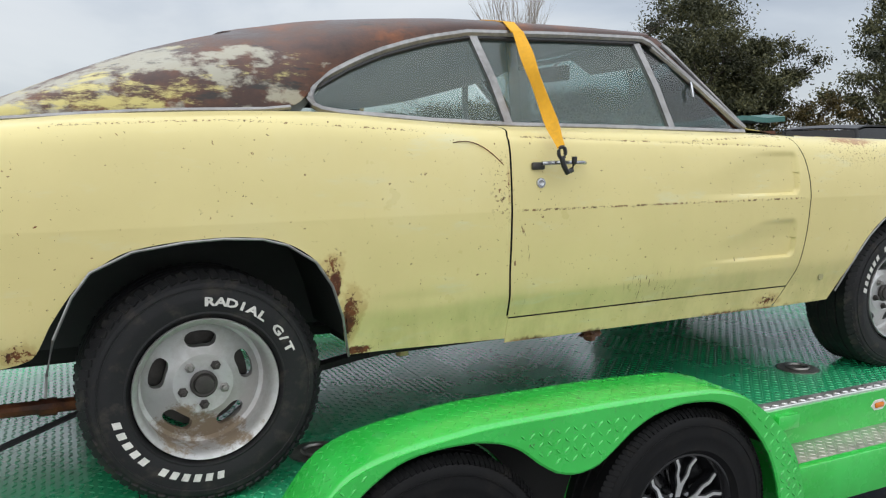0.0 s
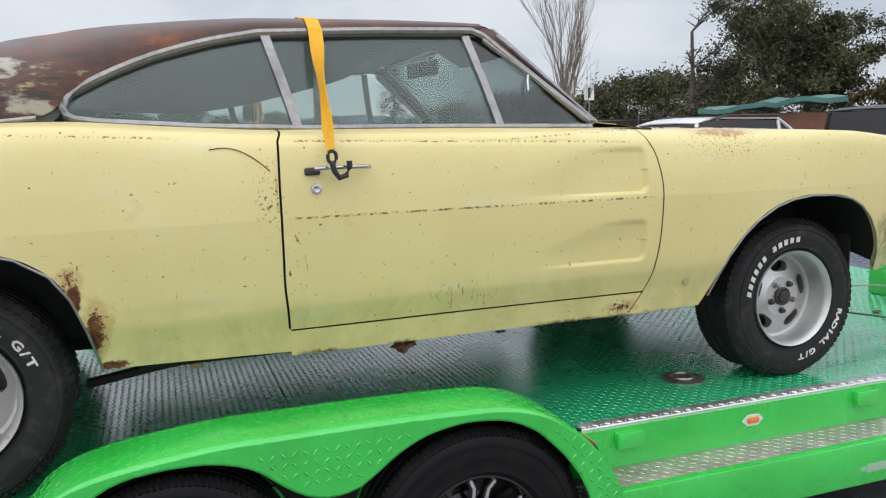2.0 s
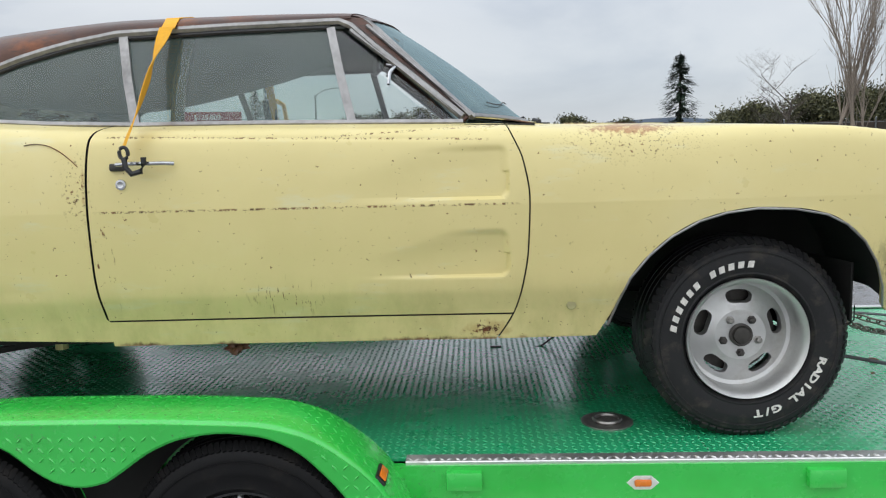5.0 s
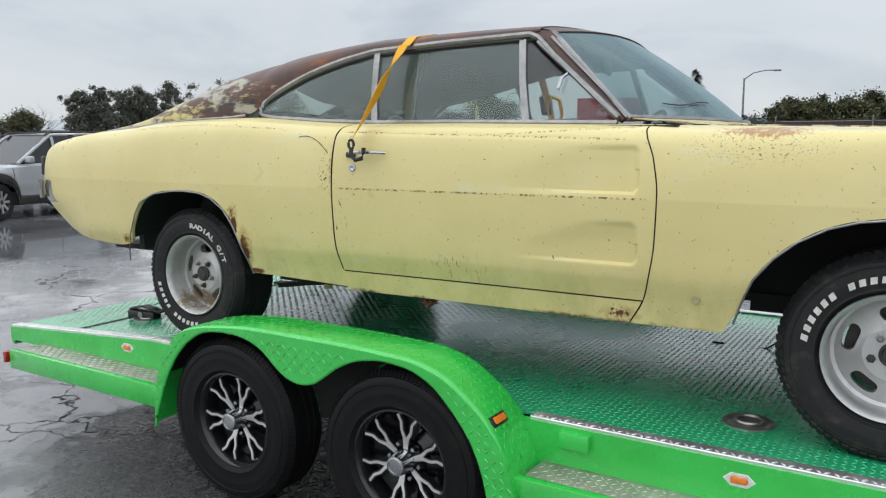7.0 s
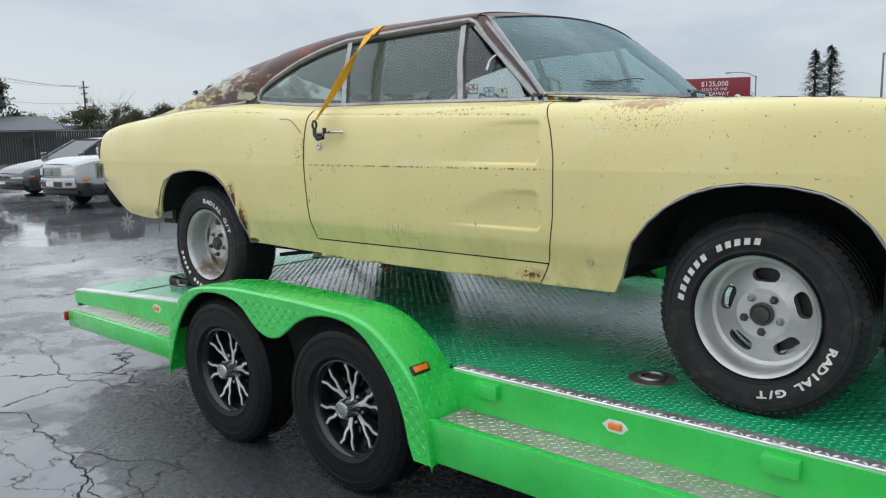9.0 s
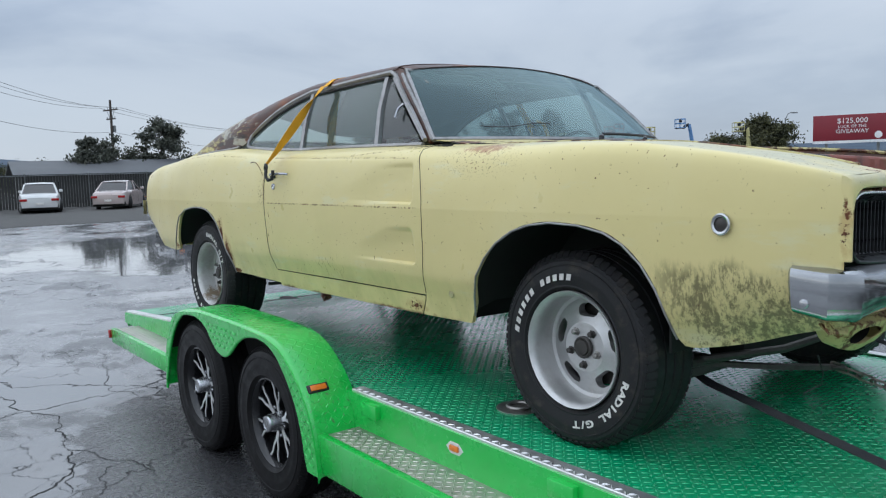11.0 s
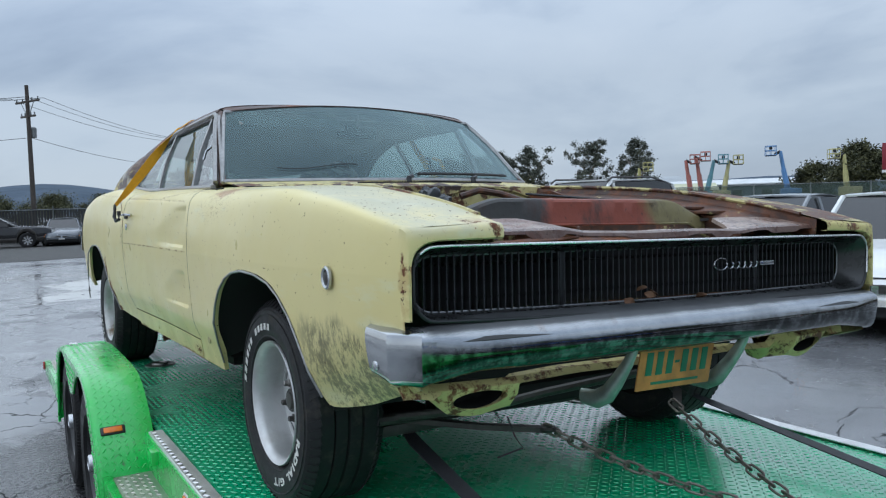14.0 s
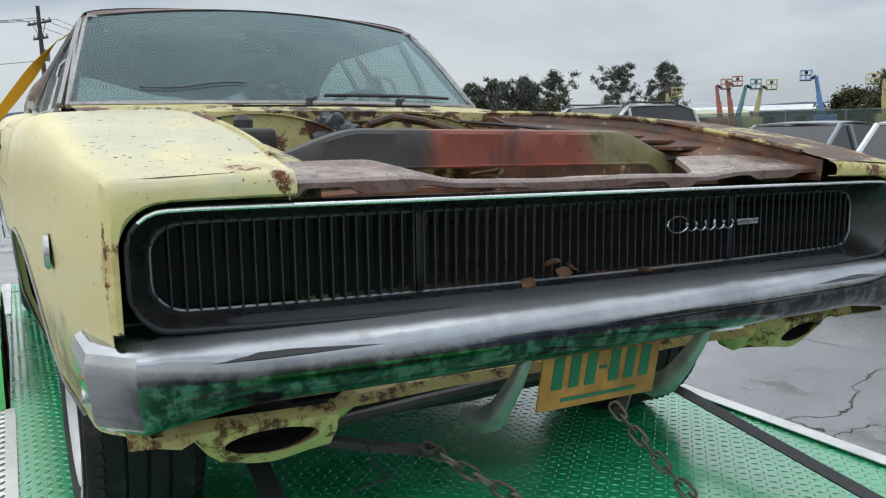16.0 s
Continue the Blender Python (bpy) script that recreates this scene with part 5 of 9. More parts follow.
def make_windows():
    for s in (-1, 1):
        def pane(name, left, right, n=14, mat=GLASS):
            """Glass between two slanting edges, each a pair of (x, z) ends: foot and head."""
            rows = []
            for i in range(n + 1):
                u = i / n
                xf = left[0][0] + (right[0][0] - left[0][0]) * u
                xh = left[1][0] + (right[1][0] - left[1][0]) * u
                zf = belt_z(xf) - 0.006
                zh = left[1][1] + (right[1][1] - left[1][1]) * u
                if name == "quarter_glass":
                    zh = win_top(xh)
                elif name == "door_glass":
                    zh = win_top(xh) - 0.004
                row = []
                for k in range(5):
                    v = k / 4
                    z = zf + (zh - zf) * v
                    row.append((xf + (xh - xf) * v, s * (glass_y(z) + 0.012 * math.sin(v * math.pi)), z))
                rows.append(row)
            ob = part(name, sheet(rows), mat, car)
            return ob
        pane("quarter_glass", ((0.312, 0), (0.312, 0)), ((0.99, 0), (0.918, 0)))
        pane("door_glass", ((1.0, 0), (0.93, 0)), ((1.70, 0), (1.625, 0)))
        pane("vent_glass", ((1.715, 0), (1.64, 1.368)), ((2.06, 0), (1.67, 1.365)), mat=CLEAR)
        # pillars and mouldings
        def at(x, z, out=0.004):
            return (x, s * (glass_y(z) + out), z)
        part("centre_pillar", bar([at(0.994, 1.055), at(0.958, 1.21, 0.016), at(0.922, 1.366)], 0.03, 0.018, up=(0, s, 0.4)), BRIGHT, car)
        part("vent_pillar", bar([at(1.708, 1.055), at(1.668, 1.215, 0.014), at(1.632, 1.375)], 0.028, 0.02, up=(0, s, 0.4)), BRIGHT, car)
        drip = [at(2.072, 1.064, 0.012), at(1.925, 1.19, 0.012), at(1.787, 1.305, 0.012), at(1.70, 1.384, 0.012), at(1.66, 1.400, 0.012), at(1.3, 1.394, 0.012)]
        drip += [at(x, win_top(x) + 0.014, 0.012) for x in (0.9, 0.75, 0.66, 0.574, 0.51, 0.45, 0.40, 0.36)] + [at(0.334, 1.178, 0.013), at(0.318, 1.160, 0.014), at(0.310, 1.138, 0.015), at(0.317, 1.115, 0.016), at(0.340, 1.102, 0.016)]
        drip += [at(x, belt_z(x), 0.014) for x in (0.4, 0.7, 1.0, 1.4, 1.75, 2.072)]
        part("window_moulding", tube(drip, 0.0125, 6), BRIGHT, car, "dull bright window moulding")
        inner = [at(x, win_top(x) - 0.004, 0.006) for x in (0.33, 0.45, 0.574, 0.75, 0.9, 1.3, 1.63)]
        part("window_seal", tube(inner, 0.008, 6), BLACK, car)
        part("front_pillar", bar([(2.088, s * 0.778, 1.06), (1.922, s * 0.720, 1.212), (1.785, s * 0.670, 1.342), (1.735, s * 0.652, 1.388), (1.67, s * 0.648, 1.402)], [0.036, 0.038, 0.040, 0.038, 0.03], 0.020, up=(0.3, s * 0.9, 0.3)), ROOF, car, "windscreen pillar with dark rusted paint")
        # moulding along the foot of the sail panel
        tail = [(x, s * (edge_y(x) + 0.008), edge_z(x) - 0.004) for x in frange(-0.98, 0.24, 0.08)]
        part("belt_moulding", tube(tail, 0.008, 6), BRIGHT, car)
        part("vent_frame", tube([at(2.055, 1.072, 0.010), at(1.88, 1.222, 0.016), at(1.70, 1.366, 0.010)], 0.010, 6), BRIGHT, car, "bright frame of the vent window")
        part("pillar_trim", tube([(2.112, s * 0.790, 1.062), (1.950, s * 0.735, 1.208), (1.810, s * 0.688, 1.334), (1.755, s * 0.667, 1.382)], 0.008, 6), BRIGHT, car)
        if s < 0:
            part("vent_latch", tube([at(1.85, 1.235, 0.02), at(1.835, 1.215, 0.035), at(1.83, 1.175, 0.035)], 0.006, 6), CHROME, car)
    # windscreen
    def ws(u, v):
        x0, z0 = 2.348 - 0.25 * u * u, 1.066
        x1, z1 = 1.83 - 0.08 * u * u, 1.446 - 0.046 * u * u
        return (x0 + (x1 - x0) * v + 0.006 * math.sin(v * math.pi), (0.785 + (0.645 - 0.785) * v) * u, z0 + (z1 - z0) * v + 0.012 * math.sin(v * math.pi) * (1 - 0.3 * u * u))
    part("windscreen", sheet([[ws(u, v) for u in frange(-1, 1, 0.08)] for v in frange(0, 1, 0.125)]), SHIELD, car, "laminated windscreen, damp and dusty")
    ring = [ws(u, 0.0) for u in frange(-1, 1, 0.1)] + [ws(1, v) for v in frange(0.1, 0.9, 0.1)] + [ws(u, 1.0) for u in frange(1, -1, 0.1)] + [ws(-1, v) for v in frange(0.9, 0.0, 0.1)]
    part("windscreen_moulding", tube(ring, 0.012, 6), BRIGHT, car)
    # front edge of the roof down to the glass
    lip = roof_row(1.70, 0, 0.085)[2:-2]
    rows = []
    for p in lip:
        u = max(-1, min(1, p[1] / 0.645))
        q = ws(u, 1.0)
        rows.append([(p[0] - 0.01, p[1], p[2] + 0.003), ((p[0] + q[0]) / 2, (p[1] + q[1]) / 2, (p[2] + q[2]) / 2 + 0.006), (q[0] + 0.003, q[1], q[2] + 0.004)])
    part("roof_front", sheet(rows, 0.003), ROOF, car)
    # wipers: one blade lies along the glass, the other arm is a bent wire
    def stub(y):
        a = ws(y / 0.785, 0.0)
        return part("wiper", tube([(a[0] + 0.055, y, 1.052), (a[0] + 0.05, y, 1.075), (a[0] + 0.03, y + 0.03, 1.085)], [0.014, 0.012, 0.008], 8), BLACK, car)
    w = stub(-0.06)
    w = stub(0.30)
    pts = [ws(y / 0.785, 0.05 + 0.01 * math.sin(y * 3)) for y in frange(0.02, 0.62, 0.1)]
    part("blade", tube([(x + 0.016, y, z + 0.008) for x, y, z in pts], 0.007, 6), BLACK, w)
    pts = [ws(y / 0.785, 0.15 + 0.02 * math.sin(y * 16) + 0.03 * (y + 0.4)) for y in frange(-0.58, -0.24, 0.04)]
    part("bent_arm", tube([(x + 0.006, y, z + 0.004) for x, y, z in pts], 0.0022, 5), BLACK, car)


make_windows()


def make_cabin():
    part("cabin_floor", box(0.46, -0.84, 0.34, 2.36, 0.84, 0.37), UNDER, car)
    part("rear_floor", box(-1.25, -0.47, 0.34, 0.46, 0.47, 0.37), UNDER, car)
    part("bulkhead", box(2.34, -0.80, 0.37, 2.37, 0.80, 1.0), UNDER, car)
    for s in (-1, 1):
        part("door_trim", box(0.4, min(s * 0.84, s * 0.87), 0.40, 2.30, max(s * 0.84, s * 0.87), 1.035), INSIDE, car)
        part("rear_trim", box(-0.9, min(s * 0.50, s * 0.53), 0.40, 0.5, max(s * 0.50, s * 0.53), 1.0), INSIDE, car)
    # dashboard with hood over the dials
    rows = [[(x, y, z) for x, z in ((2.36, 1.03), (2.20, 1.035), (2.06, 1.01), (2.02, 0.96), (2.03, 0.84), (2.12, 0.74))] for y in frange(-0.76, 0.76, 0.15)]
    part("dashboard", sheet(rows, 0.01), INSIDE, car)
    for y in (-0.38, 0.38):
        seat = part("front_seat", box(0.98, y - 0.27, 0.44, 1.52, y + 0.27, 0.62, 0.05, seg=3), INSIDE, car)
        b = bmesh.new()
        box(-0.06, -0.26, 0.0, 0.06, 0.26, 0.46, 0.05, b, pose(1.0, y, 0.58, 0, -16, 0), 3)
        part("seat_back", b, INSIDE, seat)
    part("rear_seat", box(-0.15, -0.48, 0.44, 0.42, 0.48, 0.62, 0.05, seg=3), INSIDE, car)
    b = bmesh.new()
    box(-0.06, -0.48, 0.0, 0.06, 0.48, 0.42, 0.05, b, pose(-0.1, 0, 0.58, 0, -20, 0), 3)
    part("rear_seat_back", b, INSIDE, car)
    part("parcel_shelf", box(-1.0, -0.52, 0.97, -0.15, 0.52, 1.0, 0.01), INSIDE, car)
    part("rear_bulkhead", box(-0.62, -0.78, 0.4, -0.58, 0.78, 1.05), INSIDE, car)
    # steering wheel
    m = pose(1.80, 0.38, 0.97, 0, -62, 0)
    ring = [m @ Vector((0.19 * math.cos(a), 0.19 * math.sin(a), 0)) for a in frange(0, 2 * math.pi, 0.2)]
    wheel = part("steering_wheel", tube(ring, 0.011, 8), BLACK, car)
    part("wheel_spoke", tube([m @ Vector((0, -0.19, 0)), m @ Vector((0, 0, -0.03)), m @ Vector((0, 0.19, 0))], 0.010, 6, flat=0.6), BRIGHT, wheel)
    part("column", tube([m @ Vector((0, 0, -0.03)), m @ Vector((0, 0, -0.42))], 0.03, 10), BLACK, wheel)
    b = bmesh.new()
    box(-0.012, -0.12, -0.035, 0.012, 0.12, 0.035, 0.010, b, pose(1.72, 0.02, 1.335, 0, 0, 12), 2)
    mir = part("rear_view_mirror", b, BLACK, car)
    part("mirror_stalk", tube([(1.73, 0.02, 1.36), (1.79, 0.0, 1.42)], 0.008, 6), BRIGHT, mir)
    # sun visor hanging down on the far side
    b = bmesh.new()
    box(-0.008, -0.25, -0.16, 0.008, 0.25, 0.0, 0.006, b, pose(1.72, -0.36, 1.41, 0, -60, 0), 2)
    part("sun_visor", b, LINER, car)


make_cabin()


def make_slot_wheel(x, s, z, text_at, alloy, label):
    """Five-slot alloy wheel with a raised-white-letter tyre."""
    w = new("wheel")
    w.parent = car
    w.matrix_basis = pose(x, s * (0.785 if x > 1 else 0.80), z, 90 if s < 0 else -90, 0, 0)
    w["label"] = label
    R = 0.328
    tyre(R, 0.255, 0.193, 72, TYRE, w)
    slim = Matrix.Diagonal((0.95, 0.95, 1, 1))
    h = 0.1275
    barrel = lathe([(0.193, -0.11), (0.188, -0.02), (0.186, 0.05), (0.188, 0.092), (0.195, 0.112), (0.207, 0.121), (0.2095, 0.117), (0.2095, 0.110), (0.203, 0.100), (0.200, 0.0), (0.199, -0.11)], 72)
    part("rim", shift(barrel, slim), alloy, w)
    disc = lathe([(0.0, -0.004), (0.188, -0.004), (0.188, 0.018), (0.174, 0.014), (0.163, 0.018), (0.10, 0.040), (0.092, 0.046), (0.088, 0.048), (0.0, 0.048)], 60)
    cutter = bmesh.new()
    for k in range(5):
        a = 2 * math.pi * k / 5
        out = []
        for i in range(24):
            t = 2 * math.pi * i / 24
            px = 0.046 * math.copysign(abs(math.cos(t)) ** 0.62, math.cos(t))
            py = 0.0235 * math.copysign(abs(math.sin(t)) ** 0.8, math.sin(t))
            th, r = math.pi / 2 + px / 0.134, 0.133 + py
            out.append((r * math.cos(th + a), r * math.sin(th + a)))
        plate(out, 0.12, cutter, pose(0, 0, -0.03))
    part("disc", shift(cut(disc, cutter), slim), alloy, w, sharp=25)
    part("brake_drum", lathe([(0.0, -0.03), (0.14, -0.03), (0.14, -0.09), (0.0, -0.09)], 40), DARKSTEEL, w)
    hub = lathe([(0.038, 0.046), (0.038, 0.058), (0.033, 0.062), (0.028, 0.060), (0.026, 0.066), (0.0, 0.070)], 28)
    part("hub", hub, DARKSTEEL, w, "dark centre hub")
    for k in range(5):
        a = 2 * math.pi * (k + 0.5) / 5 + math.pi / 2
        part("lug_nut", lathe([(0.0145, 0.046), (0.0145, 0.052), (0.0095, 0.053), (0.0095, 0.066), (0.006, 0.069), (0, 0.069)], 6, m=Matrix.Translation((0.0605 * math.cos(a), 0.0605 * math.sin(a), 0))), STEEL if k in (0, 3) else DARKSTEEL, w)
    # lettering round the wall; the maker's words are plain slanted blocks
    word = bmesh.new()
    r = 0.246
    zs = h * 1.0 + 0.0006

    def put_letter(bm, ang):
        m = pose(0, 0, zs) @ Matrix.Rotation(ang - math.pi / 2, 4, "Z") @ Matrix.Translation((0, r, 0))
        bmesh.ops.transform(bm, matrix=m, verts=bm.verts[:])
        me = bpy.data.meshes.new("l")
        bm.to_mesh(me)
        bm.free()
        word.from_mesh(me)
        bpy.data.meshes.remove(me)
    a = radians(text_at)
    text = "RADIAL G/T"
    for i, ch in enumerate(text):
        if ch != " ":
            b = letters(ch, 0.033, 0.0006, 0.0012)
            shift(b, Matrix.Diagonal((1.45, 1.0, 1, 1)))
            put_letter(b, a + (4.5 - i) * 0.125)
        else:
            part("lettering", word, WHITE, w, "raised white tyre lettering")
            word = bmesh.new()
    part("lettering", word, WHITE, w, "raised white tyre lettering")
    word = bmesh.new()
    a = radians(text_at + 180)
    for i, ch in enumerate("###### #####"):
        if ch != " ":
            b = bmesh.new()
            # a plain slanted bar of letter height
            box(-0.0105, -0.0115, 0, 0.0105, 0.0115, 0.0009, 0, b)
            for v in b.verts:
                v.co.x += 0.2 * v.co.y
                v.co.x, v.co.y = v.co.x * 0.9, v.co.y * 0.92
            put_letter(b, a + (5.5 - i) * 0.128)
        else:
            part("lettering", word, WHITE, w)
            word = bmesh.new()
    part("lettering", word, WHITE, w)
    return w


make_slot_wheel(-0.046, -1, 0.325, 55, SLOT_DIRTY, "dirty five-slot alloy rear wheel with raised-white-letter tyre")
make_slot_wheel(2.976, -1, 0.325, -50, SLOT, "five-slot alloy front wheel with raised-white-letter tyre")
make_slot_wheel(-0.058, 1, 0.325 + LEFT_LIFT, 30, SLOT_DIRTY, "dirty five-slot alloy wheel on the far side")
make_slot_wheel(2.982, 1, 0.325 + LEFT_LIFT, 70, SLOT, "five-slot alloy wheel on the far side")


def make_nose():
    # header panel over the grille and inner wings
    W = warp
    def notch(y):
        """Drop of the folded front edge: three hanging tabs with slanting ends."""
        tabs = sstep(-0.66, -0.64, y) * sstep(-0.615, -0.63, y) + sstep(-0.545, -0.515, y) * sstep(-0.40, -0.43, y)
        tabs += 0.5 * sstep(-0.20, -0.16, y) * sstep(0.10, 0.04, y) + sstep(0.16, 0.18, y) * sstep(0.26, 0.235, y) + 0.8 * sstep(0.42, 0.45, y) * sstep(0.60, 0.56, y)
        return tabs
    hdr = []
    for y in frange(-0.655, 0.655, 0.0125):
        side = sstep(0.30, 0.42, abs(y + 0.02))
        back = 3.835 - 0.15 * side + 0.006 * math.sin(y * 41)
        rise = 0.880 + 0.010 * side + 0.0015 * math.sin(y * 13)
        drop = 0.010 + 0.013 * notch(y)
        hdr.append([(back, y, rise - 0.01 + 0.022 * side), (back + 0.004, y, rise + 0.024 * side), (back * 0.5 + 3.868 * 0.5, y, rise + 0.013 * side + 0.002 * math.sin(y * 17 + 2)), (3.868, y, rise), (3.882, y, rise - 0.006), (3.885, y, rise - drop - 0.004)])
    part("header_panel", W(sheet(hdr, 0.004)), HEADER, car, "brown rusted panel over the grille")
    # yellow nose caps of the wings, folded round the grille opening
    def cap_rows(s):
        outer, inner = [], []
        for y in frange(0.652, 0.838, 0.0155):
            outer.append((y, 0.9055 - 0.010 * sstep(0.66, 0.90, y)))
            inner.append((y, 0.8655 + 0.009 * (1 - (y / 0.86) ** 2)))
        for k in range(0, 13):
            a = radians(90 - 7.5 * k)
            inner.append((0.840 + 0.0675 * math.cos(a), 0.797 + 0.0675 * math.sin(a)))
            t = k / 12
            outer.append((0.840 + 0.082 * min(1, t * 1.7), 0.8965 - 0.004 * sstep(0.5, 0.62, t) - 0.0955 * max(0, (t - 0.588) / 0.412)))
        for z in frange(0.785, 0.690, 0.012):
            inner.append((0.9075, z))
            outer.append((0.9225 - 0.001 * (0.797 - z) / 0.1, z))
        rows = []
        for (yo, zo), (yi, zi) in zip(outer, inner):
            row = []
            for u, x in ((0.0, 3.920), (0.06, 3.931), (0.2, 3.939), (0.5, 3.944), (0.9, 3.943), (1.0, 3.936), (1.0, 3.920)):
                row.append((x, s * (yo + (yi - yo) * u), zo + (zi - zo) * u))
            rows.append(row)
        return rows
    for s in (-1, 1):
        part("wing_nose", W(sheet(cap_rows(s), 0.002)), PAINT if s < 0 else RUSTY_YELLOW, car)
    # radiator support, sweeping down at both ends and painted in three colours
    rows = []
    for y in frange(-0.62, 0.56, 0.02):
        e = sstep(-0.36, -0.60, y) + sstep(0.34, 0.54, y)
        top, foot = 0.968 - 0.060 * e, 0.893 - 0.050 * sstep(0.3, 1.0, e)
        wob = 0.002 * math.sin(y * 21) + 0.0015 * math.sin(y * 47)
        rows.append([(3.56, y, foot - 0.004), (3.545, y, foot), (3.536 + wob, y, foot * 0.6 + top * 0.4), (3.530, y, top - 0.006), (3.524, y, top), (3.50, y, top + 0.003), (3.47, y, top - 0.002)])
    k = Mat("three_colour_support")
    yy = k.math("ADD", k.axis(1), k.math("MULTIPLY", k.math("SUBTRACT", k.noise(9, 6, 0.7), 0.5), 0.16))
    c = k.mix(k.band(yy, -0.22, -0.17), (0.036, 0.034, 0.031), (0.21, 0.045, 0.022))
    c = k.mix(k.band(yy, 0.20, 0.30), c, (0.18, 0.15, 0.06))
    n = k.noise(7, 8, 0.75, k.mapped((1, 1, 0.5)))
    c = k.mix(k.math("MULTIPLY", k.band(n, 0.47, 0.66), 0.85), c, (0.035, 0.016, 0.010))
    c = k.mix(k.math("MULTIPLY", k.band(k.noise(55, 6, 0.7), 0.60, 0.68), 0.7), c, (0.02, 0.014, 0.010))
    k.bump(k.noise(40, 5), 0.3, 0.004)
    support_mat = k.set(c, 0.55)
    part("radiator_support", W(sheet(rows, 0.004)), support_mat, car, "radiator support painted grey, red-brown and yellow")
    # inner wings, floor of the engine bay, firewall and cowl
    for s in (-1, 1):
        rows = [[(x, s * 0.657, top_z(x) + 0.004), (x, s * 0.645, top_z(x) - 0.02), (x, s * 0.53, top_z(x) - 0.05), (x, s * 0.500, 0.55)] for x in frange(2.38, 3.70, 0.1)]
        rows += [[(x, s * 0.657, top_z(x) + 0.004), (x, s * 0.655, top_z(x) - 0.02), (x, s * 0.652, top_z(x) - 0.035), (x, s * 0.650, 0.858)] for x in (3.72, 3.78, 3.84, 3.90)]
        part("inner_wing", W(sheet(rows, 0.003)), BAY_YELLOW if s < 0 else RUSTY_DARK, car)
        part("wing_flange", W(tube([(x, s * 0.655, top_z(x) + 0.008) for x in frange(2.42, 3.84, 0.1)], 0.008, 6)), BAY_YELLOW if s < 0 else RUSTY_WING, car)
    part("bay_floor", box(2.36, -0.55, 0.40, 3.42, 0.55, 0.43), UNDER, car)
    part("firewall", box(2.37, -0.62, 0.43, 2.40, 0.62, 1.0, 0.004), BAY_YELLOW, car)
    rows = []
    for y in frange(-0.78, 0.78, 0.06):
        u = y / 0.785
        rows.append([(2.348 - 0.25 * u * u + 0.005, y, 1.064), (2.44 - 0.22 * u * u, y, 1.052), (2.50 - 0.16 * u * u, y, 1.034), (2.505 - 0.16 * u * u, y, 1.0)])
    part("cowl", sheet(rows, 0.003), BAY_YELLOW, car, "cowl panel, yellow with rust")
    part("cowl_vent", bar([(2.50, -0.35, 1.05), (2.505, 0.0, 1.053), (2.50, 0.35, 1.05)], 0.03, 0.006), BLACK, car)
    # bits left in the bay
    coil = [(3.30 + 0.035 * math.cos(t), 0.08 + 0.035 * math.sin(t), 0.80 + 0.0045 * t) for t in frange(0, 32, 0.4)]
    part("coil_spring", tube(coil, 0.006, 6), RUST, car)
    part("crossbar", tube([(3.2, -0.54, 0.78), (3.25, 0.0, 0.80), (3.2, 0.54, 0.78)], 0.03, 8), RUST, car)
    # raised lips of the firewall: two arcs with chipped edges, and what is bolted beside them
    for y0, y1, zc, x in ((-0.66, 0.06, 1.028, 2.56), (-0.10, 0.64, 1.030, 2.50)):
        arc = []
        for t in frange(0, 1, 0.05):
            y = y0 + (y1 - y0) * t
            z = zc - 0.115 * (abs(2 * t - 1) ** 2.2)
            arc.append([(x, y, z - 0.11), (x + 0.004, y, z - 0.006), (x + 0.010, y, z), (x + 0.020, y, z + 0.001)])
        part("firewall_lip", warp(sheet(arc, 0.004)), BAY_YELLOW, car)
    part("heater_hose", warp(tube([(2.62, 0.06, 0.99), (2.64, 0.14, 1.015), (2.66, 0.24, 1.0), (2.70, 0.34, 0.965), (2.78, 0.40, 0.92)], 0.014, 8)), RUSTY_DARK, car)
    tray = part("battery_tray", warp(box(2.92, -0.575, 0.925, 3.14, -0.42, 0.978, 0.012, seg=3)), DARKSTEEL, car, "dark grey box with a knob in the bay")
    part("tray_knob", warp(lathe([(0.024, 0.0), (0.024, 0.02), (0.014, 0.032), (0, 0.034)], 14, m=pose(3.06, -0.48, 0.978))), DARKSTEEL, tray)
    part("tray_flange", warp(bar([(3.16, -0.60, 0.915), (3.20, -0.50, 0.912), (3.20, -0.40, 0.912)], 0.05, 0.006)), STEEL, tray)
    for s in (-1, 1):
        part("hinge", warp(bar([(2.46, s * 0.56, 0.98), (2.62, s * 0.55, 1.0), (2.78, s * 0.55, 0.96)], 0.03, 0.012, up=(0, 1, 0))), RUST, car)
    # ledge of brackets and a loose cable along the far inner wing
    for x, z in ((3.30, 0.955), (3.42, 0.945), (3.52, 0.93)):
        part("ledge_bracket", warp(box(x - 0.05, 0.50, z - 0.006, x + 0.05, 0.60, z + 0.006, 0.003)), RUSTY_DARK, car)
    part("loose_cable", warp(tube([(2.60, 0.42, 1.0), (2.80, 0.52, 0.985), (3.02, 0.50, 0.975), (3.20, 0.54, 0.965), (3.36, 0.52, 0.95)], 0.006, 6)), BLACK, car)
    part("bracket", warp(bar([(3.50, 0.50, 0.90), (3.56, 0.58, 0.91), (3.64, 0.62, 0.905)], 0.05, 0.01)), DARKSTEEL, car)

    # grille: bright surround, deep side walls, vertical bars
    z0, z1 = 0.686, 0.852
    def front_x(y):
        return 3.955 - 0.024 * (abs(y) / 0.9) ** 3
    loop = []
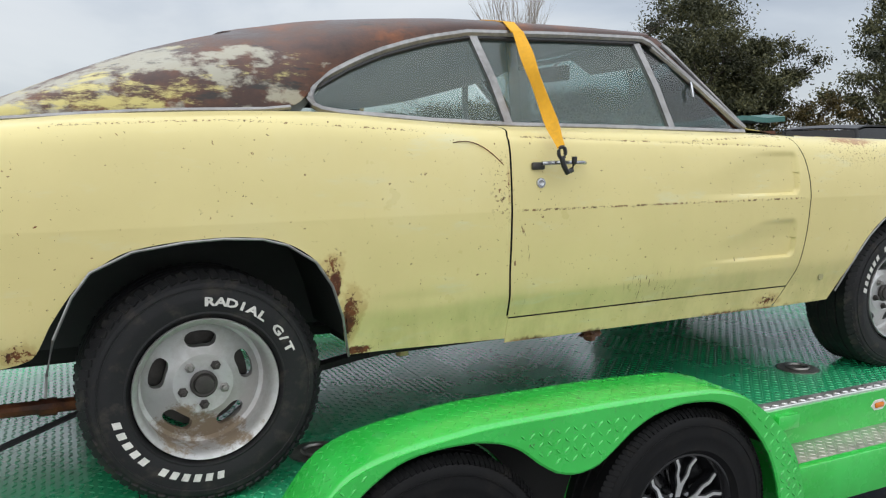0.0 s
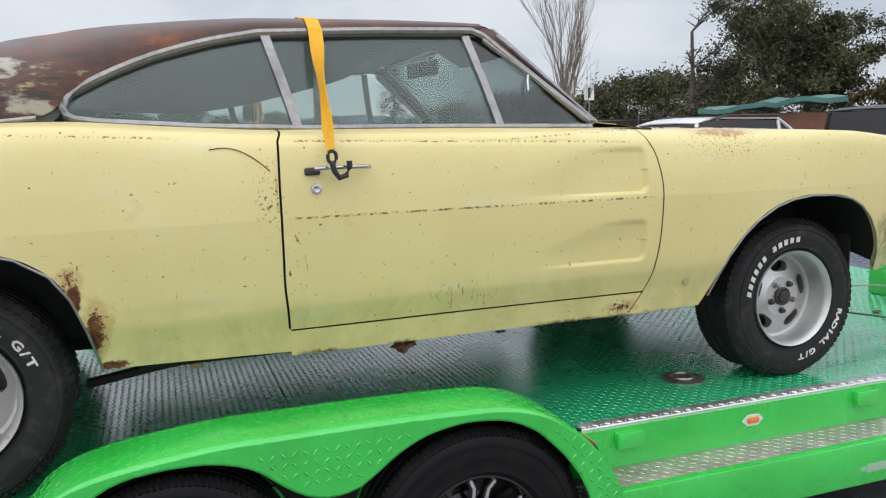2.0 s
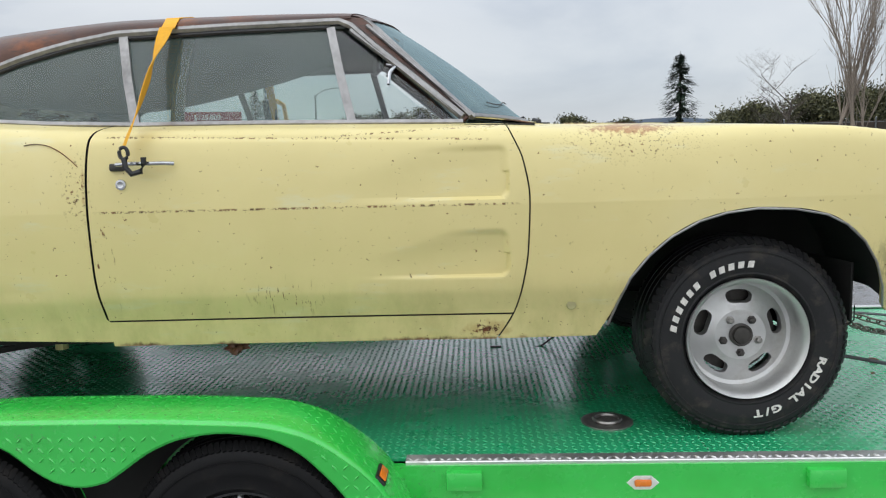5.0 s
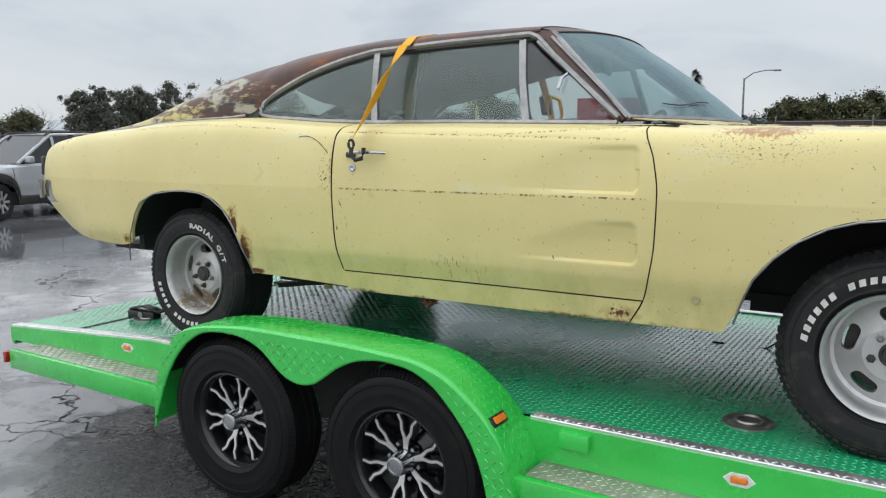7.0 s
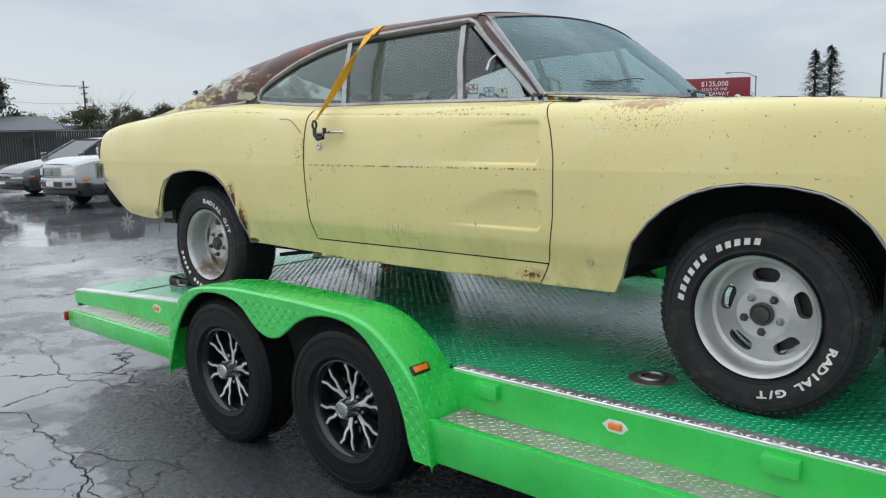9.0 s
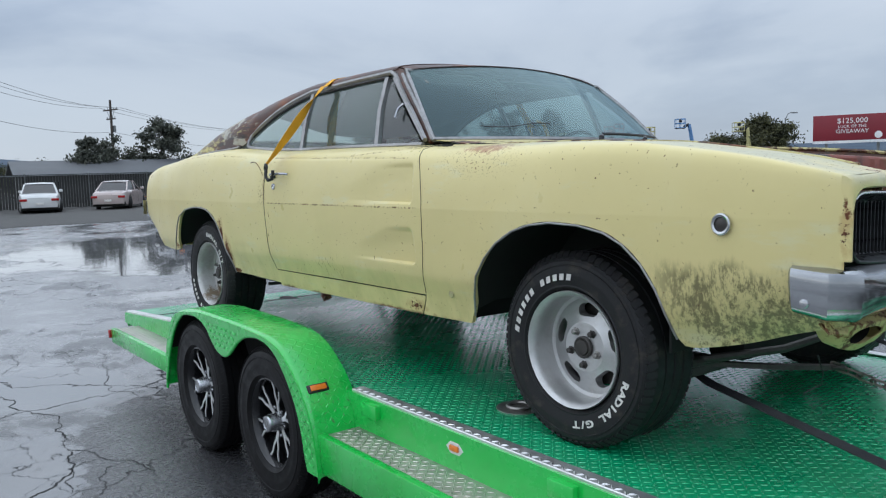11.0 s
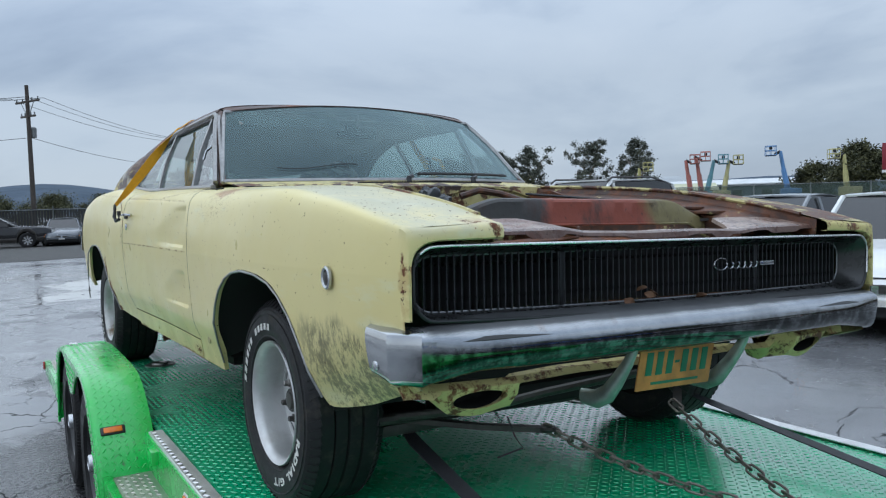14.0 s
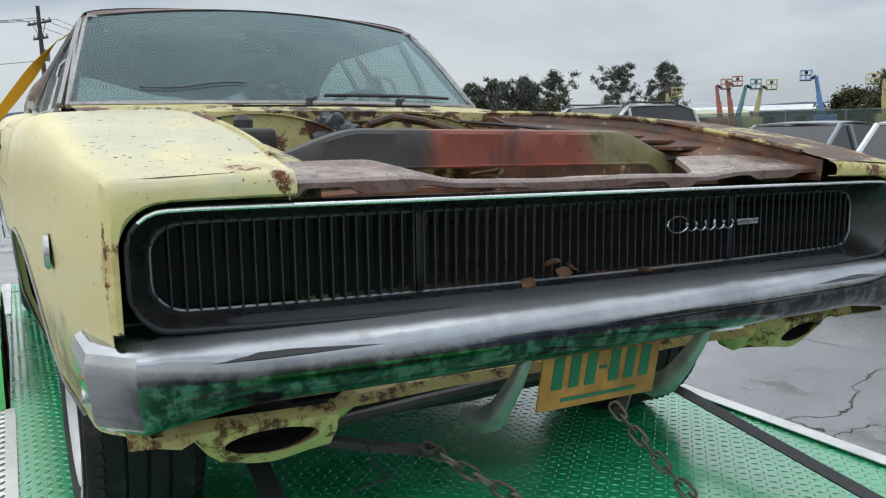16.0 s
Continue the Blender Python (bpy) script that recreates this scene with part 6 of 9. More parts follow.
    for sy, sz, a0 in ((1, 1, 0), (-1, 1, 90), (-1, -1, 180), (1, -1, 270)):
        for k in range(7):
            a = radians(a0 + 15 * k)
            loop.append((sy * (0.895 - 0.055) + 0.055 * math.cos(a), (z1 - 0.055 if sz > 0 else z0 + 0.055) + 0.055 * math.sin(a)))
        if sy == 1 and sz == 1:
            loop += [(y, z1 + 0.010 * (1 - (y / 0.86) ** 2)) for y in frange(0.80, -0.80, 0.1)]
        if sy == -1 and sz == -1:
            loop += [(y, z0 - 0.010 * (1 - (y / 0.86) ** 2)) for y in frange(-0.80, 0.80, 0.1)]
    order = sorted(((math.atan2(z - 0.775, y * 0.1) + math.pi / 2) % (2 * math.pi), y, z) for y, z in loop)
    low = [(a - 2 * math.pi if a > math.pi else a, y, z) for a, y, z in order if z < 0.838]
    part("grille_surround", warp(tube([(front_x(y), y, z) for a, y, z in sorted(low)], 0.004, 8)), PAN, car, "dark lower edge of the grille surround")
    part("surround_moulding", warp(tube([(front_x(y) + 0.002, y, z) for a, y, z in order if z > 0.715 and not (y < -0.86 and z < 0.83)], 0.0034, 8)), TRIM_ALU, car, "thin bright moulding round the top and sides of the grille")

    def inner(y, z, deep=0.0):
        return (3.845 + deep, y * 0.952, 0.684 + (z - 0.676) * 0.806)
    rows = []
    for u in (0.0, 0.06, 0.5, 0.94, 1.0):
        bow = 0.006 * math.sin(u * math.pi)
        rows.append([tuple(Vector((front_x(y) - 0.004, y, z)).lerp(Vector(inner(y, z)), u) + Vector((bow, 0, 0))) for y, z in loop + loop[:1]])
    part("grille_cove", warp(sheet(rows, 0.004)), COVE, car, "dark satin coved surround of the grille")
    part("grille_frame", warp(tube([inner(y, z, 0.004) for y, z in loop + loop[:1]], 0.003, 6)), FRAME_EDGE, car, "thin bright edge of the grille insert")
    part("grille_back", warp(box(3.765, -0.85, 0.68, 3.775, 0.85, 0.85)), CORE, car, "dirty radiator core behind the grille")
    bar_me = None
    for k in range(77):
        y = -0.825 + 1.65 * k / 76
        b = box(-0.012, -0.0016, -0.0715, 0.012, 0.0016, 0.0715, 0.0007, seg=1)
        if bar_me is None:
            bar_me = finish(b, "grille_bar")
            bar_me.materials.append(GRILLE_BAR)
        else:
            b.free()
        part("grille_bar", bar_me, None, car, at=pose(3.841 + 0.006 * math.cos(y * 1.6), y, sag(3.8, y, 0.757), 0, 0, 3.0 * math.sin(k * 2.4)))
    for y in (-0.40, 0.40):
        part("grille_divider", warp(box(3.83, y - 0.008, 0.688, 3.857, y + 0.008, 0.828, 0.003)), GRILLE, car)
    for z in (0.705, 0.735, 0.800):
        part("grille_rail", warp(box(3.823, -0.39, z, 3.826, 0.39, z + 0.003)), GRILLE_BAR, car)
    # the maker's badge as a plain flowing stroke, with a small bright bar
    pts = [(3.867, 0.222 + 0.03 * math.cos(a), 0.772 + 0.018 * math.sin(a)) for a in frange(0.6, 5.6, 0.3)]
    pts += [(3.867, 0.242 + 0.155 * t + 0.008 * math.cos(t * 34), 0.766 + 0.010 * math.sin(t * 34)) for t in frange(0, 1, 0.02)]
    badge = part("badge", warp(tube(pts, 0.0024, 5)), CHROME, car, "chrome script badge shape")
    part("badge_bar", warp(box(3.860, 0.407, 0.762, 3.870, 0.477, 0.776, 0.002)), CHROME, badge)

    # stone pan between grille and bumper
    rows = [[(front_x(y) - 0.01, y, z0 - 0.008), (front_x(y) + 0.02, y, z0 - 0.022), (front_x(y) + 0.035, y, z0 - 0.035)] for y in frange(-0.90, 0.90, 0.06)]
    part("stone_pan", warp(sheet(rows, 0.003)), PAN, car, "dull grey pan below the grille")

    # bumper: a bowed chrome channel with squared-off wrapped ends
    plan = [(4.000 - 0.035 * (y / 0.9) ** 2, y) for y in frange(0.0, 0.86, 0.043)]
    plan += [(3.903 + 0.065 * math.sin(a), 0.889 + 0.065 * math.cos(a)) for a in frange(math.pi / 2 - 0.12, 0.10, 0.15)]
    plan += [(x, 0.9545 + 0.06 * (3.90 - x)) for x in frange(3.88, 3.815, 0.02)]
    plan = [(x, -y) for x, y in plan[:0:-1]] + plan
    sec = [(-0.078, 0.690), (-0.05, 0.686), (-0.03, 0.677), (-0.013, 0.664), (-0.002, 0.650), (0.004, 0.637), (0.004, 0.622), (0.0, 0.606), (-0.008, 0.592), (-0.022, 0.581), (-0.045, 0.573), (-0.06, 0.570)]
    end = [(-0.06, 0.674), (-0.03, 0.676), (-0.010, 0.673), (0.0, 0.667), (0.004, 0.656), (0.004, 0.640), (0.001, 0.615), (-0.003, 0.590), (-0.007, 0.572), (-0.014, 0.560), (-0.028, 0.553), (-0.05, 0.551)]
    rows = []
    for i, (x, y) in enumerate(plan):
        a, b = plan[max(0, i - 1)], plan[min(len(plan) - 1, i + 1)]
        n = Vector((b[1] - a[1], a[0] - b[0])).normalized()
        w = sstep(0.70, 0.935, abs(y))
        row = []
        for (d0, h0), (d1, h1) in zip(sec, end):
            d, h = d0 + (d1 - d0) * w, h0 + (h1 - h0) * w
            row.append((x + n.x * d, y + n.y * d, h))
        rows.append(row)
    for i in (0, -1):
        rounded = [(x - 0.006, math.copysign(abs(y) - 0.004, y), 0.617 + (z - 0.617) * 0.94) for x, y, z in rows[i]]
        inner_end = [(x - 0.004, math.copysign(abs(y) - 0.05, y), 0.617 + (z - 0.617) * 0.90) for x, y, z in rows[i]]
        rows = [inner_end, rounded] + rows if i == 0 else rows + [rounded, inner_end]
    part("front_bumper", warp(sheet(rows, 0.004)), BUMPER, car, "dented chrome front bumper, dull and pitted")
    for s in (-1, 1):
        part("bumper_bolt", lathe([(0.0125, 0.0), (0.011, 0.003), (0.006, 0.0045), (0, 0.005)], 16), CHROME, car, at=Matrix.Translation((3.850, s * 0.955, sag(3.84, s * 0.96, 0.588))) @ pose(0, 0, 0, -90 * s, 0, 0))
    # guards under the bumper
    for y0 in (-0.25, 0.205):
        prof = [(3.975, 0.606, 0.010), (3.968, 0.585, 0.014), (3.945, 0.545, 0.017), (3.905, 0.490, 0.021), (3.865, 0.440, 0.025), (3.82, 0.412, 0.026), (3.76, 0.405, 0.022)]
        rows = []
        for i, (x, z, r) in enumerate(prof):
            a, b = prof[max(0, i - 1)], prof[min(len(prof) - 1, i + 1)]
            d = math.hypot(b[0] - a[0], b[1] - a[1])
            nx, nz = -(b[1] - a[1]) / d, (b[0] - a[0]) / d
            rows.append([(x + nx * r * math.cos(t), y0 + 0.6 * min(r, 0.026) * math.sin(t) * (1.0 + 0.3 * math.cos(t)), z + nz * r * math.cos(t)) for t in frange(0, 2 * math.pi, math.pi / 8)])
        guard = sheet(rows)
        bmesh.ops.remove_doubles(guard, verts=guard.verts[:], dist=0.0005)
        bmesh.ops.holes_fill(guard, edges=guard.edges[:])
        part("bumper_guard", warp(guard), GUARD, car, "dull chrome guard under the bumper")

    # lower valance with lamp openings
    rows = []
    for y in frange(-0.905, 0.82, 0.02):
        a = abs(y) if y < 0 else y * 1.104
        zt = 0.548 - 0.012 * sstep(0.3, 0.6, a) + (0.022 if y > 0.5 else 0.0)
        zb = zt - 0.022 - 0.060 * sstep(0.50, 0.58, a) + 0.05 * sstep(0.76, 0.90, a)
        mid = sstep(0.585, 0.57, a)
        zb += 0.060 * sstep(0.76, 0.86, a) - 0.016 * math.exp(-((a - 0.69) / 0.07) ** 2)
        zt, zb = zt - 0.030 * mid, zb - 0.030 * mid
        x = 3.93 - 0.05 * (a / 0.94) ** 2 - 0.075 * mid
        rows.append([(x - 0.02, y, zt), (x, y, zt - 0.012), (x - 0.01, y, (zt + zb) / 2), (x - 0.045, y, zb), (x - 0.09, y, zb + 0.004)])
    bm = warp(sheet(rows, 0.004))
    cutter = bmesh.new()
    for y in (-0.69, 0.625):
        plate([(0.076 * math.cos(t), 0.031 * math.sin(t) * (1.0 if math.sin(t) < 0 else 0.7)) for t in frange(0, 6.0, 0.3)], 0.4, cutter, Matrix.Translation((3.70, y, sag(3.85, y, 0.492 if y < 0 else 0.512))) @ pose(0, 0, 0, 90, 0, 90))
    part("valance", cut(bm, cutter), RUSTY_YELLOW, car, "bent yellow valance with rust and empty lamp openings")
    for y in (-0.69, 0.625):
        part("lamp_pocket", lathe([(0.088, 0.0), (0.082, -0.06), (0.0, -0.07)], 20), UNDER, car, at=Matrix.Translation((3.86, y, sag(3.85, y, 0.490 if y < 0 else 0.510))) @ pose(0, 0, 0, 0, 90, 0) @ Matrix.Diagonal((0.38, 1, 1, 1)))
    # licence plate: its writing is plain bars
    pm = Matrix.Translation((3.905, -0.018, 0.505)) @ pose(0, 0, 0, 0, 0, 1) @ pose(0, 0, 0, -2.2, 9, 0)
    plate_ob = part("number_plate", box(-0.003, -0.155, -0.076, 0.003, 0.155, 0.076, 0.0025), simple("orange_plate", (0.50, 0.21, 0.06), 0.5, 0.1, 25, 0.5), car, "orange number plate with green marks", pm)
    green_ink = simple("green_ink", (0.03, 0.16, 0.09), 0.6)
    for k, y in enumerate((-0.115, -0.073, -0.031, 0.031, 0.073, 0.115)):
        part("plate_bar", box(0.0032, y - 0.013, -0.032, 0.0048, y + 0.013, 0.036, 0.0005), green_ink, plate_ob)
    part("plate_bar", box(0.0032, -0.010, -0.002, 0.0048, 0.010, 0.006, 0.0005), green_ink, plate_ob)
    part("plate_bar", box(0.0032, -0.10, -0.060, 0.0048, 0.10, -0.052, 0.0005), green_ink, plate_ob)
    # chassis parts under the nose
    part("crossmember", warp(box(3.25, -0.50, 0.29, 3.40, 0.50, 0.37, 0.02)), UNDER, car)
    part("strut_rod", bar([(3.22, -0.60, 0.275), (3.45, -0.40, 0.262), (3.60, -0.262, 0.262)], 0.03, 0.016), DARKSTEEL, car)
    part("strut_eye", tube([(3.605 + 0.02 * math.cos(a), -0.258 + 0.02 * math.sin(a), 0.264) for a in frange(0, 6.3, 0.4)], 0.008, 6), DARKSTEEL, car)
    part("strut_rod", bar([(3.22, 0.60, 0.275), (3.5, 0.42, 0.268), (3.66, 0.25, 0.272)], 0.03, 0.016), DARKSTEEL, car)
    part("sway_bar", tube([(3.30, -0.66, 0.30), (3.50, -0.42, 0.332), (3.58, -0.25, 0.370), (3.60, 0.0, 0.385), (3.58, 0.25, 0.38), (3.5, 0.42, 0.34), (3.30, 0.66, 0.30)], 0.014, 8), DARKSTEEL, car)
    part("lower_arm", box(2.93, -0.70, 0.23, 3.28, -0.40, 0.27, 0.012), DARKSTEEL, car)
    part("lower_arm", box(2.93, 0.40, 0.24, 3.28, 0.70, 0.28, 0.012), DARKSTEEL, car)
    part("loose_wire", tube([(3.62, -0.42, 0.33), (3.63, -0.40, 0.27), (3.60, -0.35, 0.22), (3.58, -0.43, 0.20)], 0.003, 5), BLACK, car)
    part("steering_link", tube([(3.32, -0.70, 0.30), (3.36, 0.0, 0.28), (3.32, 0.70, 0.30)], 0.016, 8), DARKSTEEL, car)
    # added dark sheets that hide the bright deck below the wings
    for s in (-1, 1):
        part("splash_shield", warp(box(3.36, min(s * 0.48, s * 0.86), 0.365, 3.37, max(s * 0.48, s * 0.86), 0.56, 0.003)), UNDER, car)
    part("front_axle_beam", tube([(2.97, -0.66, 0.32), (2.97, 0.66, 0.34)], 0.045, 8), UNDER, car)
    part("rear_axle", tube([(-0.017, -0.66, 0.33), (-0.017, 0.66, 0.345)], 0.05, 8), UNDER, car)
    lump = bmesh.new()
    bmesh.ops.create_icosphere(lump, subdivisions=3, radius=1.0)
    for v in lump.verts:
        v.co *= 1 + 0.9 * noise.noise(v.co * 2.3) + 0.4 * noise.noise(v.co * 6.0)
        v.co = Vector((1.305 + 0.034 * v.co.x, -0.86 + 0.02 * v.co.y, 0.327 + 0.024 * v.co.z))
    part("mud_clump", lump, RUSTY_DARK, car, "dark dried mud and leaf clump under the sill")
    part("loose_wire", tube([(2.62, 0.34, 0.34), (2.57, 0.338, 0.16), (2.51, 0.338, 0.07), (2.44, 0.336, 0.018), (2.38, 0.33, 0.008), (2.30, 0.335, 0.012), (2.23, 0.333, 0.010)], 0.005, 5), BLACK, car)
    part("wire_plug", box(2.19, 0.322, 0.002, 2.245, 0.345, 0.022, 0.004), BLACK, car)
    part("drain_stub", tube([(0.634, -0.70, 0.36), (0.634, -0.70, 0.292)], 0.022, 10), BAY_YELLOW, car)
    part("spring_hanger", bar([(0.30, -0.66, 0.27), (0.50, -0.66, 0.30), (0.80, -0.66, 0.335)], 0.05, 0.02), UNDER, car)


make_nose()


def make_side_details():
    # side marker ring on the wing
    y = -skin_y(3.62, 0.768)
    mk = part("side_marker", lathe([(0.030, 0.0), (0.030, 0.006), (0.026, 0.009), (0.020, 0.006), (0.019, 0.002)], 24), CHROME, car, "round chrome side marker", Matrix.Translation((3.62, y - 0.002, sag(3.62, -0.97, 0.768))) @ pose(0, 0, 0, 90, 0, -4))
    part("lens", lathe([(0.019, 0.003), (0.010, 0.008), (0, 0.009)], 20), DARKSTEEL, mk)
    # door handle and lock
    y = -skin_y(1.05, 0.92)
    h = new("door_handle")
    h.parent = car
    h["label"] = "chrome pull handle and lock on the door"
    part("escutcheon", box(0.972, y - 0.012, 0.914, 1.020, y + 0.002, 0.938, 0.006), DARKSTEEL, h, "dark tarnished escutcheon")
    part("pull", tube([(1.0, y - 0.022, 0.934), (1.05, y - 0.034, 0.936), (1.15, y - 0.032, 0.936), (1.175, y - 0.012, 0.934)], 0.0065, 8), CHROME, h)
    part("lock", lathe([(0.017, 0), (0.016, 0.005), (0.010, 0.006), (0.006, 0.004), (0, 0.004)], 20), CHROME, h, at=Matrix.Translation((1.005, -skin_y(1.005, 0.872) , 0.872)) @ pose(0, 0, 0, 90, 0, 0))
    # plug and scar on the wing's foot
    part("rubber_plug", lathe([(0.016, 0), (0.014, 0.004), (0, 0.005)], 16), simple("faded_plug", (0.36, 0.33, 0.16), 0.6), car, at=Matrix.Translation((2.402, -skin_y(2.402, 0.458), 0.458)) @ pose(0, 0, 0, 90, 0, 0))
    # scrape above the door's rear edge
    pts = [(0.70 + 0.17 * t, -skin_y(0.70 + 0.17 * t, 1.0 - 0.07 * t * t) - 0.0005, 1.0 + 0.012 * math.sin(t * 3.1) - 0.07 * t * t) for t in frange(0, 1, 0.1)]
    part("scrape", tube(pts, 0.0016, 5), RUST, car)
    # rusted pipe behind the rear axle
    pipe = part("tail_pipe", tube([(-0.72, -0.50, 0.226), (-0.45, -0.50, 0.220), (-0.15, -0.50, 0.212)], 0.021, 10), RUST, car, "brown rusted pipe under the tail")
    part("clamp", tube([(-0.47, -0.50, 0.219), (-0.42, -0.50, 0.218)], 0.027, 10), RUST, pipe)
    # seat belt hanging inside
    part("seat_belt", bar([(1.12, -0.60, 1.37), (1.10, -0.66, 1.22), (1.09, -0.70, 1.04)], 0.045, 0.003, up=(0.1, -1, 0.2)), simple("dark_olive_belt", (0.045, 0.042, 0.025), 0.8), car)
    # tail panel and rear bumper end
    rows = [[(-1.33, y, 0.70 + 0.22 * k / 4) for k in range(5)] for y in frange(-0.76, 0.76, 0.1)]
    part("tail_panel", sheet(rows, 0.004), PAINT, car)
    part("rear_valance", sheet([[(-1.32, y, 0.70), (-1.22, y, 0.60), (-1.1, y, 0.50), (-0.8, y, 0.46)] for y in frange(-0.78, 0.78, 0.1)], 0.004), PAINT, car)
    rows = []
    for k in range(-24, 25):
        u = k / 24
        wrap = sstep(0.85, 1.0, abs(u))
        y = 0.90 * math.sin(u * math.pi / 2)
        x = -1.345 + 0.06 * (abs(y) / 0.9) ** 2 + 0.09 * wrap
        rows.append([(x + d, y, z) for d, z in ((0.04, 0.77), (0.0, 0.765), (-0.01, 0.73), (0.0, 0.68), (0.02, 0.655), (0.05, 0.65))])
    rb = part("rear_bumper", sheet(rows, 0.004), CHROME, car, "chrome rear bumper")
    for s in (-1, 1):
        part("bumper_end", sheet([[(-1.35, s * 0.86, z), (-1.335, s * 0.895, z), (-1.29, s * 0.912, z)] for z in (0.665, 0.70, 0.75, 0.77)], 0.004), CHROME, rb)
        part("tail_lamp_edge", box(-1.405, min(s * 0.80, s * 0.835), 0.79, -1.37, max(s * 0.80, s * 0.835), 0.90, 0.01, seg=3), GLOSS_BLACK, car)


make_side_details()


# the nose is pushed back a little, and the cabin stands wide at the gutters
push_back = curve([(2.9, 0.0), (3.2, 0.02), (3.6, 0.056), (3.9, 0.068), (4.05, 0.07)])


def settled(p):
    x, y, z = p
    drop = 0.020 * sstep(3.75, 3.95, x) * sstep(0.72, 0.62, z)
    wide = 1 + (0.018 + 0.014 * sstep(1.1, 1.7, x)) * sstep(1.05, 1.38, z) * sstep(-0.3, 0.6, x)
    return Vector((x - push_back(x), y * wide + 0.015 * sstep(2.9, 3.6, x), z - drop))


def settle_body():
    done = set()
    for ob in car.children_recursive:
        if ob.parent is not car or ob.name.startswith("wheel") and ob.type == "EMPTY":
            continue
        at = ob.matrix_basis.translation
        if at.length > 1e-6:
            ob.matrix_basis = Matrix.Translation(settled(at) - at) @ ob.matrix_basis
            continue
        for o in [ob] + [c for c in ob.children if c.matrix_basis.translation.length < 1e-6]:
            if o.type == "MESH" and o.data not in done:
                done.add(o.data)
                for v in o.data.vertices:
                    v.co = settled(v.co)


settle_body()

# ---- lashings and loose things on the trailer ----
def car_at(x, y, z):
    return CAR @ settled((x, y, z))


def make_roof_strap():
    st = thing("ratchet_strap", "orange-yellow webbing strap over the car roof, hooked to the door handle", "strap")
    pts = [car_at(*p) for p in ((1.045, -1.035, 0.985), (1.05, -0.93, 1.10), (1.065, -0.80, 1.25), (1.085, -0.70, 1.385), (1.085, -0.64, 1.43), (1.085, -0.5, 1.458), (1.085, -0.2, 1.472), (1.085, 0.2, 1.472), (1.085, 0.5, 1.458), (1.085, 0.66, 1.40), (1.085, 0.85, 1.15), (1.05, 1.02, 0.98))]
    part("webbing", bar(pts[3:], 0.046, 0.003, up=(0, -0.6, 0.8)), STRAP, st)
    # the hanging end twists on its way down to the hook
    a, b = Vector((1.083, -0.702, 1.389)), Vector((1.045, -1.035, 0.985))
    across, flat = Vector((1, 0, 0)), Vector((0, -0.77, 0.64))
    rows = []
    for k in range(25):
        u = k / 24
        th = radians(78 * sstep(0.0, 0.45, u) - 34 * sstep(0.5, 1.0, u))
        half = (0.023 - 0.010 * sstep(0.80, 1.0, u)) * (across * math.cos(th) + flat * math.sin(th))
        c = a.lerp(b, u)
        rows.append([car_at(*(c + half * v)) for v in (-1, -0.5, 0, 0.5, 1)])
    part("hanging_webbing", sheet(rows, 0.0025), STRAP, st)
    loop = [car_at(1.045 + 0.013 * math.sin(a), -1.04, 0.968 - 0.018 * math.cos(a)) for a in frange(0, 2 * math.pi, 0.4)]
    part("hook_eye", tube(loop, 0.006, 6), BLACK, st)
    hook = [car_at(*p) for p in ((1.045, -1.04, 0.95), (1.05, -1.045, 0.925), (1.065, -1.04, 0.905), (1.09, -1.03, 0.912), (1.10, -1.03, 0.935), (1.10, -1.03, 0.955))]
    part("hook", tube(hook, 0.009, 8), BLACK, st, "black coated steel hook")
    # ratchet on the far side of the roof
    b = bmesh.new()
    box(-0.035, -0.02, -0.06, 0.035, 0.02, 0.06, 0.01, b, CAR @ Matrix.Translation((1.06, 0.835, 1.21)) @ pose(0, 0, 0, 24, 0, 0))
    r = part("ratchet", b, BLACK, st, "black ratchet buckle")
    part("ratchet_lever", tube([car_at(*p) for p in ((1.09, 0.84, 1.26), (1.12, 0.88, 1.24), (1.125, 0.92, 1.16), (1.10, 0.93, 1.10))], 0.012, 6), STRAP, r)
    return st


make_roof_strap()


def link_mesh():
    """One chain link, its long way along x."""
    pts = []
    for k in range(17):
        a = 2 * math.pi * k / 16
        pts.append((0.016 * math.copysign(1, math.cos(a)) * (abs(math.cos(a)) > 0.05) + 0.013 * math.cos(a), 0.0135 * math.sin(a), 0))
    return finish(tube(pts, 0.0042, 6), "link")


LINK = link_mesh()
LINK.materials.append(CHAIN)


def make_chain(name, pts, label):
    """A chain along points, its links turned by quarters."""
    ch = thing(name, label, "chain", group="safety chains")
    pts = [Vector(p) for p in pts]
    seg = [(b - a).length for a, b in zip(pts, pts[1:])]
    total, d, k = sum(seg), 0.0, 0
    while d < total:
        i, r = 0, d
        while r > seg[i]:
            r -= seg[i]
            i += 1
        c = pts[i].lerp(pts[i + 1], r / seg[i])
        t = (pts[i + 1] - pts[i]).normalized()
        q = t.to_track_quat("X", "Z").to_matrix().to_4x4()
        part("link", LINK, None, ch, at=Matrix.Translation(c) @ q @ Matrix.Rotation(radians(45 + 90 * (k % 2)), 4, "X"))
        d += 0.044
        k += 1
    return ch


HOOK_AT = (4.17, 0.225, DZ + 0.07)


def hang(a, b, dip, n=10):
    a, b = Vector(a), Vector(b)
    return [a.lerp(b, k / n) - Vector((0, 0, dip * 4 * (k / n) * (1 - k / n))) for k in range(n + 1)]


make_chain("chain", hang(car_at(3.61, -0.25, 0.26), HOOK_AT, 0.035), "grey steel chain from the near strut rod to the winch hook")
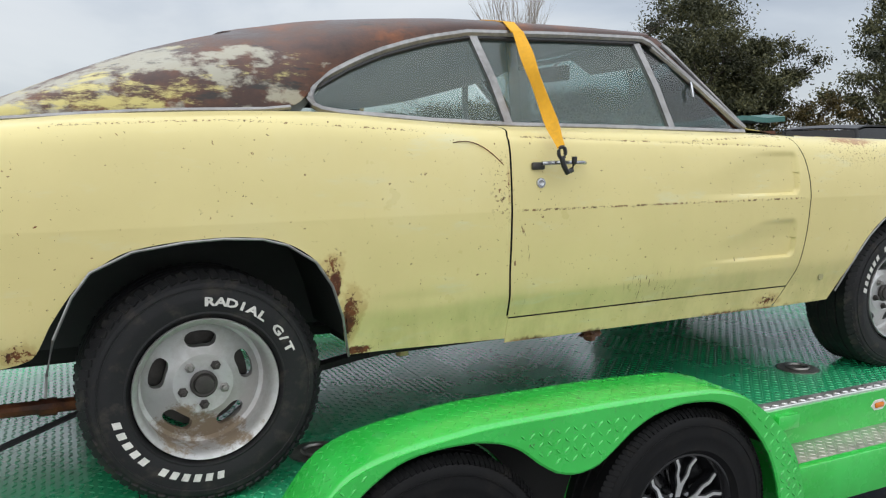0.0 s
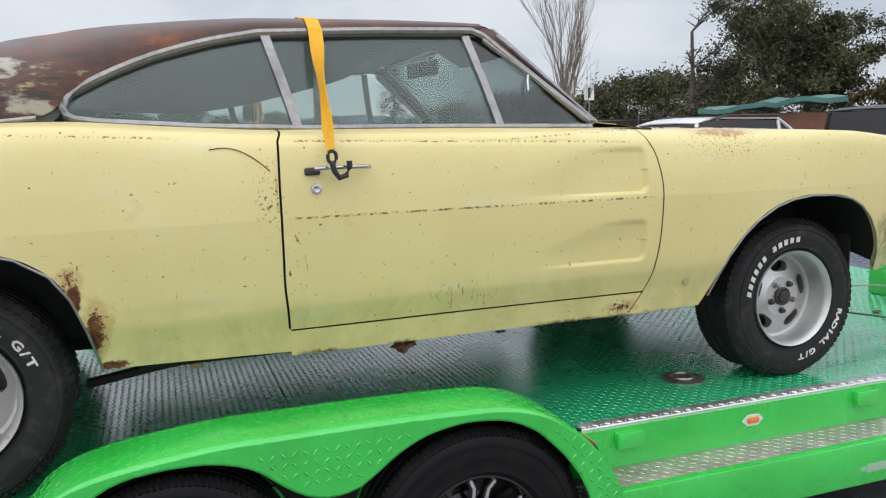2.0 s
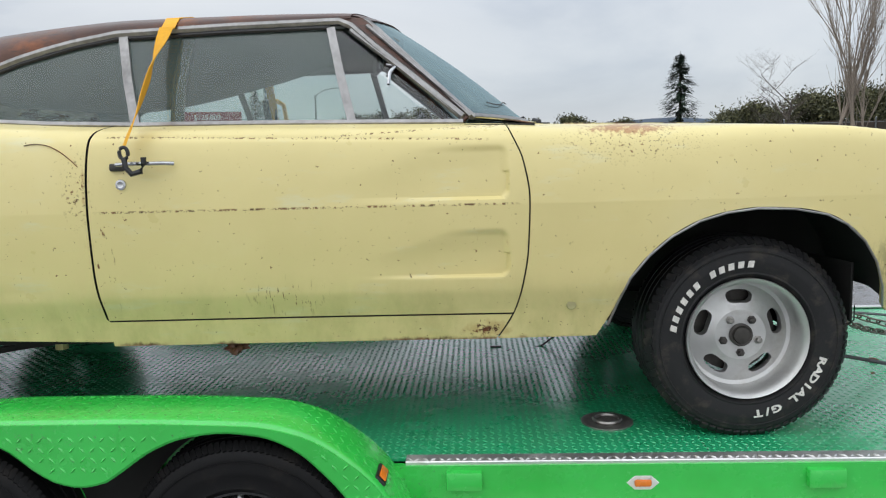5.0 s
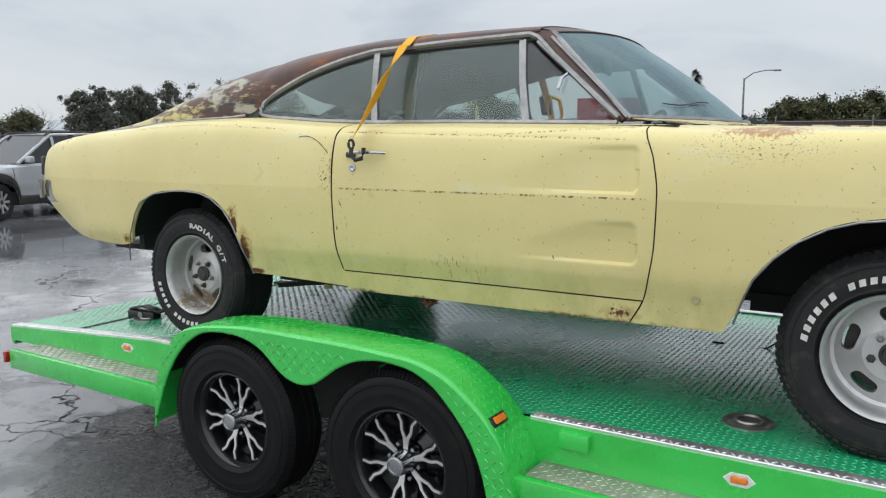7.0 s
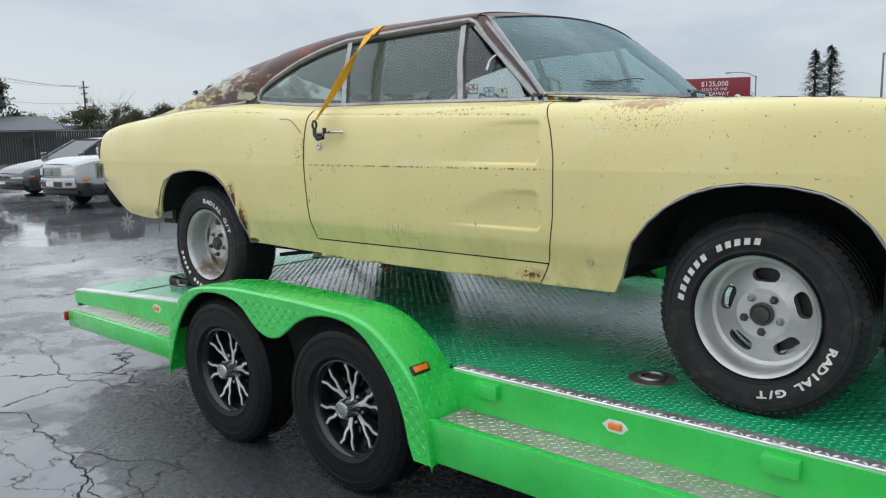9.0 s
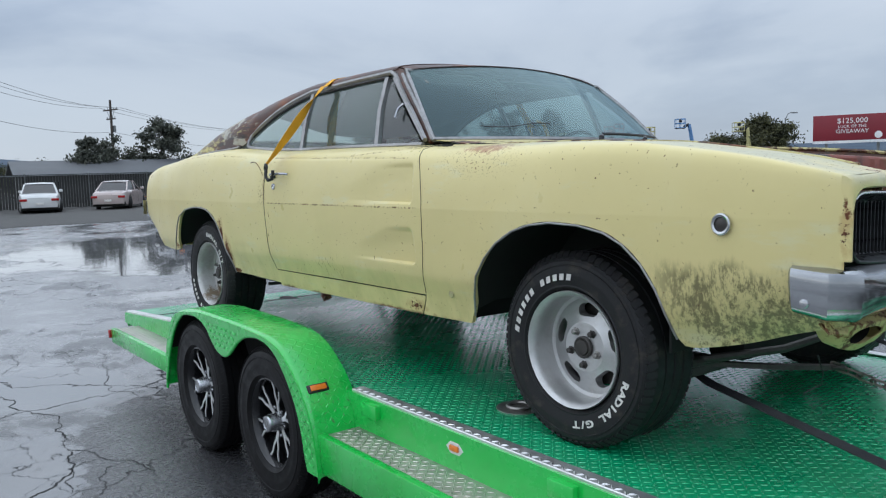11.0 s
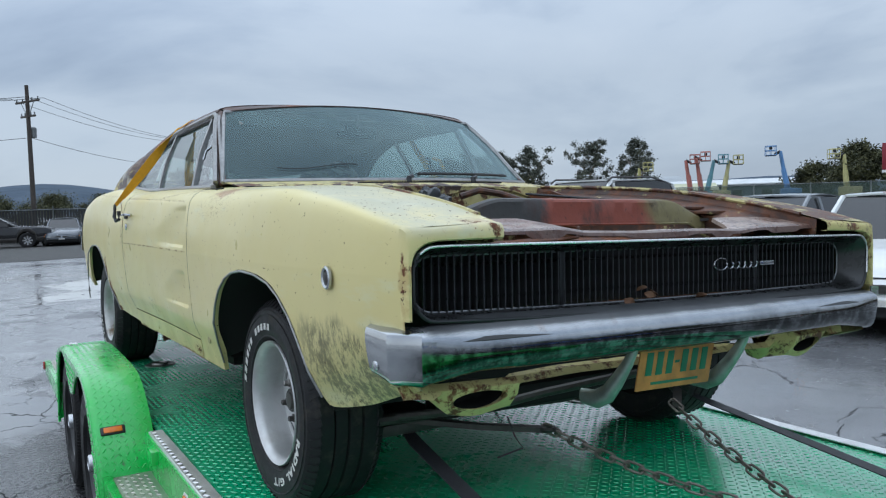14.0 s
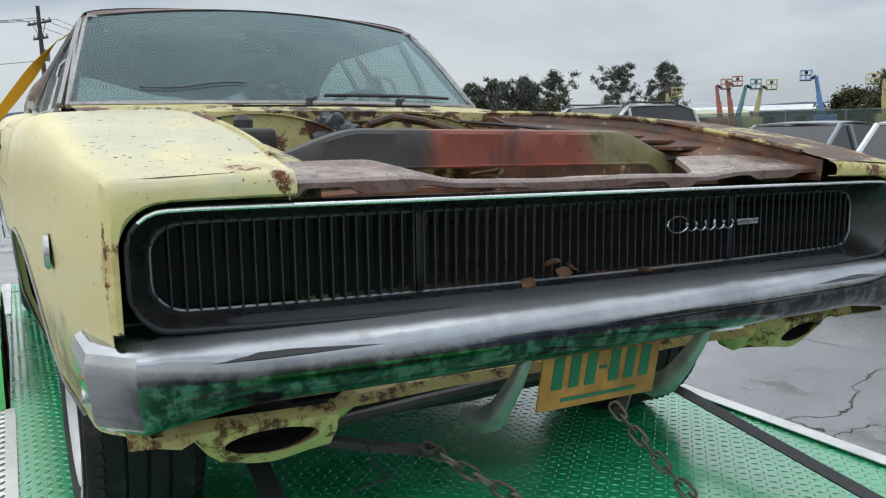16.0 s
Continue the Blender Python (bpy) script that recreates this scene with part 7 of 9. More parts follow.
make_chain("chain", hang(car_at(3.66, 0.245, 0.272), HOOK_AT, 0.02), "grey steel chain from the far suspension arm to the winch hook")


def make_winch_hook():
    hk = thing("winch_hook", "steel winch hook with a shackle gathering both chains", "hook", pose(*HOOK_AT))
    part("hook_body", tube([(0.0, 0.0, 0.0), (0.04, 0.0, 0.015), (0.08, 0.0, 0.02), (0.11, 0.0, 0.0), (0.10, 0, -0.03), (0.06, 0, -0.035)], [0.014, 0.016, 0.017, 0.016, 0.013, 0.008], 8), DARKSTEEL, hk)
    part("shackle", tube([(0.02 * math.cos(a), 0.03 * math.sin(a), 0.0) for a in frange(0, 6.28, 0.4)], 0.009, 6), STEEL, hk)
    cable = tube([(0.11, 0.0, 0.0), (0.30, -0.22, 0.03), (0.44, -0.40, 0.035)], 0.005, 6)
    part("wire_rope", cable, STEEL, hk)


make_winch_hook()


def make_axle_strap(name, pts, width_, label, ratchet=None):
    st = thing(name, label, "strap", group="axle straps")
    part("webbing", bar(pts, width_, 0.004), STRAP_BLACK, st)
    if ratchet:
        m, yaw = ratchet
        r = part("ratchet", box(-0.11, -0.035, 0.0, 0.09, 0.035, 0.05, 0.012), BLACK, st, "black ratchet buckle", pose(*m, 0, 0, yaw))
        part("ratchet_lever", bar([(-0.10, 0, 0.055), (0.0, 0, 0.075), (0.13, 0, 0.05)], 0.05, 0.01), DARKSTEEL, r)
        part("spool", tube([(0.0, -0.045, 0.03), (0.0, 0.045, 0.03)], 0.018, 8), STEEL, r)
    return st


make_axle_strap("tie_down_strap", [(3.19, -0.545, DZ + 0.255), (3.22, -0.545, DZ + 0.235), (3.30, -0.546, DZ + 0.205), (4.30, -0.595, DZ + 0.012)], [0.03, 0.035, 0.05, 0.05], "black webbing tie-down from the near front axle")
make_axle_strap("tie_down_strap", [car_at(3.15, 0.62, 0.24), (3.3, 0.80, DZ + 0.12), (4.62, 0.66, DZ + 0.012)], 0.05, "black webbing tie-down from the far front axle")
make_axle_strap("tie_down_strap", [car_at(-0.10, -0.50, 0.28), (-0.55, -0.60, DZ + 0.12), (-0.75, -0.66, DZ + 0.04)], 0.045, "black webbing tie-down behind the rear axle with its ratchet", ((-0.78, -0.70, deck_z(-0.8) + 0.002), 8))
make_axle_strap("tie_down_strap", [car_at(-0.10, 0.50, 0.28), (-0.55, 0.60, DZ + 0.12), (-0.75, 0.66, DZ + 0.04)], 0.045, "black webbing tie-down on the far rear axle")
# scraps: leaves caught on the grille and on the deck
leaf_mat = simple("dead_leaf", (0.16, 0.085, 0.045), 0.8)


def make_leaf(p, size, yaw, tilt, label):
    b = bmesh.new()
    rows = [[(size * u, size * 0.42 * math.sin(math.pi * min(1, u)) * v, size * 0.18 * (v * v) + size * 0.1 * u * u) for v in (-1, -0.5, 0, 0.5, 1)] for u in (0.02, 0.2, 0.4, 0.6, 0.8, 0.98)]
    solo("dead_leaf", sheet(rows, 0.001, bm=b), leaf_mat, label, "leaf", Matrix.Translation(p) @ pose(0, 0, 0, tilt, tilt * 0.5, yaw), "dead leaves")


for x, y, z, a in ((3.862, -0.105, 0.700, 40), (3.866, -0.075, 0.704, 130), (3.864, -0.09, 0.716, 250), (3.90, 0.12, 0.692, 200), (3.87, -0.19, 0.690, 20)):
    make_leaf(car_at(x, y, sag(x, y, z)), 0.036, a, 35, "curled brown dead leaf lying on the stone pan")
for k in range(20):
    make_leaf(Vector((rng.uniform(3.7, 4.6), rng.uniform(-0.8, 0.5), DZ + 0.004)), rng.uniform(0.02, 0.055), rng.uniform(0, 360), 6, "wet brown dead leaf on the deck")


def make_bag():
    """A crumpled plastic bag left against the firewall."""
    bm = bmesh.new()
    bmesh.ops.create_icosphere(bm, subdivisions=4, radius=1)
    for v in bm.verts:
        d = v.co.normalized()
        r = 1 + 0.45 * noise.noise(d * 1.7) + 0.28 * abs(noise.noise(d * 4.5)) - 0.1
        v.co = Vector((d.x * 0.07 * r, d.y * 0.085 * r, d.z * 0.075 * r))
    solo("plastic_bag", bm, simple("grey_plastic", (0.07, 0.075, 0.08), 0.3, 0, 14, 0.5, 0.2), "crumpled dark grey plastic bag lying against the firewall", "bag", Matrix.Translation(car_at(2.53, -0.03, 0.95)))
    bm = bmesh.new()
    part_shelf = [[(x, y, 0.885 + 0.01 * math.sin(y * 9)) for y in frange(-0.4, 0.4, 0.1)] for x in (2.40, 2.50, 2.62)]
    part("firewall_shelf", warp(sheet(part_shelf, 0.004)), RUSTY_DARK, car)


make_bag()

# ---- surroundings ----
def spot(x0, y0, azimuth, d):
    a = radians(azimuth)
    return x0 + d * math.cos(a), y0 + d * math.sin(a)


BARK = simple("bark", (0.075, 0.062, 0.05), 0.9, 0, 12, 0.4, 0.5)
PALE_BARK = simple("pale_bark", (0.24, 0.20, 0.16), 0.9, 0, 12, 0.3, 0.5)


def leaf_material(name, dark, light):
    k = Mat(name)
    c = k.ramp(k.island(), [(0.0, dark), (0.6, tuple((a + b) / 2 for a, b in zip(dark, light))), (1.0, light)])
    c = k.mix(k.band(k.noise(0.7, 4), 0.45, 0.7), c, tuple(v * 0.6 for v in dark))
    return k.set(c, 0.65, spec=0.25)


OAK_LEAF = leaf_material("oak_leaves", (0.040, 0.046, 0.024), (0.15, 0.145, 0.065))
BROWN_LEAF = leaf_material("russet_leaves", (0.05, 0.04, 0.014), (0.15, 0.11, 0.04))
PINE_LEAF = leaf_material("conifer_needles", (0.010, 0.022, 0.014), (0.035, 0.06, 0.035))
# gum leaf colours are raised to include the haze of distance
GUM_LEAF = leaf_material("gum_leaves", (0.06, 0.068, 0.055), (0.16, 0.165, 0.125))


def limb_mesh(r, base, height, trunk, spread, depth, lean=0.1, bare=False, kids=4, reach=(0.5, 0.75)):
    """Trunk and forking limbs; also gives the tips."""
    bm = bmesh.new()
    tips = []

    def grow(p, d, length, rad, level):
        n = 4
        pts, rs = [p], [rad]
        q = Vector(p)
        dd = Vector(d)
        for i in range(n):
            dd = (dd + Vector((r.uniform(-1, 1), r.uniform(-1, 1), r.uniform(-0.3, 0.7))) * 0.16).normalized()
            q = q + dd * length / n
            pts.append(q.copy())
            rs.append(rad * (1 - 0.5 * (i + 1) / n))
        tube(pts, rs, 6 if level < 2 else 4, bm, cap=False)
        if level >= depth:
            tips.append(q.copy())
            return
        for k in range(kids):
            j = r.randint(1, n)
            a = r.uniform(0, 2 * math.pi)
            out = Vector((math.cos(a), math.sin(a), 0))
            nd = (dd * (1 - spread) + out * spread + Vector((0, 0, 0.25))).normalized()
            grow(pts[j], nd, length * r.uniform(*reach), rs[j] * 0.62, level + 1)
    grow(Vector(base), Vector((r.uniform(-lean, lean), r.uniform(-lean, lean), 1)).normalized(), height, trunk, 0)
    return bm, tips


def leaf_cloud(r, centres, radius, count, size):
    """Small leaf blades scattered in clumps."""
    vs, fs = [], []
    for c, rad in centres:
        for _ in range(count):
            while True:
                o = Vector((r.uniform(-1, 1), r.uniform(-1, 1), r.uniform(-1, 1)))
                if o.length < 1:
                    break
            o *= r.uniform(0.5, 1.5) ** 1.5
            p = Vector(c) + Vector((o.x * rad, o.y * rad, o.z * rad * 0.75))
            e1 = Vector((r.uniform(-1, 1), r.uniform(-1, 1), r.uniform(-1, 1))).normalized()
            e2 = e1.cross(Vector((r.uniform(-1, 1), r.uniform(-1, 1), r.uniform(-1, 1)))).normalized()
            s = size * r.uniform(0.6, 1.3)
            n = len(vs)
            vs += [tuple(p - e1 * s), tuple(p + e2 * s * 0.45), tuple(p + e1 * s), tuple(p - e2 * s * 0.45)]
            fs.append((n, n + 1, n + 2, n + 3))
    me = bpy.data.meshes.new("leaves")
    me.from_pydata(vs, [], fs)
    return me


def leafy_tree(name, x, y, height, crown_w, seed, mat, label, clumps=60, count=110, size=0.13, low=0.15, bark=BARK, gaps=0.0, group=""):
    r = random.Random(seed)
    t = thing(name, label, "tree", pose(x, y, 0), group)
    bm, tips = limb_mesh(r, (0, 0, 0), height * 0.5, height * 0.022 + 0.06, 0.55, 2, kids=5)
    part("trunk", bm, bark, t)
    cs = []
    for _ in range(clumps):
        a, u = r.uniform(0, 2 * math.pi), r.random() ** 0.6
        v = low + (1 - low) * r.random()
        prof = math.sin(math.pi * min(1, (v - low) / (1 - low) * 0.82 + 0.18)) ** 0.6
        rad = crown_w / 2 * prof * u
        wob = 1 + 0.25 * noise.noise((math.cos(a) * 2, math.sin(a) * 2, v * 4 + seed))
        cs.append(((rad * wob * math.cos(a), rad * wob * math.sin(a), height * v * 0.96), crown_w * r.uniform(0.05, 0.13)))
    cs += [((p.x, p.y, min(p.z, height)), crown_w * 0.09) for p in tips[:30]]
    me = leaf_cloud(r, cs, 1, count, size)
    part("crown", me, mat, t)["kind"] = "stuff"
    return t


def conifer(x, y, height, w, seed, label, group=""):
    r = random.Random(seed)
    t = thing("conifer", label, "tree", pose(x, y, 0), group)
    part("trunk", tube([(0, 0, 0), (0.03, 0, height * 0.5), (0, 0.02, height)], [height * 0.02 + 0.04, height * 0.014, 0.01], 7), BARK, t)
    vs, fs = [], []
    for k in range(int(height * 7)):
        z = height * (0.12 + 0.86 * k / (height * 7))
        reach = w / 2 * (1 - z / height) ** 0.75 * r.uniform(0.6, 1.15) + 0.1
        for _ in range(5):
            a = r.uniform(0, 2 * math.pi)
            for i in range(26):
                u = r.random() ** 0.7
                p = Vector((math.cos(a) * reach * u, math.sin(a) * reach * u, z - 0.25 * reach * u + r.uniform(-0.10, 0.10)))
                p += Vector((r.uniform(-1, 1), r.uniform(-1, 1), 0)) * 0.12 * reach
                e1 = Vector((math.cos(a), math.sin(a), r.uniform(-0.6, 0.2))).normalized() * 0.14
                e2 = Vector((-math.sin(a), math.cos(a), 0)) * 0.05
                n = len(vs)
                vs += [tuple(p - e1), tuple(p + e2), tuple(p + e1), tuple(p - e2)]
                fs.append((n, n + 1, n + 2, n + 3))
    me = bpy.data.meshes.new("needles")
    me.from_pydata(vs, [], fs)
    part("crown", me, PINE_LEAF, t)["kind"] = "stuff"
    return t


def bare_tree(x, y, height, seed, label, upright=0.45, bark=BARK, kids=5, depth=3, trunk=0.03, group="", stems=1, reach=(0.5, 0.75)):
    r = random.Random(seed)
    t = thing("bare_tree", label, "tree", pose(x, y, 0), group)
    for k in range(stems):
        a = 2 * math.pi * k / stems
        bm, tips = limb_mesh(r, (0.25 * math.cos(a) * (stems > 1), 0.25 * math.sin(a) * (stems > 1), 0), height * 0.62, height * trunk * 0.5 + 0.02, upright, depth, 0.12, True, kids, reach)
        part("trunk", bm, bark, t)
    return t


# trees beyond the far side of the trailer
leafy_tree("oak_tree", *spot(-0.4, -3.17, 47.1, 33), 7.6, 6.2, 11, OAK_LEAF, "dark evergreen oak with a dense rounded crown", 110, 300, 0.068, 0.10)
leafy_tree("oak_tree", *spot(-0.4, -3.17, 42.9, 34), 5.7, 4.6, 12, OAK_LEAF, "dark evergreen oak, broad and lower", 75, 300, 0.068, 0.05)
leafy_tree("oak_tree", *spot(-0.4, -3.17, 34.9, 33), 7.3, 5.0, 13, OAK_LEAF, "evergreen oak with sky showing through its crown", 85, 260, 0.068, 0.15)
leafy_tree("shrub", *spot(-0.4, -3.17, 38.9, 32), 3.6, 3.4, 14, BROWN_LEAF, "russet shrub growing between the oaks", 45, 220, 0.06, 0.0)
leafy_tree("shrub", *spot(-0.4, -3.17, 49.0, 31), 3.0, 4.4, 15, OAK_LEAF, "dark shrubs at the foot of the oak", 60, 240, 0.065, 0.0)
leafy_tree("oak_tree", *spot(1.04, -3.51, 48.5, 36), 8.1, 5.0, 16, OAK_LEAF, "evergreen oak beside a dead trunk", 100, 280, 0.068, 0.1)
bare_tree(*spot(0.31, -3.31, 52.1, 30), 8.2, 21, "dead tree with short broken side branches", 0.75, BARK, 11, 3, 0.022, reach=(0.16, 0.34))
bare_tree(*spot(1.04, -3.51, 56.3, 30), 3.7, 25, "thin dead tree with a broken top", 0.5, BARK, 6, 3, 0.016, reach=(0.25, 0.45))
bare_tree(*spot(1.04, -3.51, 62.4, 22), 6.0, 22, "pale bare tree with many upright stems", 0.17, PALE_BARK, 7, 3, 0.008, stems=2)
bare_tree(*spot(1.04, -3.51, 67.9, 42), 5.2, 23, "small bare oak with crooked limbs", 0.7, BARK, 5, 4, 0.03)
for k, (az, h, w) in enumerate(((55.5, 5.4, 6), (58.0, 5.2, 7), (60.5, 4.6, 7), (63.2, 4.6, 6), (66, 4.4, 6), (69.5, 4.0, 6))):
    leafy_tree("oak_tree", *spot(1.04, -3.51, az, 52), h - 0.35, w * 1.3, 30 + k, OAK_LEAF, "evergreen oak in a row along the yard", 55, 190, 0.10, 0.0, group="tree row")
conifer(*spot(2.46, -3.43, 76.0, 42), 6.0, 3.6, 41, "lone dark conifer with open branches")
for k, (az, h) in enumerate(((73, 4.5), (80, 4.0), (83.5, 4.6), (87, 4.2), (89.8, 5.4), (92.2, 4.2), (94.4, 5.8), (97.2, 5.6), (99.0, 5.2), (95.8, 5.2))):
    leafy_tree("roadside_tree", *spot(2.9, -3.45, az - 0.2, 82), h - 0.3, 7.0, 50 + k, OAK_LEAF, "evergreen tree of the roadside row", 50, 170, 0.14, 0.0, group="roadside trees")
conifer(*spot(3.52, -3.43, 106.2, 78), 7.6, 4.4, 61, "tall conifer standing in a pair", "conifer pair")
conifer(*spot(3.52, -3.43, 105.3, 78), 7.9, 5.2, 62, "tall conifer standing in a pair", "conifer pair")
conifer(*spot(3.88, -3.37, 110.6, 84), 5.4, 3.2, 63, "small far conifer beside the road")
leafy_tree("oak_tree", *spot(5.43, -2.35, 121.2, 75), 5.4, 6.0, 64, OAK_LEAF, "broad dark tree behind the boom lifts", 70, 220, 0.13, 0.05)
leafy_tree("oak_tree", *spot(5.43, -2.35, 123.8, 80), 3.9, 6.0, 65, OAK_LEAF, "low dark tree behind the boom lifts", 60, 180, 0.13, 0.0)
for k, (az, h, w) in enumerate(((147.4, 7.2, 3.0), (145.0, 7.4, 4.0), (143.2, 7.6, 4.6), (138.5, 8.2, 4.4), (135.6, 8.2, 4.6))):
    leafy_tree("gum_tree", *spot(5.39, -1.43, az, 92), h, w, 70 + k, GUM_LEAF, "tall gum tree with a patchy open crown", 66, 110, 0.115, 0.30, PALE_BARK, group="gum trees")
leafy_tree("shrub", *spot(5.39, -1.43, 143.8, 90), 4.0, 6.5, 76, OAK_LEAF, "dark shrub under the gum trees", 45, 190, 0.13, 0.0)
for k, (az, d, h, w) in enumerate(((166.8, 62, 4.6, 4.4), (162.4, 64, 6.0, 5.0), (169.5, 110, 4.0, 9), (172, 115, 3.6, 8), (175, 110, 3.8, 9), (178.5, 112, 3.9, 9), (164, 112, 4.2, 9), (159, 110, 4.2, 9), (156, 105, 4.6, 8), (153.5, 105, 4.8, 8), (151, 105, 4.6, 8), (181, 110, 4, 9), (184, 110, 4, 9))):
    leafy_tree("far_tree", *spot(5.2, -2.5, az, d), h, w, 80 + k, GUM_LEAF if k < 2 else OAK_LEAF, "bushy tree beyond the yard fence", 45, 190, 0.13, 0.0, group="trees beyond the fence")
for k, (az, h) in enumerate(((154.4, 6.4), (153.2, 6.0), (149.6, 4.8), (156.4, 4.4), (161.5, 6.5))):
    bare_tree(*spot(3.52, -3.43, az, 95), h, 101 + k, "far bare tree beyond the fence", 0.5, BARK, 5, 3, 0.02, "far bare trees")
leafy_tree("gum_tree", *spot(3.52, -3.43, 147.0, 80), 6.0, 3.2, 110, GUM_LEAF, "slender gum tree with an open crown", 54, 95, 0.105, 0.35, PALE_BARK)
for k, az in enumerate((146.8, 144.6, 143.2)):
    leafy_tree("gum_tree", *spot(3.1, -3.55, az - 0.2, 78), 6.0, 3.4, 111 + k, GUM_LEAF, "slender gum tree with an open crown", 60, 95, 0.105, 0.25, PALE_BARK, group="gum trees")


def make_hills():
    k = Mat("hazy_hill_woods")
    c = k.ramp(k.noise(0.02, 6, 0.7), [(0.3, (0.05, 0.07, 0.095)), (0.7, (0.09, 0.115, 0.15))])
    m = k.set(c, 0.95, spec=0.1)
    rows = []
    for a in frange(40, 215, 1.5):
        h = 30 + 16 * noise.noise((a * 0.06, 0.3, 0)) + 9 * noise.noise((a * 0.21, 1.3, 0)) + 22 * math.exp(-((a - 74) / 7) ** 2) + 30 * math.exp(-((a - 176) / 9) ** 2)
        x, y = spot(0, 0, a, 1500)
        x2, y2 = spot(0, 0, a, 1750)
        x0, y0 = spot(0, 0, a, 1200)
        rows.append([(x0, y0, -2), (x, y, h * 0.75), (x2, y2, h)])
    solo("hills", sheet(rows), m, "low wooded hills in grey haze", "hill", kind="structure")


make_hills()


def make_yard_ground():
    g = Mat("dark_gravel")
    n = g.noise(3, 8, 0.75)
    g.bump(g.noise(30, 6, 0.7), 0.8, 0.02)
    gm = g.set(g.ramp(n, [(0.3, (0.025, 0.024, 0.022)), (0.7, (0.075, 0.072, 0.065))]), 0.75)
    rows = [[(x + 0.6 * noise.noise((y * 0.3, x, 0)), y, 0.02 * sstep(-25, -27, x)) for x in (-24.5, -26, -30, -45, -70)] for y in frange(-40, 60, 2.5)]
    solo("gravel", shift(sheet(rows), pose(0, 0, 0.012)), gm, "dark gravel strip along the yard fence", "gravel", kind="structure")
    g = Mat("grass_verge")
    gm = g.set(g.ramp(g.noise(0.8, 8, 0.75), [(0.3, (0.035, 0.055, 0.018)), (0.7, (0.09, 0.12, 0.04))]), 0.9)
    rows = [[spot(5.4, -1.4, a, d) + (0.02,) for d in (40, 46, 54, 64)] for a in frange(112, 150, 2)]
    solo("grass", sheet(rows), gm, "green grass verge along the chain-link fence", "grass", kind="structure")


make_yard_ground()

# ---- fences ----
SLAT = simple("dark_fence_slat", (0.028, 0.028, 0.026), 0.7, 0, 8, 0.4)
POST = simple("galvanised_post", (0.20, 0.21, 0.21), 0.5, 0.6, 20, 0.3)
BOARD = simple("weathered_board", (0.055, 0.042, 0.032), 0.9, 0, 6, 0.4)


def make_slat_fence(name, a, b, h, pitch, material, label, post_every=3.0, slat_w=0.8):
    f = thing(name, label, "fence")
    a, b = Vector((*a, 0)), Vector((*b, 0))
    n = int((b - a).length / pitch)
    t = (b - a).normalized()
    yaw = math.degrees(math.atan2(t.y, t.x))
    me = finish(box(-pitch * slat_w / 2, -0.012, 0.05, pitch * slat_w / 2, 0.012, h), "slat")
    me.materials.append(material)
    for k in range(n):
        p = a + t * (k + 0.5) * pitch
        part("slat", me, None, f, at=pose(p.x, p.y, rng.uniform(-0.03, 0.02), 0, 0, yaw))
    pm = finish(lathe([(0.03, 0), (0.03, h + 0.08), (0.034, h + 0.09), (0, h + 0.13)], 10), "post")
    pm.materials.append(POST)
    for k in range(int((b - a).length / post_every) + 1):
        p = a + t * k * post_every + Vector((-t.y, t.x, 0)) * -0.06
        part("post", pm, None, f, at=pose(p.x, p.y, 0))
    q0, q1 = a + Vector((0, 0, h - 0.05)), b + Vector((0, 0, h - 0.05))
    part("rail", tube([q0 + Vector((0.04, 0, 0)), q1 + Vector((0.04, 0, 0))], 0.022, 6), POST, f)


make_slat_fence("yard_fence", (-41.5, -14), (-42.5, 24), 1.86, 0.14, SLAT, "long dark slatted chain-link fence with galvanised posts", 3.2)
make_slat_fence("board_fence", (-2, 26), (44, 22), 2.1, 0.3, BOARD, "weathered brown board fence behind the parked cars", 3.0, 0.97)


def make_mesh_fence():
    f = thing("chain_link_fence", "green-grey chain-link fence with posts above the grass", "fence")
    k = Mat("green_mesh")
    k.set((0.07, 0.10, 0.085), 0.7)
    out = k.t.nodes["Material Output"]
    tr = k.t.nodes.new("ShaderNodeBsdfTransparent")
    mx = k.t.nodes.new("ShaderNodeMixShader")
    mx.inputs[0].default_value = 0.45
    k.put(mx.inputs[1], tr.outputs[0])
    k.put(mx.inputs[2], k.b.outputs[0])
    k.put(out.inputs["Surface"], mx.outputs[0])
    pts = [spot(5.4, -1.4, a, 46) for a in frange(114, 149, 3.5)]
    part("mesh", sheet([[(x, y, 0.05), (x, y, 1.9)] for x, y in pts], 0.004), k.m, f)
    for x, y in pts:
        part("post", tube([(x, y, 0), (x, y, 2.0)], 0.035, 8), POST, f)
    part("rail", tube([(x, y, 1.93) for x, y in pts], 0.022, 6), POST, f)


make_mesh_fence()


# ---- poles, lamps, wires ----
WOODPOLE = simple("pole_wood", (0.07, 0.058, 0.048), 0.9, 0, 6, 0.4)
pole_tops = []


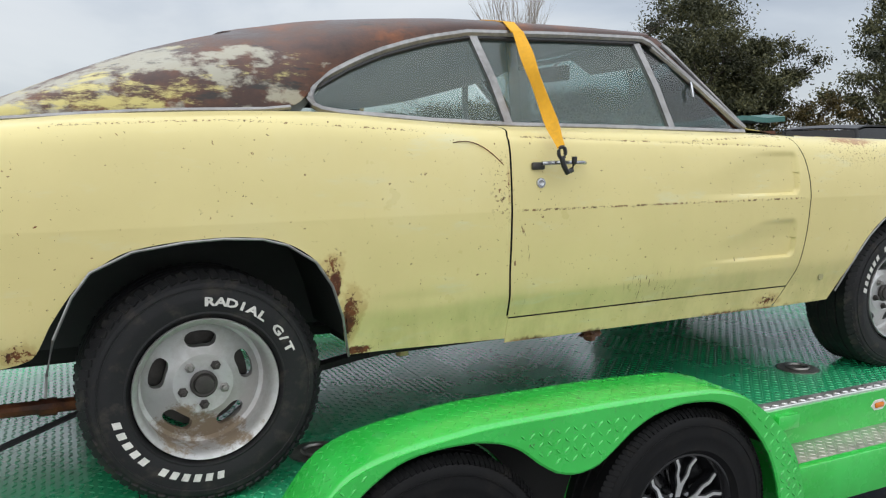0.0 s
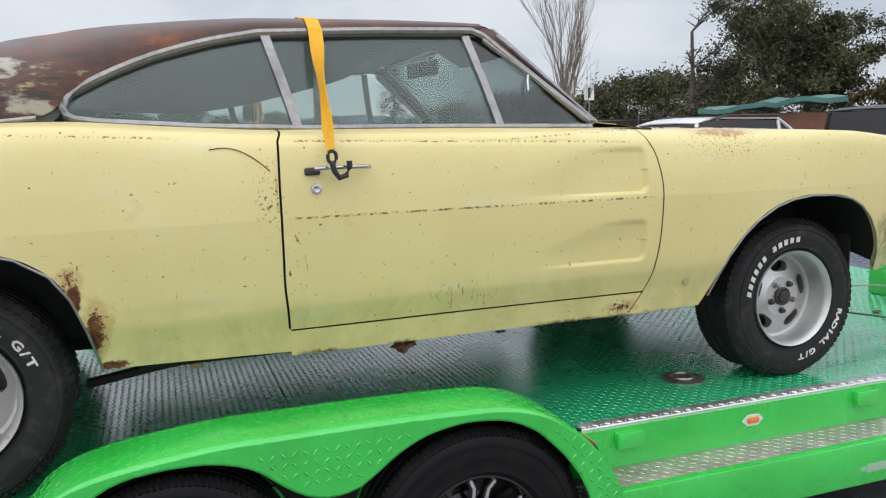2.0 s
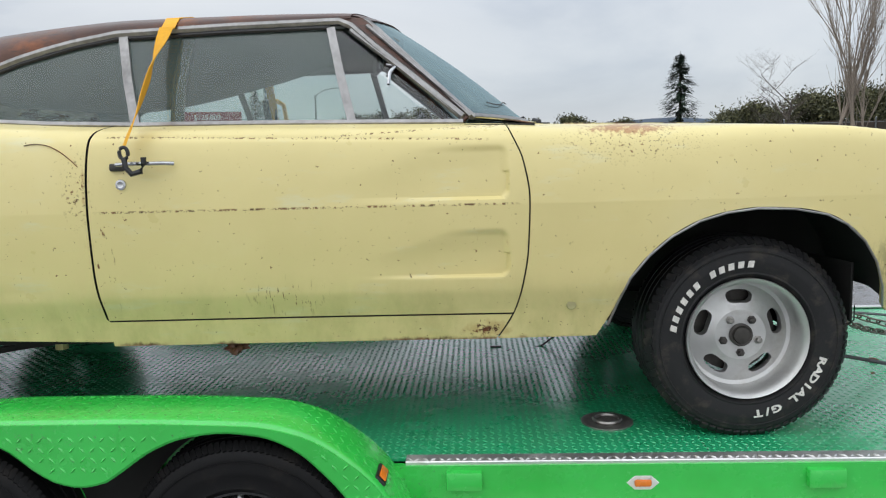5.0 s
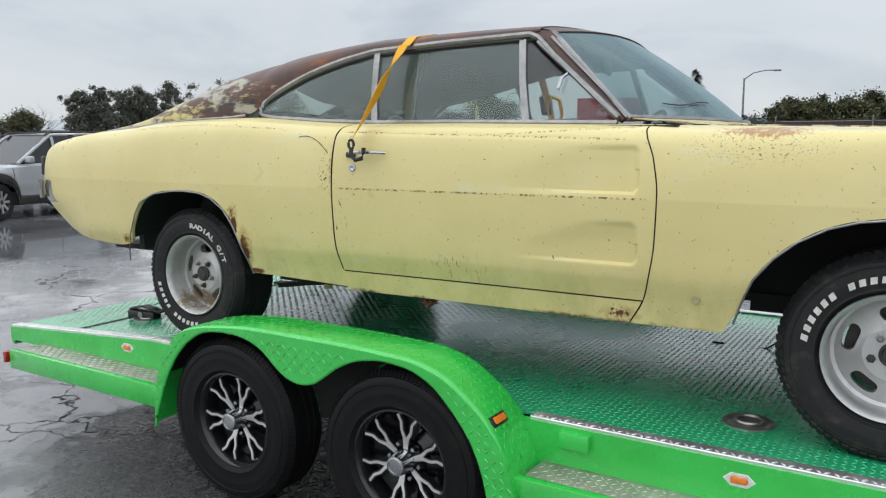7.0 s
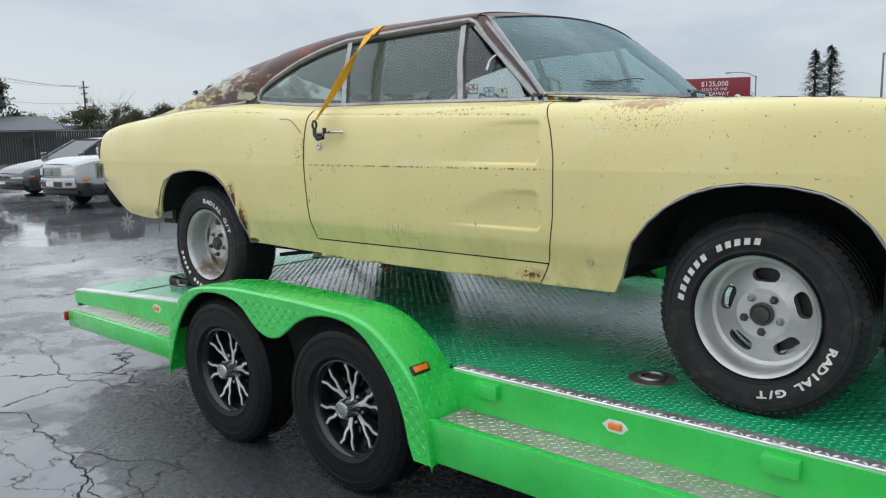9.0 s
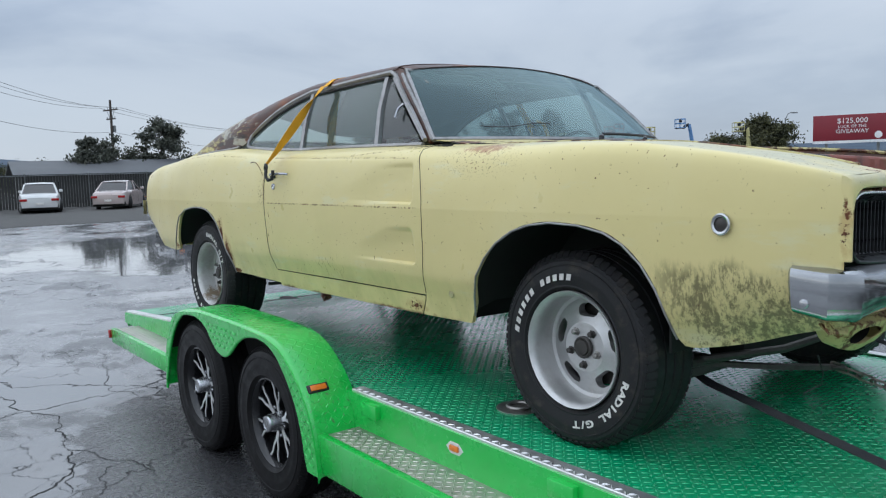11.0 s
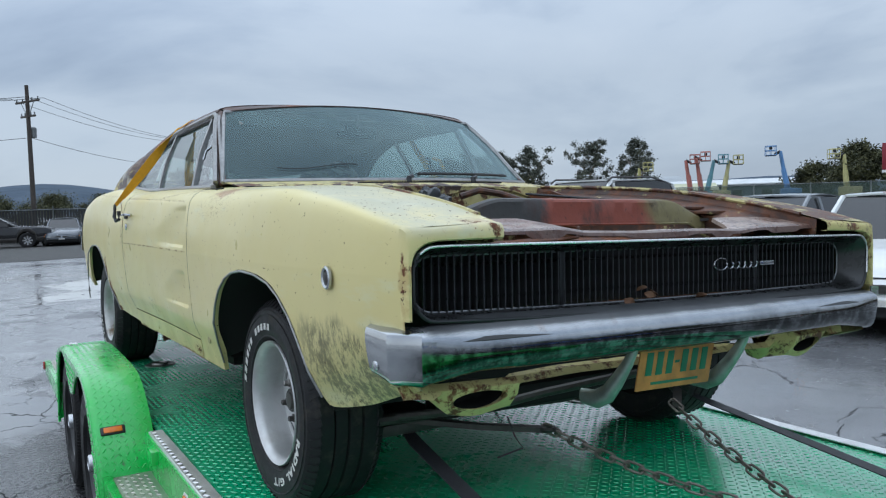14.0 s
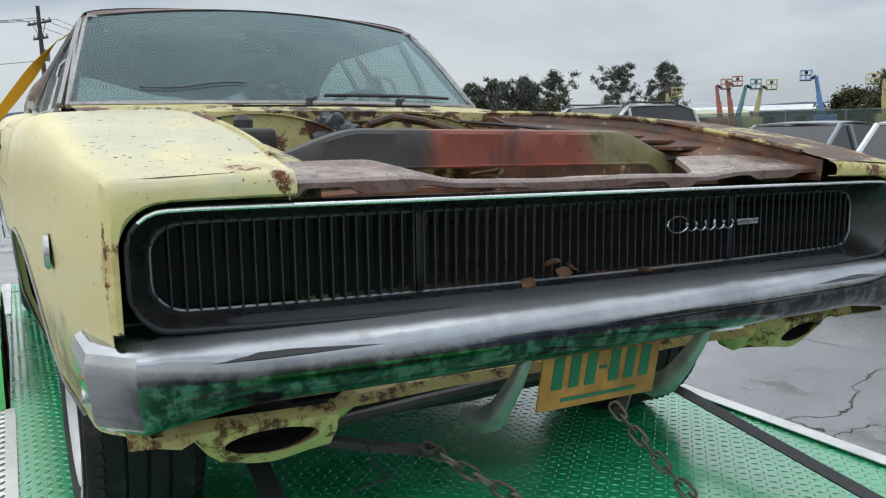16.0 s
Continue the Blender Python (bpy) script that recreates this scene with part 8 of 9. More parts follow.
def make_power_pole(x, y, h, yaw):
    p = thing("utility_pole", "brown wooden utility pole with cross-arms and insulators", "utility pole", pose(x, y, 0, 0, 0, yaw), "power line poles")
    part("shaft", tube([(0, 0, 0), (0, 0, h)], [0.17, 0.11], 10), WOODPOLE, p)
    for z, w in ((h - 1.0, 1.3), (h - 1.9, 0.8)):
        part("cross_arm", box(-0.05, -w, z - 0.06, 0.05, w, z + 0.06, 0.01), WOODPOLE, p)
        for y2 in (-w * 0.9, -w * 0.4, w * 0.4, w * 0.9):
            part("insulator", lathe([(0.03, 0), (0.05, 0.05), (0.03, 0.1), (0.05, 0.14), (0, 0.18)], 8), POST, p, at=pose(0, y2, z + 0.06))
    for s in (-1, 1):
        part("brace", tube([(0, s * 0.08, h - 1.9), (0, s * 0.7, h - 1.06)], 0.025, 6), POST, p)
    part("transformer", lathe([(0, -0.3), (0.17, -0.3), (0.18, 0.3), (0.12, 0.36), (0, 0.37)], 14), POST, p, at=pose(0.28, 0, h - 2.9))
    pole_tops.append(Vector((x, y, h - 0.8)))


for az, d in ((200, 62), (176.1, 55), (165.4, 88), (156.0, 132)):
    make_power_pole(*spot(5.3, -2.2, az, d), 9.5, az - 60)
for i in range(3):
    for off, dz in ((-1.1, 0.0), (0.0, 0.1), (1.1, 0.0), (0.1, -2.4)):
        a, b = pole_tops[i] + Vector((off * 0.5, off * 0.8, dz)), pole_tops[i + 1] + Vector((off * 0.5, off * 0.8, dz))
        solo("overhead_wire", tube(hang(a, b, 0.7, 12), 0.016, 4), BLACK, "black overhead wire sagging between the poles", "wire", group="overhead wires")


def make_street_lamp(x, y, h, arm, yaw):
    p = thing("street_lamp", "grey street lamp with a curved outreach arm", "street lamp", pose(x, y, 0, 0, 0, yaw), "street lamps")
    part("pole", tube([(0, 0, 0), (0, 0, h)], [0.10, 0.06], 10), POST, p)
    part("arm", tube([(0, 0, h - 0.1), (arm * 0.3, 0, h + 0.35), (arm * 0.7, 0, h + 0.5), (arm, 0, h + 0.5)], 0.04, 8), POST, p)
    part("lamp_head", box(arm - 0.1, -0.12, h + 0.42, arm + 0.45, 0.12, h + 0.54, 0.04), POST, p)


make_street_lamp(*spot(3.1, -3.55, 101.9, 62), 5.7, 2.0, 10)
make_street_lamp(*spot(3.88, -3.37, 110.0, 90), 5.9, 2.6, 190)
make_street_lamp(*spot(5.07, -2.61, 119.4, 80), 5.4, 0.6, 40)


# ---- buildings ----
def make_building(name, x, y, yaw, L, D, h, rise, wall_c, roof_c, label, nwin=6):
    b = thing(name, label, "building", pose(x, y, 0, 0, 0, yaw))
    wm = simple(name + "_wall", wall_c, 0.8, 0, 2, 0.2)
    rm = simple(name + "_roof", roof_c, 0.75, 0.0, 2, 0.25)
    part("wall", box(-L / 2, -D / 2, 0, L / 2, D / 2, h), wm, b)
    o = 0.5
    rows = [[(-L / 2 - o, -D / 2 - o, h - 0.05), (L / 2 + o, -D / 2 - o, h - 0.05)], [(-L / 2 - o, 0, h + rise), (L / 2 + o, 0, h + rise)], [(-L / 2 - o, D / 2 + o, h - 0.05), (L / 2 + o, D / 2 + o, h - 0.05)]]
    part("roof", sheet(rows, 0.12), rm, b)
    for s in (-1, 1):
        part("gable", plate([(-D / 2, 0), (D / 2, 0), (0, rise)], 0.1, m=pose(s * (L / 2 - 0.1), 0, h) @ pose(0, 0, 0, 90, 0, 90)), wm, b)
    for k in range(nwin):
        xw = -L / 2 + L * (k + 0.5) / nwin
        w = part("window", box(xw - 0.6, -D / 2 - 0.05, h * 0.35, xw + 0.6, -D / 2 + 0.02, h * 0.75, 0.01), POST, b)
        part("pane", box(xw - 0.52, -D / 2 - 0.06, h * 0.38, xw + 0.52, -D / 2 - 0.045, h * 0.72), GLOSS_BLACK, w)


make_building("low_shed", *spot(5.43, -2.35, 165.2, 62), 85, 13, 6, 2.0, 0.9, (0.16, 0.16, 0.155), (0.10, 0.105, 0.11), "low grey shed with a shallow metal roof", 4)
make_building("warehouse", *spot(5.39, -1.43, 141.5, 100), 50, 30, 12, 2.6, 1.2, (0.32, 0.33, 0.33), (0.36, 0.38, 0.39), "long grey warehouse with a pale metal roof", 8)
make_building("yellow_hall", *spot(5.39, -1.43, 135.2, 88), 45, 14, 8, 2.0, 0.7, (0.50, 0.46, 0.22), (0.46, 0.46, 0.30), "pale yellow metal hall", 5)
make_building("white_hall", *spot(5.39, -1.43, 128.0, 96), 38, 24, 8, 2.6, 0.5, (0.14, 0.17, 0.20), (0.62, 0.63, 0.63), "dark shopfront hall with a white flat roof edge", 8)
make_building("far_house", *spot(3.52, -3.43, 159.2, 78), 70, 12, 6, 1.5, 0.45, (0.30, 0.29, 0.27), (0.18, 0.17, 0.16), "pale low house beyond the fence", 4)
shed = thing("lean_to", "brown timber lean-to under a folded green tarpaulin", "shed", pose(*spot(0.31, -3.31, 47.1, 22), 0, 0, 0, -44))
part("wall", box(-1.5, -0.5, 0, 1.5, 0.5, 1.95, 0.02), simple("red_brown_timber", (0.15, 0.065, 0.04), 0.85, 0, 5, 0.4), shed)
tarp_rows = [[(x, y, 1.98 + 0.20 * sstep(-1.6, 0.9, x) + 0.03 * math.sin(x * 5 + y * 3) + 0.05 * noise.noise((x * 3, y * 3, 0)) + 0.06 * (y > 0)) for y in (-0.7, -0.4, 0, 0.4, 0.7)] for x in frange(-1.7, 1.7, 0.14)]
part("tarpaulin", sheet(tarp_rows, 0.12), simple("green_tarp", (0.05, 0.15, 0.13), 0.45, 0, 6, 0.3, 0.3), shed, "crumpled blue-green tarpaulin")
post_sign = thing("post_sign", "small white sign on a thin post", "sign", pose(*spot(1.04, -3.51, 60.7, 26), 0, 0, 0, -30))
part("post", tube([(0, 0, 0), (0, 0, 3.1)], 0.03, 8), POST, post_sign)
part("board", box(-0.15, -0.02, 2.62, 0.15, -0.035, 3.1, 0.004), simple("white_board", (0.7, 0.7, 0.68), 0.5), post_sign)
part("mark", box(-0.04, -0.042, 2.70, 0.04, -0.036, 3.02), GLOSS_BLACK, post_sign)


def make_billboard():
    b = thing("banner_sign", "dark red banner sign with white lettering on posts", "sign", pose(-5.09, 18.19, 0, 0, 0, 24))
    red = simple("banner_red", (0.20, 0.012, 0.022), 0.5, 0, 3, 0.15)
    white = simple("banner_white", (0.75, 0.74, 0.72), 0.6)
    part("board", box(-0.92, -0.03, 2.0, 0.92, 0.03, 2.66, 0.006), red, b)
    part("lower_strip", box(-0.92, -0.034, 1.93, 0.92, 0.03, 1.995), white, b)
    for t, z, s in (("$125,000", 2.50, 0.19), ("LUCK OF THE", 2.355, 0.105), ("GIVEAWAY", 2.23, 0.15)):
        w = letters(t, s, 0.002)
        part("wording", shift(w, pose(-0.0, -0.034, z, 90, 0, 0)), white, b)
    part("emblem", lathe([(0.09, 0), (0.09, 0.004), (0, 0.004)], 24, m=pose(0.6, -0.031, 2.12, 90, 0, 0)), white, b)
    for x in (-0.6, 0.6):
        part("post", tube([(x, 0.05, 0), (x, 0.05, 2.6)], 0.035, 8), POST, b)


make_billboard()


# ---- boom lifts ----
def make_boom_lift(x, y, h, lean, colour, yaw, label):
    b = thing("boom_lift", label, "boom lift", pose(x, y, 0, 0, 0, yaw), "boom lifts")
    m = simple("lift_paint", colour, 0.5, 0, 5, 0.2)
    part("chassis", box(-1.2, -0.9, 0.4, 1.2, 0.9, 1.0, 0.08), m, b)
    part("turret", box(-1.0, -0.7, 1.0, 0.6, 0.7, 1.8, 0.12), m, b)
    for sx in (-0.85, 0.85):
        for sy in (-0.9, 0.9):
            part("wheel", lathe([(0.0, -0.14), (0.42, -0.14), (0.45, 0.0), (0.42, 0.14), (0, 0.14)], 20), TYRE, b, at=pose(sx, sy, 0.45, 90, 0, 0))
    top = Vector((lean * h, 0, h - 0.9))
    part("boom", tube([(-0.4, 0, 1.5), top * 0.55 + Vector((-0.2, 0, 0.7))], [0.24, 0.20], 8), m, b)
    part("boom_tip", tube([top * 0.5 + Vector((-0.2, 0, 0.7)), top], [0.17, 0.14], 8), m, b)
    part("jib", tube([top, top + Vector((-0.45, 0, -0.25))], 0.12, 8), BLACK, b)
    c = top + Vector((-0.75, 0, -0.30))
    bk = bmesh.new()
    for z in (0.0, 0.38, 0.75):
        tube([c + Vector(p) for p in ((-0.4, -0.6, z), (0.4, -0.6, z), (0.4, 0.6, z), (-0.4, 0.6, z), (-0.4, -0.6, z))], 0.03, 5, bk)
    for px, py in ((-0.4, -0.6), (0.4, -0.6), (0.4, 0.6), (-0.4, 0.6), (0, -0.6), (0, 0.6)):
        tube([c + Vector((px, py, 0)), c + Vector((px, py, 0.75))], 0.026, 5, bk)
    part("basket", bk, m, b)
    part("basket_floor", box(c.x - 0.4, -0.6, c.z - 0.06, c.x + 0.4, 0.6, c.z), BLACK, b)
    part("control_box", box(c.x - 0.15, -0.66, c.z + 0.45, c.x + 0.1, -0.5, c.z + 0.70, 0.04), BLACK, b)


# lift colours are muted, background haze mixed into the paint
for az, h, lean, col, yaw, lab in ((139.6, 3.9, -0.30, (0.60, 0.61, 0.60), 221, "white boom lift with a low raised boom"), (135.7, 4.9, -0.10, (0.46, 0.42, 0.16), 221, "yellow boom lift with its boom up"),
                                   (132.2, 5.4, 0.0, (0.42, 0.15, 0.12), 221, "red boom lift with its basket raised"), (131.5, 5.6, 0.0, (0.42, 0.15, 0.12), 221, "red boom lift with its basket raised"),
                                   (131.2, 5.3, -0.20, (0.14, 0.30, 0.35), 221, "blue-green boom lift with its boom up"), (130.1, 5.2, -0.17, (0.50, 0.46, 0.22), 221, "yellow boom lift with its boom up"),
                                   (125.4, 5.8, -0.17, (0.12, 0.25, 0.48), 41, "blue boom lift with a long raised boom"), (121.9, 5.3, -0.12, (0.50, 0.46, 0.20), 41, "yellow boom lift beside a dark tree")):
    make_boom_lift(*spot(5.4, -1.6, az, 72), h, lean, col, yaw, lab)


# ---- parked vehicles ----
def vehicle(name, label, category, at, L, W, H, colour, form, front_grey=False):
    """A parked car with its nose towards +x: body, glass, wheels, lamps."""
    v = thing(name, label, category, at, "parked vehicles")
    k = Mat(name + "_paint")
    pm = k.set(k.ramp(k.noise(2, 4), [(0.3, tuple(c * 0.9 for c in colour)), (0.7, colour)]), 0.22, 0.25, coat=0.5)
    hl = L / 2
    if form == "sedan":
        belt, base, r = H * 0.66, 0.20, 0.32
        up = curve([(-hl, H * 0.52), (-hl + 0.1, H * 0.62), (-hl * 0.55, H * 0.68), (0, H * 0.67), (hl * 0.35, H * 0.655), (hl * 0.6, H * 0.61), (hl * 0.8, H * 0.555), (hl - 0.12, H * 0.49), (hl, H * 0.42)])
        gh = [(-hl * 0.74, belt), (-hl * 0.42, H * 0.96), (-hl * 0.15, H), (hl * 0.08, H * 0.985), (hl * 0.46, belt * 0.97)]
    elif form == "suv":
        base, r = 0.30, 0.36
        belt = H * 0.655
        up = curve([(-hl, H * 0.55), (-hl + 0.06, H * 0.65), (0, H * 0.655), (hl * 0.36, H * 0.645), (hl * 0.6, H * 0.638), (hl * 0.8, H * 0.622), (hl * 0.92, H * 0.595), (hl, H * 0.555)])
        gh = [(-hl * 0.98, belt), (-hl * 0.90, H * 0.95), (-hl * 0.7, H), (-hl * 0.03, H * 0.99), (hl * 0.36, belt)]
    else:
        base, r = 0.42, 0.40
        belt = H * 0.62
        up = curve([(-hl, H * 0.60), (-hl + 0.04, H * 0.62), (hl * 0.30, H * 0.62), (hl * 0.95, H * 0.60), (hl, H * 0.56)])
        gh = [(-hl * 0.97, belt), (-hl * 0.95, H * 0.97), (-hl * 0.8, H), (hl * 0.14, H * 0.985), (hl * 0.28, belt)]
    wb = L * 0.29

    def plan(x):
        return W / 2 * (1 - (0.26 if x > 0 and form != "jeep" else 0.16) * (abs(x) / hl) ** 6)

    def under(x):
        z = base + 0.10 * (abs(x) / hl) ** 4
        for c in (-wb, wb):
            d = abs(x - c)
            if d < r + 0.05:
                z = max(z, r + math.sqrt((r + 0.05) ** 2 - d * d))
        return z
    xs = sorted(set(frange(-hl, hl, 0.08) + [c + (r + 0.05) * math.cos(a) for c in (-wb, wb) for a in frange(0, math.pi, 0.26)]))
    for s in (-1, 1):
        rows = [[(x, s * (plan(x) - 0.05), under(x) - 0.0), (x, s * plan(x), under(x) + (up(x) - under(x)) * 0.35), (x, s * plan(x), under(x) + (up(x) - under(x)) * 0.55), (x, s * (plan(x) - 0.04), up(x) - 0.05), (x, s * (plan(x) - 0.12), up(x))] for x in xs]
        part("body_side", sheet(rows), pm, v)
    rows = [[(x, y * (plan(x) - 0.12), up(x) + 0.015 * (1 - y * y)) for y in (-1, -0.5, 0, 0.5, 1)] for x in xs]
    part("body_top", sheet(rows), pm, v)
    zt, zb = up(hl), under(hl)

    def face(y, z, off=0.0):
        """The rounded nose: y from -1 to 1 across, z up, with a proud bumper band."""
        f = (z - zb) / (zt - zb)
        out = 0.16 * (1 - abs(y) ** 2.6) + 0.05 * sstep(0.0, 0.12, f) * (1 - sstep(0.42, 0.5, f)) - 0.04 * sstep(0.8, 1.0, f)
        return (hl - 0.03 + out + off, y * plan(hl), z)

    def patch(label, y0, y1, z0, z1, mat, off=0.008, lab=""):
        ys, zs = [y0 + (y1 - y0) * i / 8 for i in range(9)], [z0 + (z1 - z0) * i / 3 for i in range(4)]
        part(label, sheet([[face(y, z, off) for y in ys] for z in zs], 0.02), mat, v, lab)
    if form != "jeep":
        part("bumper", sheet([[face(y, zb + (zt - zb) * i / 16) for y in frange(-1, 1, 0.1)] for i in range(17)] + [[(hl - 0.06, y * plan(hl) * 0.98, zt) for y in frange(-1, 1, 0.1)]]), pm, v)
        gt = zt - 0.05
        gz = zb + (zt - zb) * 0.52
        wide = 0.46 if form == "suv" else 0.38
        patch("grille", -wide, wide, gz, gt, SURROUND if form == "suv" else CHROME)
        for i in range(4):
            z = gz + (gt - gz) * (0.16 + 0.22 * i)
            patch("grille_bar", -wide * 0.94, wide * 0.94, z, z + (0.010 if form == "suv" else 0.022), DARKSTEEL, 0.014)
        patch("emblem", -0.05, 0.05, (gz + gt) / 2 - 0.045, (gz + gt) / 2 + 0.045, CHROME, 0.022)
        for s in (-1, 1):
            patch("headlamp", s * (wide + 0.04), s * 0.97, gz + 0.02, gt - 0.01, CHROME, 0.008, "clear chrome-backed headlamp")
            patch("headlamp_lens", s * (wide + 0.07), s * 0.93, gz + 0.045, gt - 0.035, WHITE, 0.014)
            patch("fog_lamp", s * 0.70, s * 0.90, zb + (zt - zb) * 0.20, zb + (zt - zb) * 0.32, DARKSTEEL)
        patch("lower_grille", -0.56, 0.56, zb + (zt - zb) * 0.14, zb + (zt - zb) * 0.34, BLACK)
        patch("number_plate", -0.20, 0.20, zb + (zt - zb) * 0.16, zb + (zt - zb) * 0.36, WHITE, 0.02)
        patch("chin", -1.0, 1.0, zb - 0.06, zb + 0.05, BLACK, 0.02)
    for e in ((-1, 1) if form == "jeep" else (-1,)):
        x = e * hl
        rows = [[(x + e * (0.05 * (1 - y * y) if f else 0.07 * (1 - y * y)), y * plan(x), z) for y in (-1, -0.6, 0, 0.6, 1)] for f, z in ((1, under(x)), (0, (under(x) + up(x)) / 2), (1, up(x)))]
        part("bumper", sheet(rows, 0.02), pm, v)
        for s in (-1, 1):
            part("headlamp" if e > 0 else "tail_lamp", box(x + e * 0.02 - 0.05, s * W * 0.37 - W * 0.09, H * 0.42, x + e * 0.02 + 0.05, s * W * 0.37 + W * 0.09, H * 0.50, 0.02), CHROME if e > 0 else RED, v)
        part("number_plate", box(x + e * 0.08 - 0.01, -0.16, H * 0.30, x + e * 0.08 + 0.01, 0.16, H * 0.37, 0.004), WHITE, v)
    if form == "jeep":
        part("grille", box(hl + 0.03, -W * 0.24, H * 0.36, hl + 0.07, W * 0.24, H * 0.47, 0.02), BLACK, v)
        part("lower_grille", box(hl + 0.0, -W * 0.34, H * 0.18, hl + 0.055, W * 0.34, H * 0.26, 0.02), BLACK, v)
    part("underbody", box(-hl * 0.95, -W * 0.44, base - 0.03, hl * 0.95, W * 0.44, base + 0.25, 0.03), UNDER, v)
    # glasshouse: sloping panes, roof and pillars
    tw = W / 2 - 0.28
    bw = W / 2 - 0.13

    def half(z):
        return bw + (tw - bw) * min(1, (z - belt) / (H - belt))
    rows = [[(x, s * half(z), z) for s in (-1, -0.5, 0, 0.5, 1)] for x, z in (gh[0], gh[1])]
    part("rear_window", sheet(rows), GLOSS_BLACK, v)
    part("windscreen", sheet([[(x, s * half(z), z) for s in (-1, -0.5, 0, 0.5, 1)] for x, z in (gh[3], gh[4])]), GLOSS_BLACK, v)
    rf = curve([(x, z) for x, z in gh[1:4]])
    part("roof", sheet([[(x, s * half(rf(x)), rf(x) + 0.02 * (1 - s * s)) for s in (-1, -0.5, 0, 0.5, 1)] for x in frange(gh[1][0], gh[3][0], 0.2)], 0.02), BLACK if form == "jeep" else pm, v)
    edge = curve(gh)
    for s in (-1, 1):
        rows = [[(x, s * half(belt), belt - 0.01), (x, s * half(edge(x)), edge(x) - 0.03)] for x in frange(gh[0][0] + 0.08, gh[4][0] - 0.06, 0.1)]
        part("side_glass", sheet(rows, 0.006), GLOSS_BLACK, v)
        for i in (0, 3):
            (xa, za), (xb, zb) = gh[i], gh[i + 1]
            part("pillar", tube([(xa, s * half(za), za), (xb, s * half(zb), zb)], 0.035, 6), BLACK if form == "jeep" else pm, v)
        for x in ((-0.1 * L, 0.12 * L) if form == "jeep" else (-0.02 * L,)):
            part("pillar", tube([(x, s * (half(belt) + 0.006), belt), (x, s * (half(H * 0.97) + 0.006), H * 0.97)], 0.04, 6), pm, v)
        if form == "suv":
            rows = [[(x, s * (plan(x) - 0.035), under(x) - 0.01), (x, s * (plan(x) + 0.012), under(x) + 0.06), (x, s * (plan(x) + 0.012), under(x) + 0.15), (x, s * (plan(x) - 0.004), under(x) + 0.17)] for x in xs]
            part("cladding", sheet(rows), DARKSTEEL, v)
            part("roof_rail", tube([(-hl * 0.75, s * (tw + 0.0), H * 0.99), (-hl * 0.6, s * tw, H * 1.03), (-0.1, s * tw, H * 1.03), (0.05, s * tw, H * 0.99)], 0.02, 6), DARKSTEEL, v)
        for x in (-0.22 * L, 0.0, 0.22 * L):
            part("door_gap", tube([(x, s * (plan(x) + 0.001), under(x) + 0.12), (x, s * (plan(x) + 0.001), under(x) + (up(x) - under(x)) * 0.55), (x, s * (plan(x) - 0.035), up(x) - 0.06)], 0.006, 4), BLACK, v)
        part("side_marker", box(hl * 0.90, s * plan(hl * 0.9) - 0.012, H * 0.36, hl * 0.96, s * plan(hl * 0.9) + 0.012, H * 0.39, 0.003), AMBER, v)
        part("wing_mirror", box(gh[4][0] - 0.22, s * (W / 2 + 0.02) - 0.09, belt + 0.02, gh[4][0] - 0.10, s * (W / 2 + 0.02) + 0.09, belt + 0.15, 0.03), pm, v)
        for x in (-wb, wb):
            w = new("wheel")
            w.parent = v
            w.matrix_basis = pose(x, s * (W / 2 - 0.12), r, -90 if s > 0 else 90, 0, 20)
            part("tyre", lathe([(r * 0.62, 0.09), (r * 0.85, 0.11), (r * 0.97, 0.095), (r, 0.06), (r, -0.09), (r * 0.6, -0.1)], 32), TYRE, w)
            part("rim", lathe([(r * 0.64, 0.095), (r * 0.6, 0.08), (r * 0.55, 0.04), (r * 0.2, 0.05), (r * 0.16, 0.075), (0, 0.08)], 28), DARKSTEEL, w)
            for a in range(8):
                part("spoke", bar([(0.05, 0, 0.075), (r * 0.60, 0, 0.085)], 0.05, 0.02), SLOT, w, at=Matrix.Rotation(a * math.pi / 4, 4, "Z"))
    return v


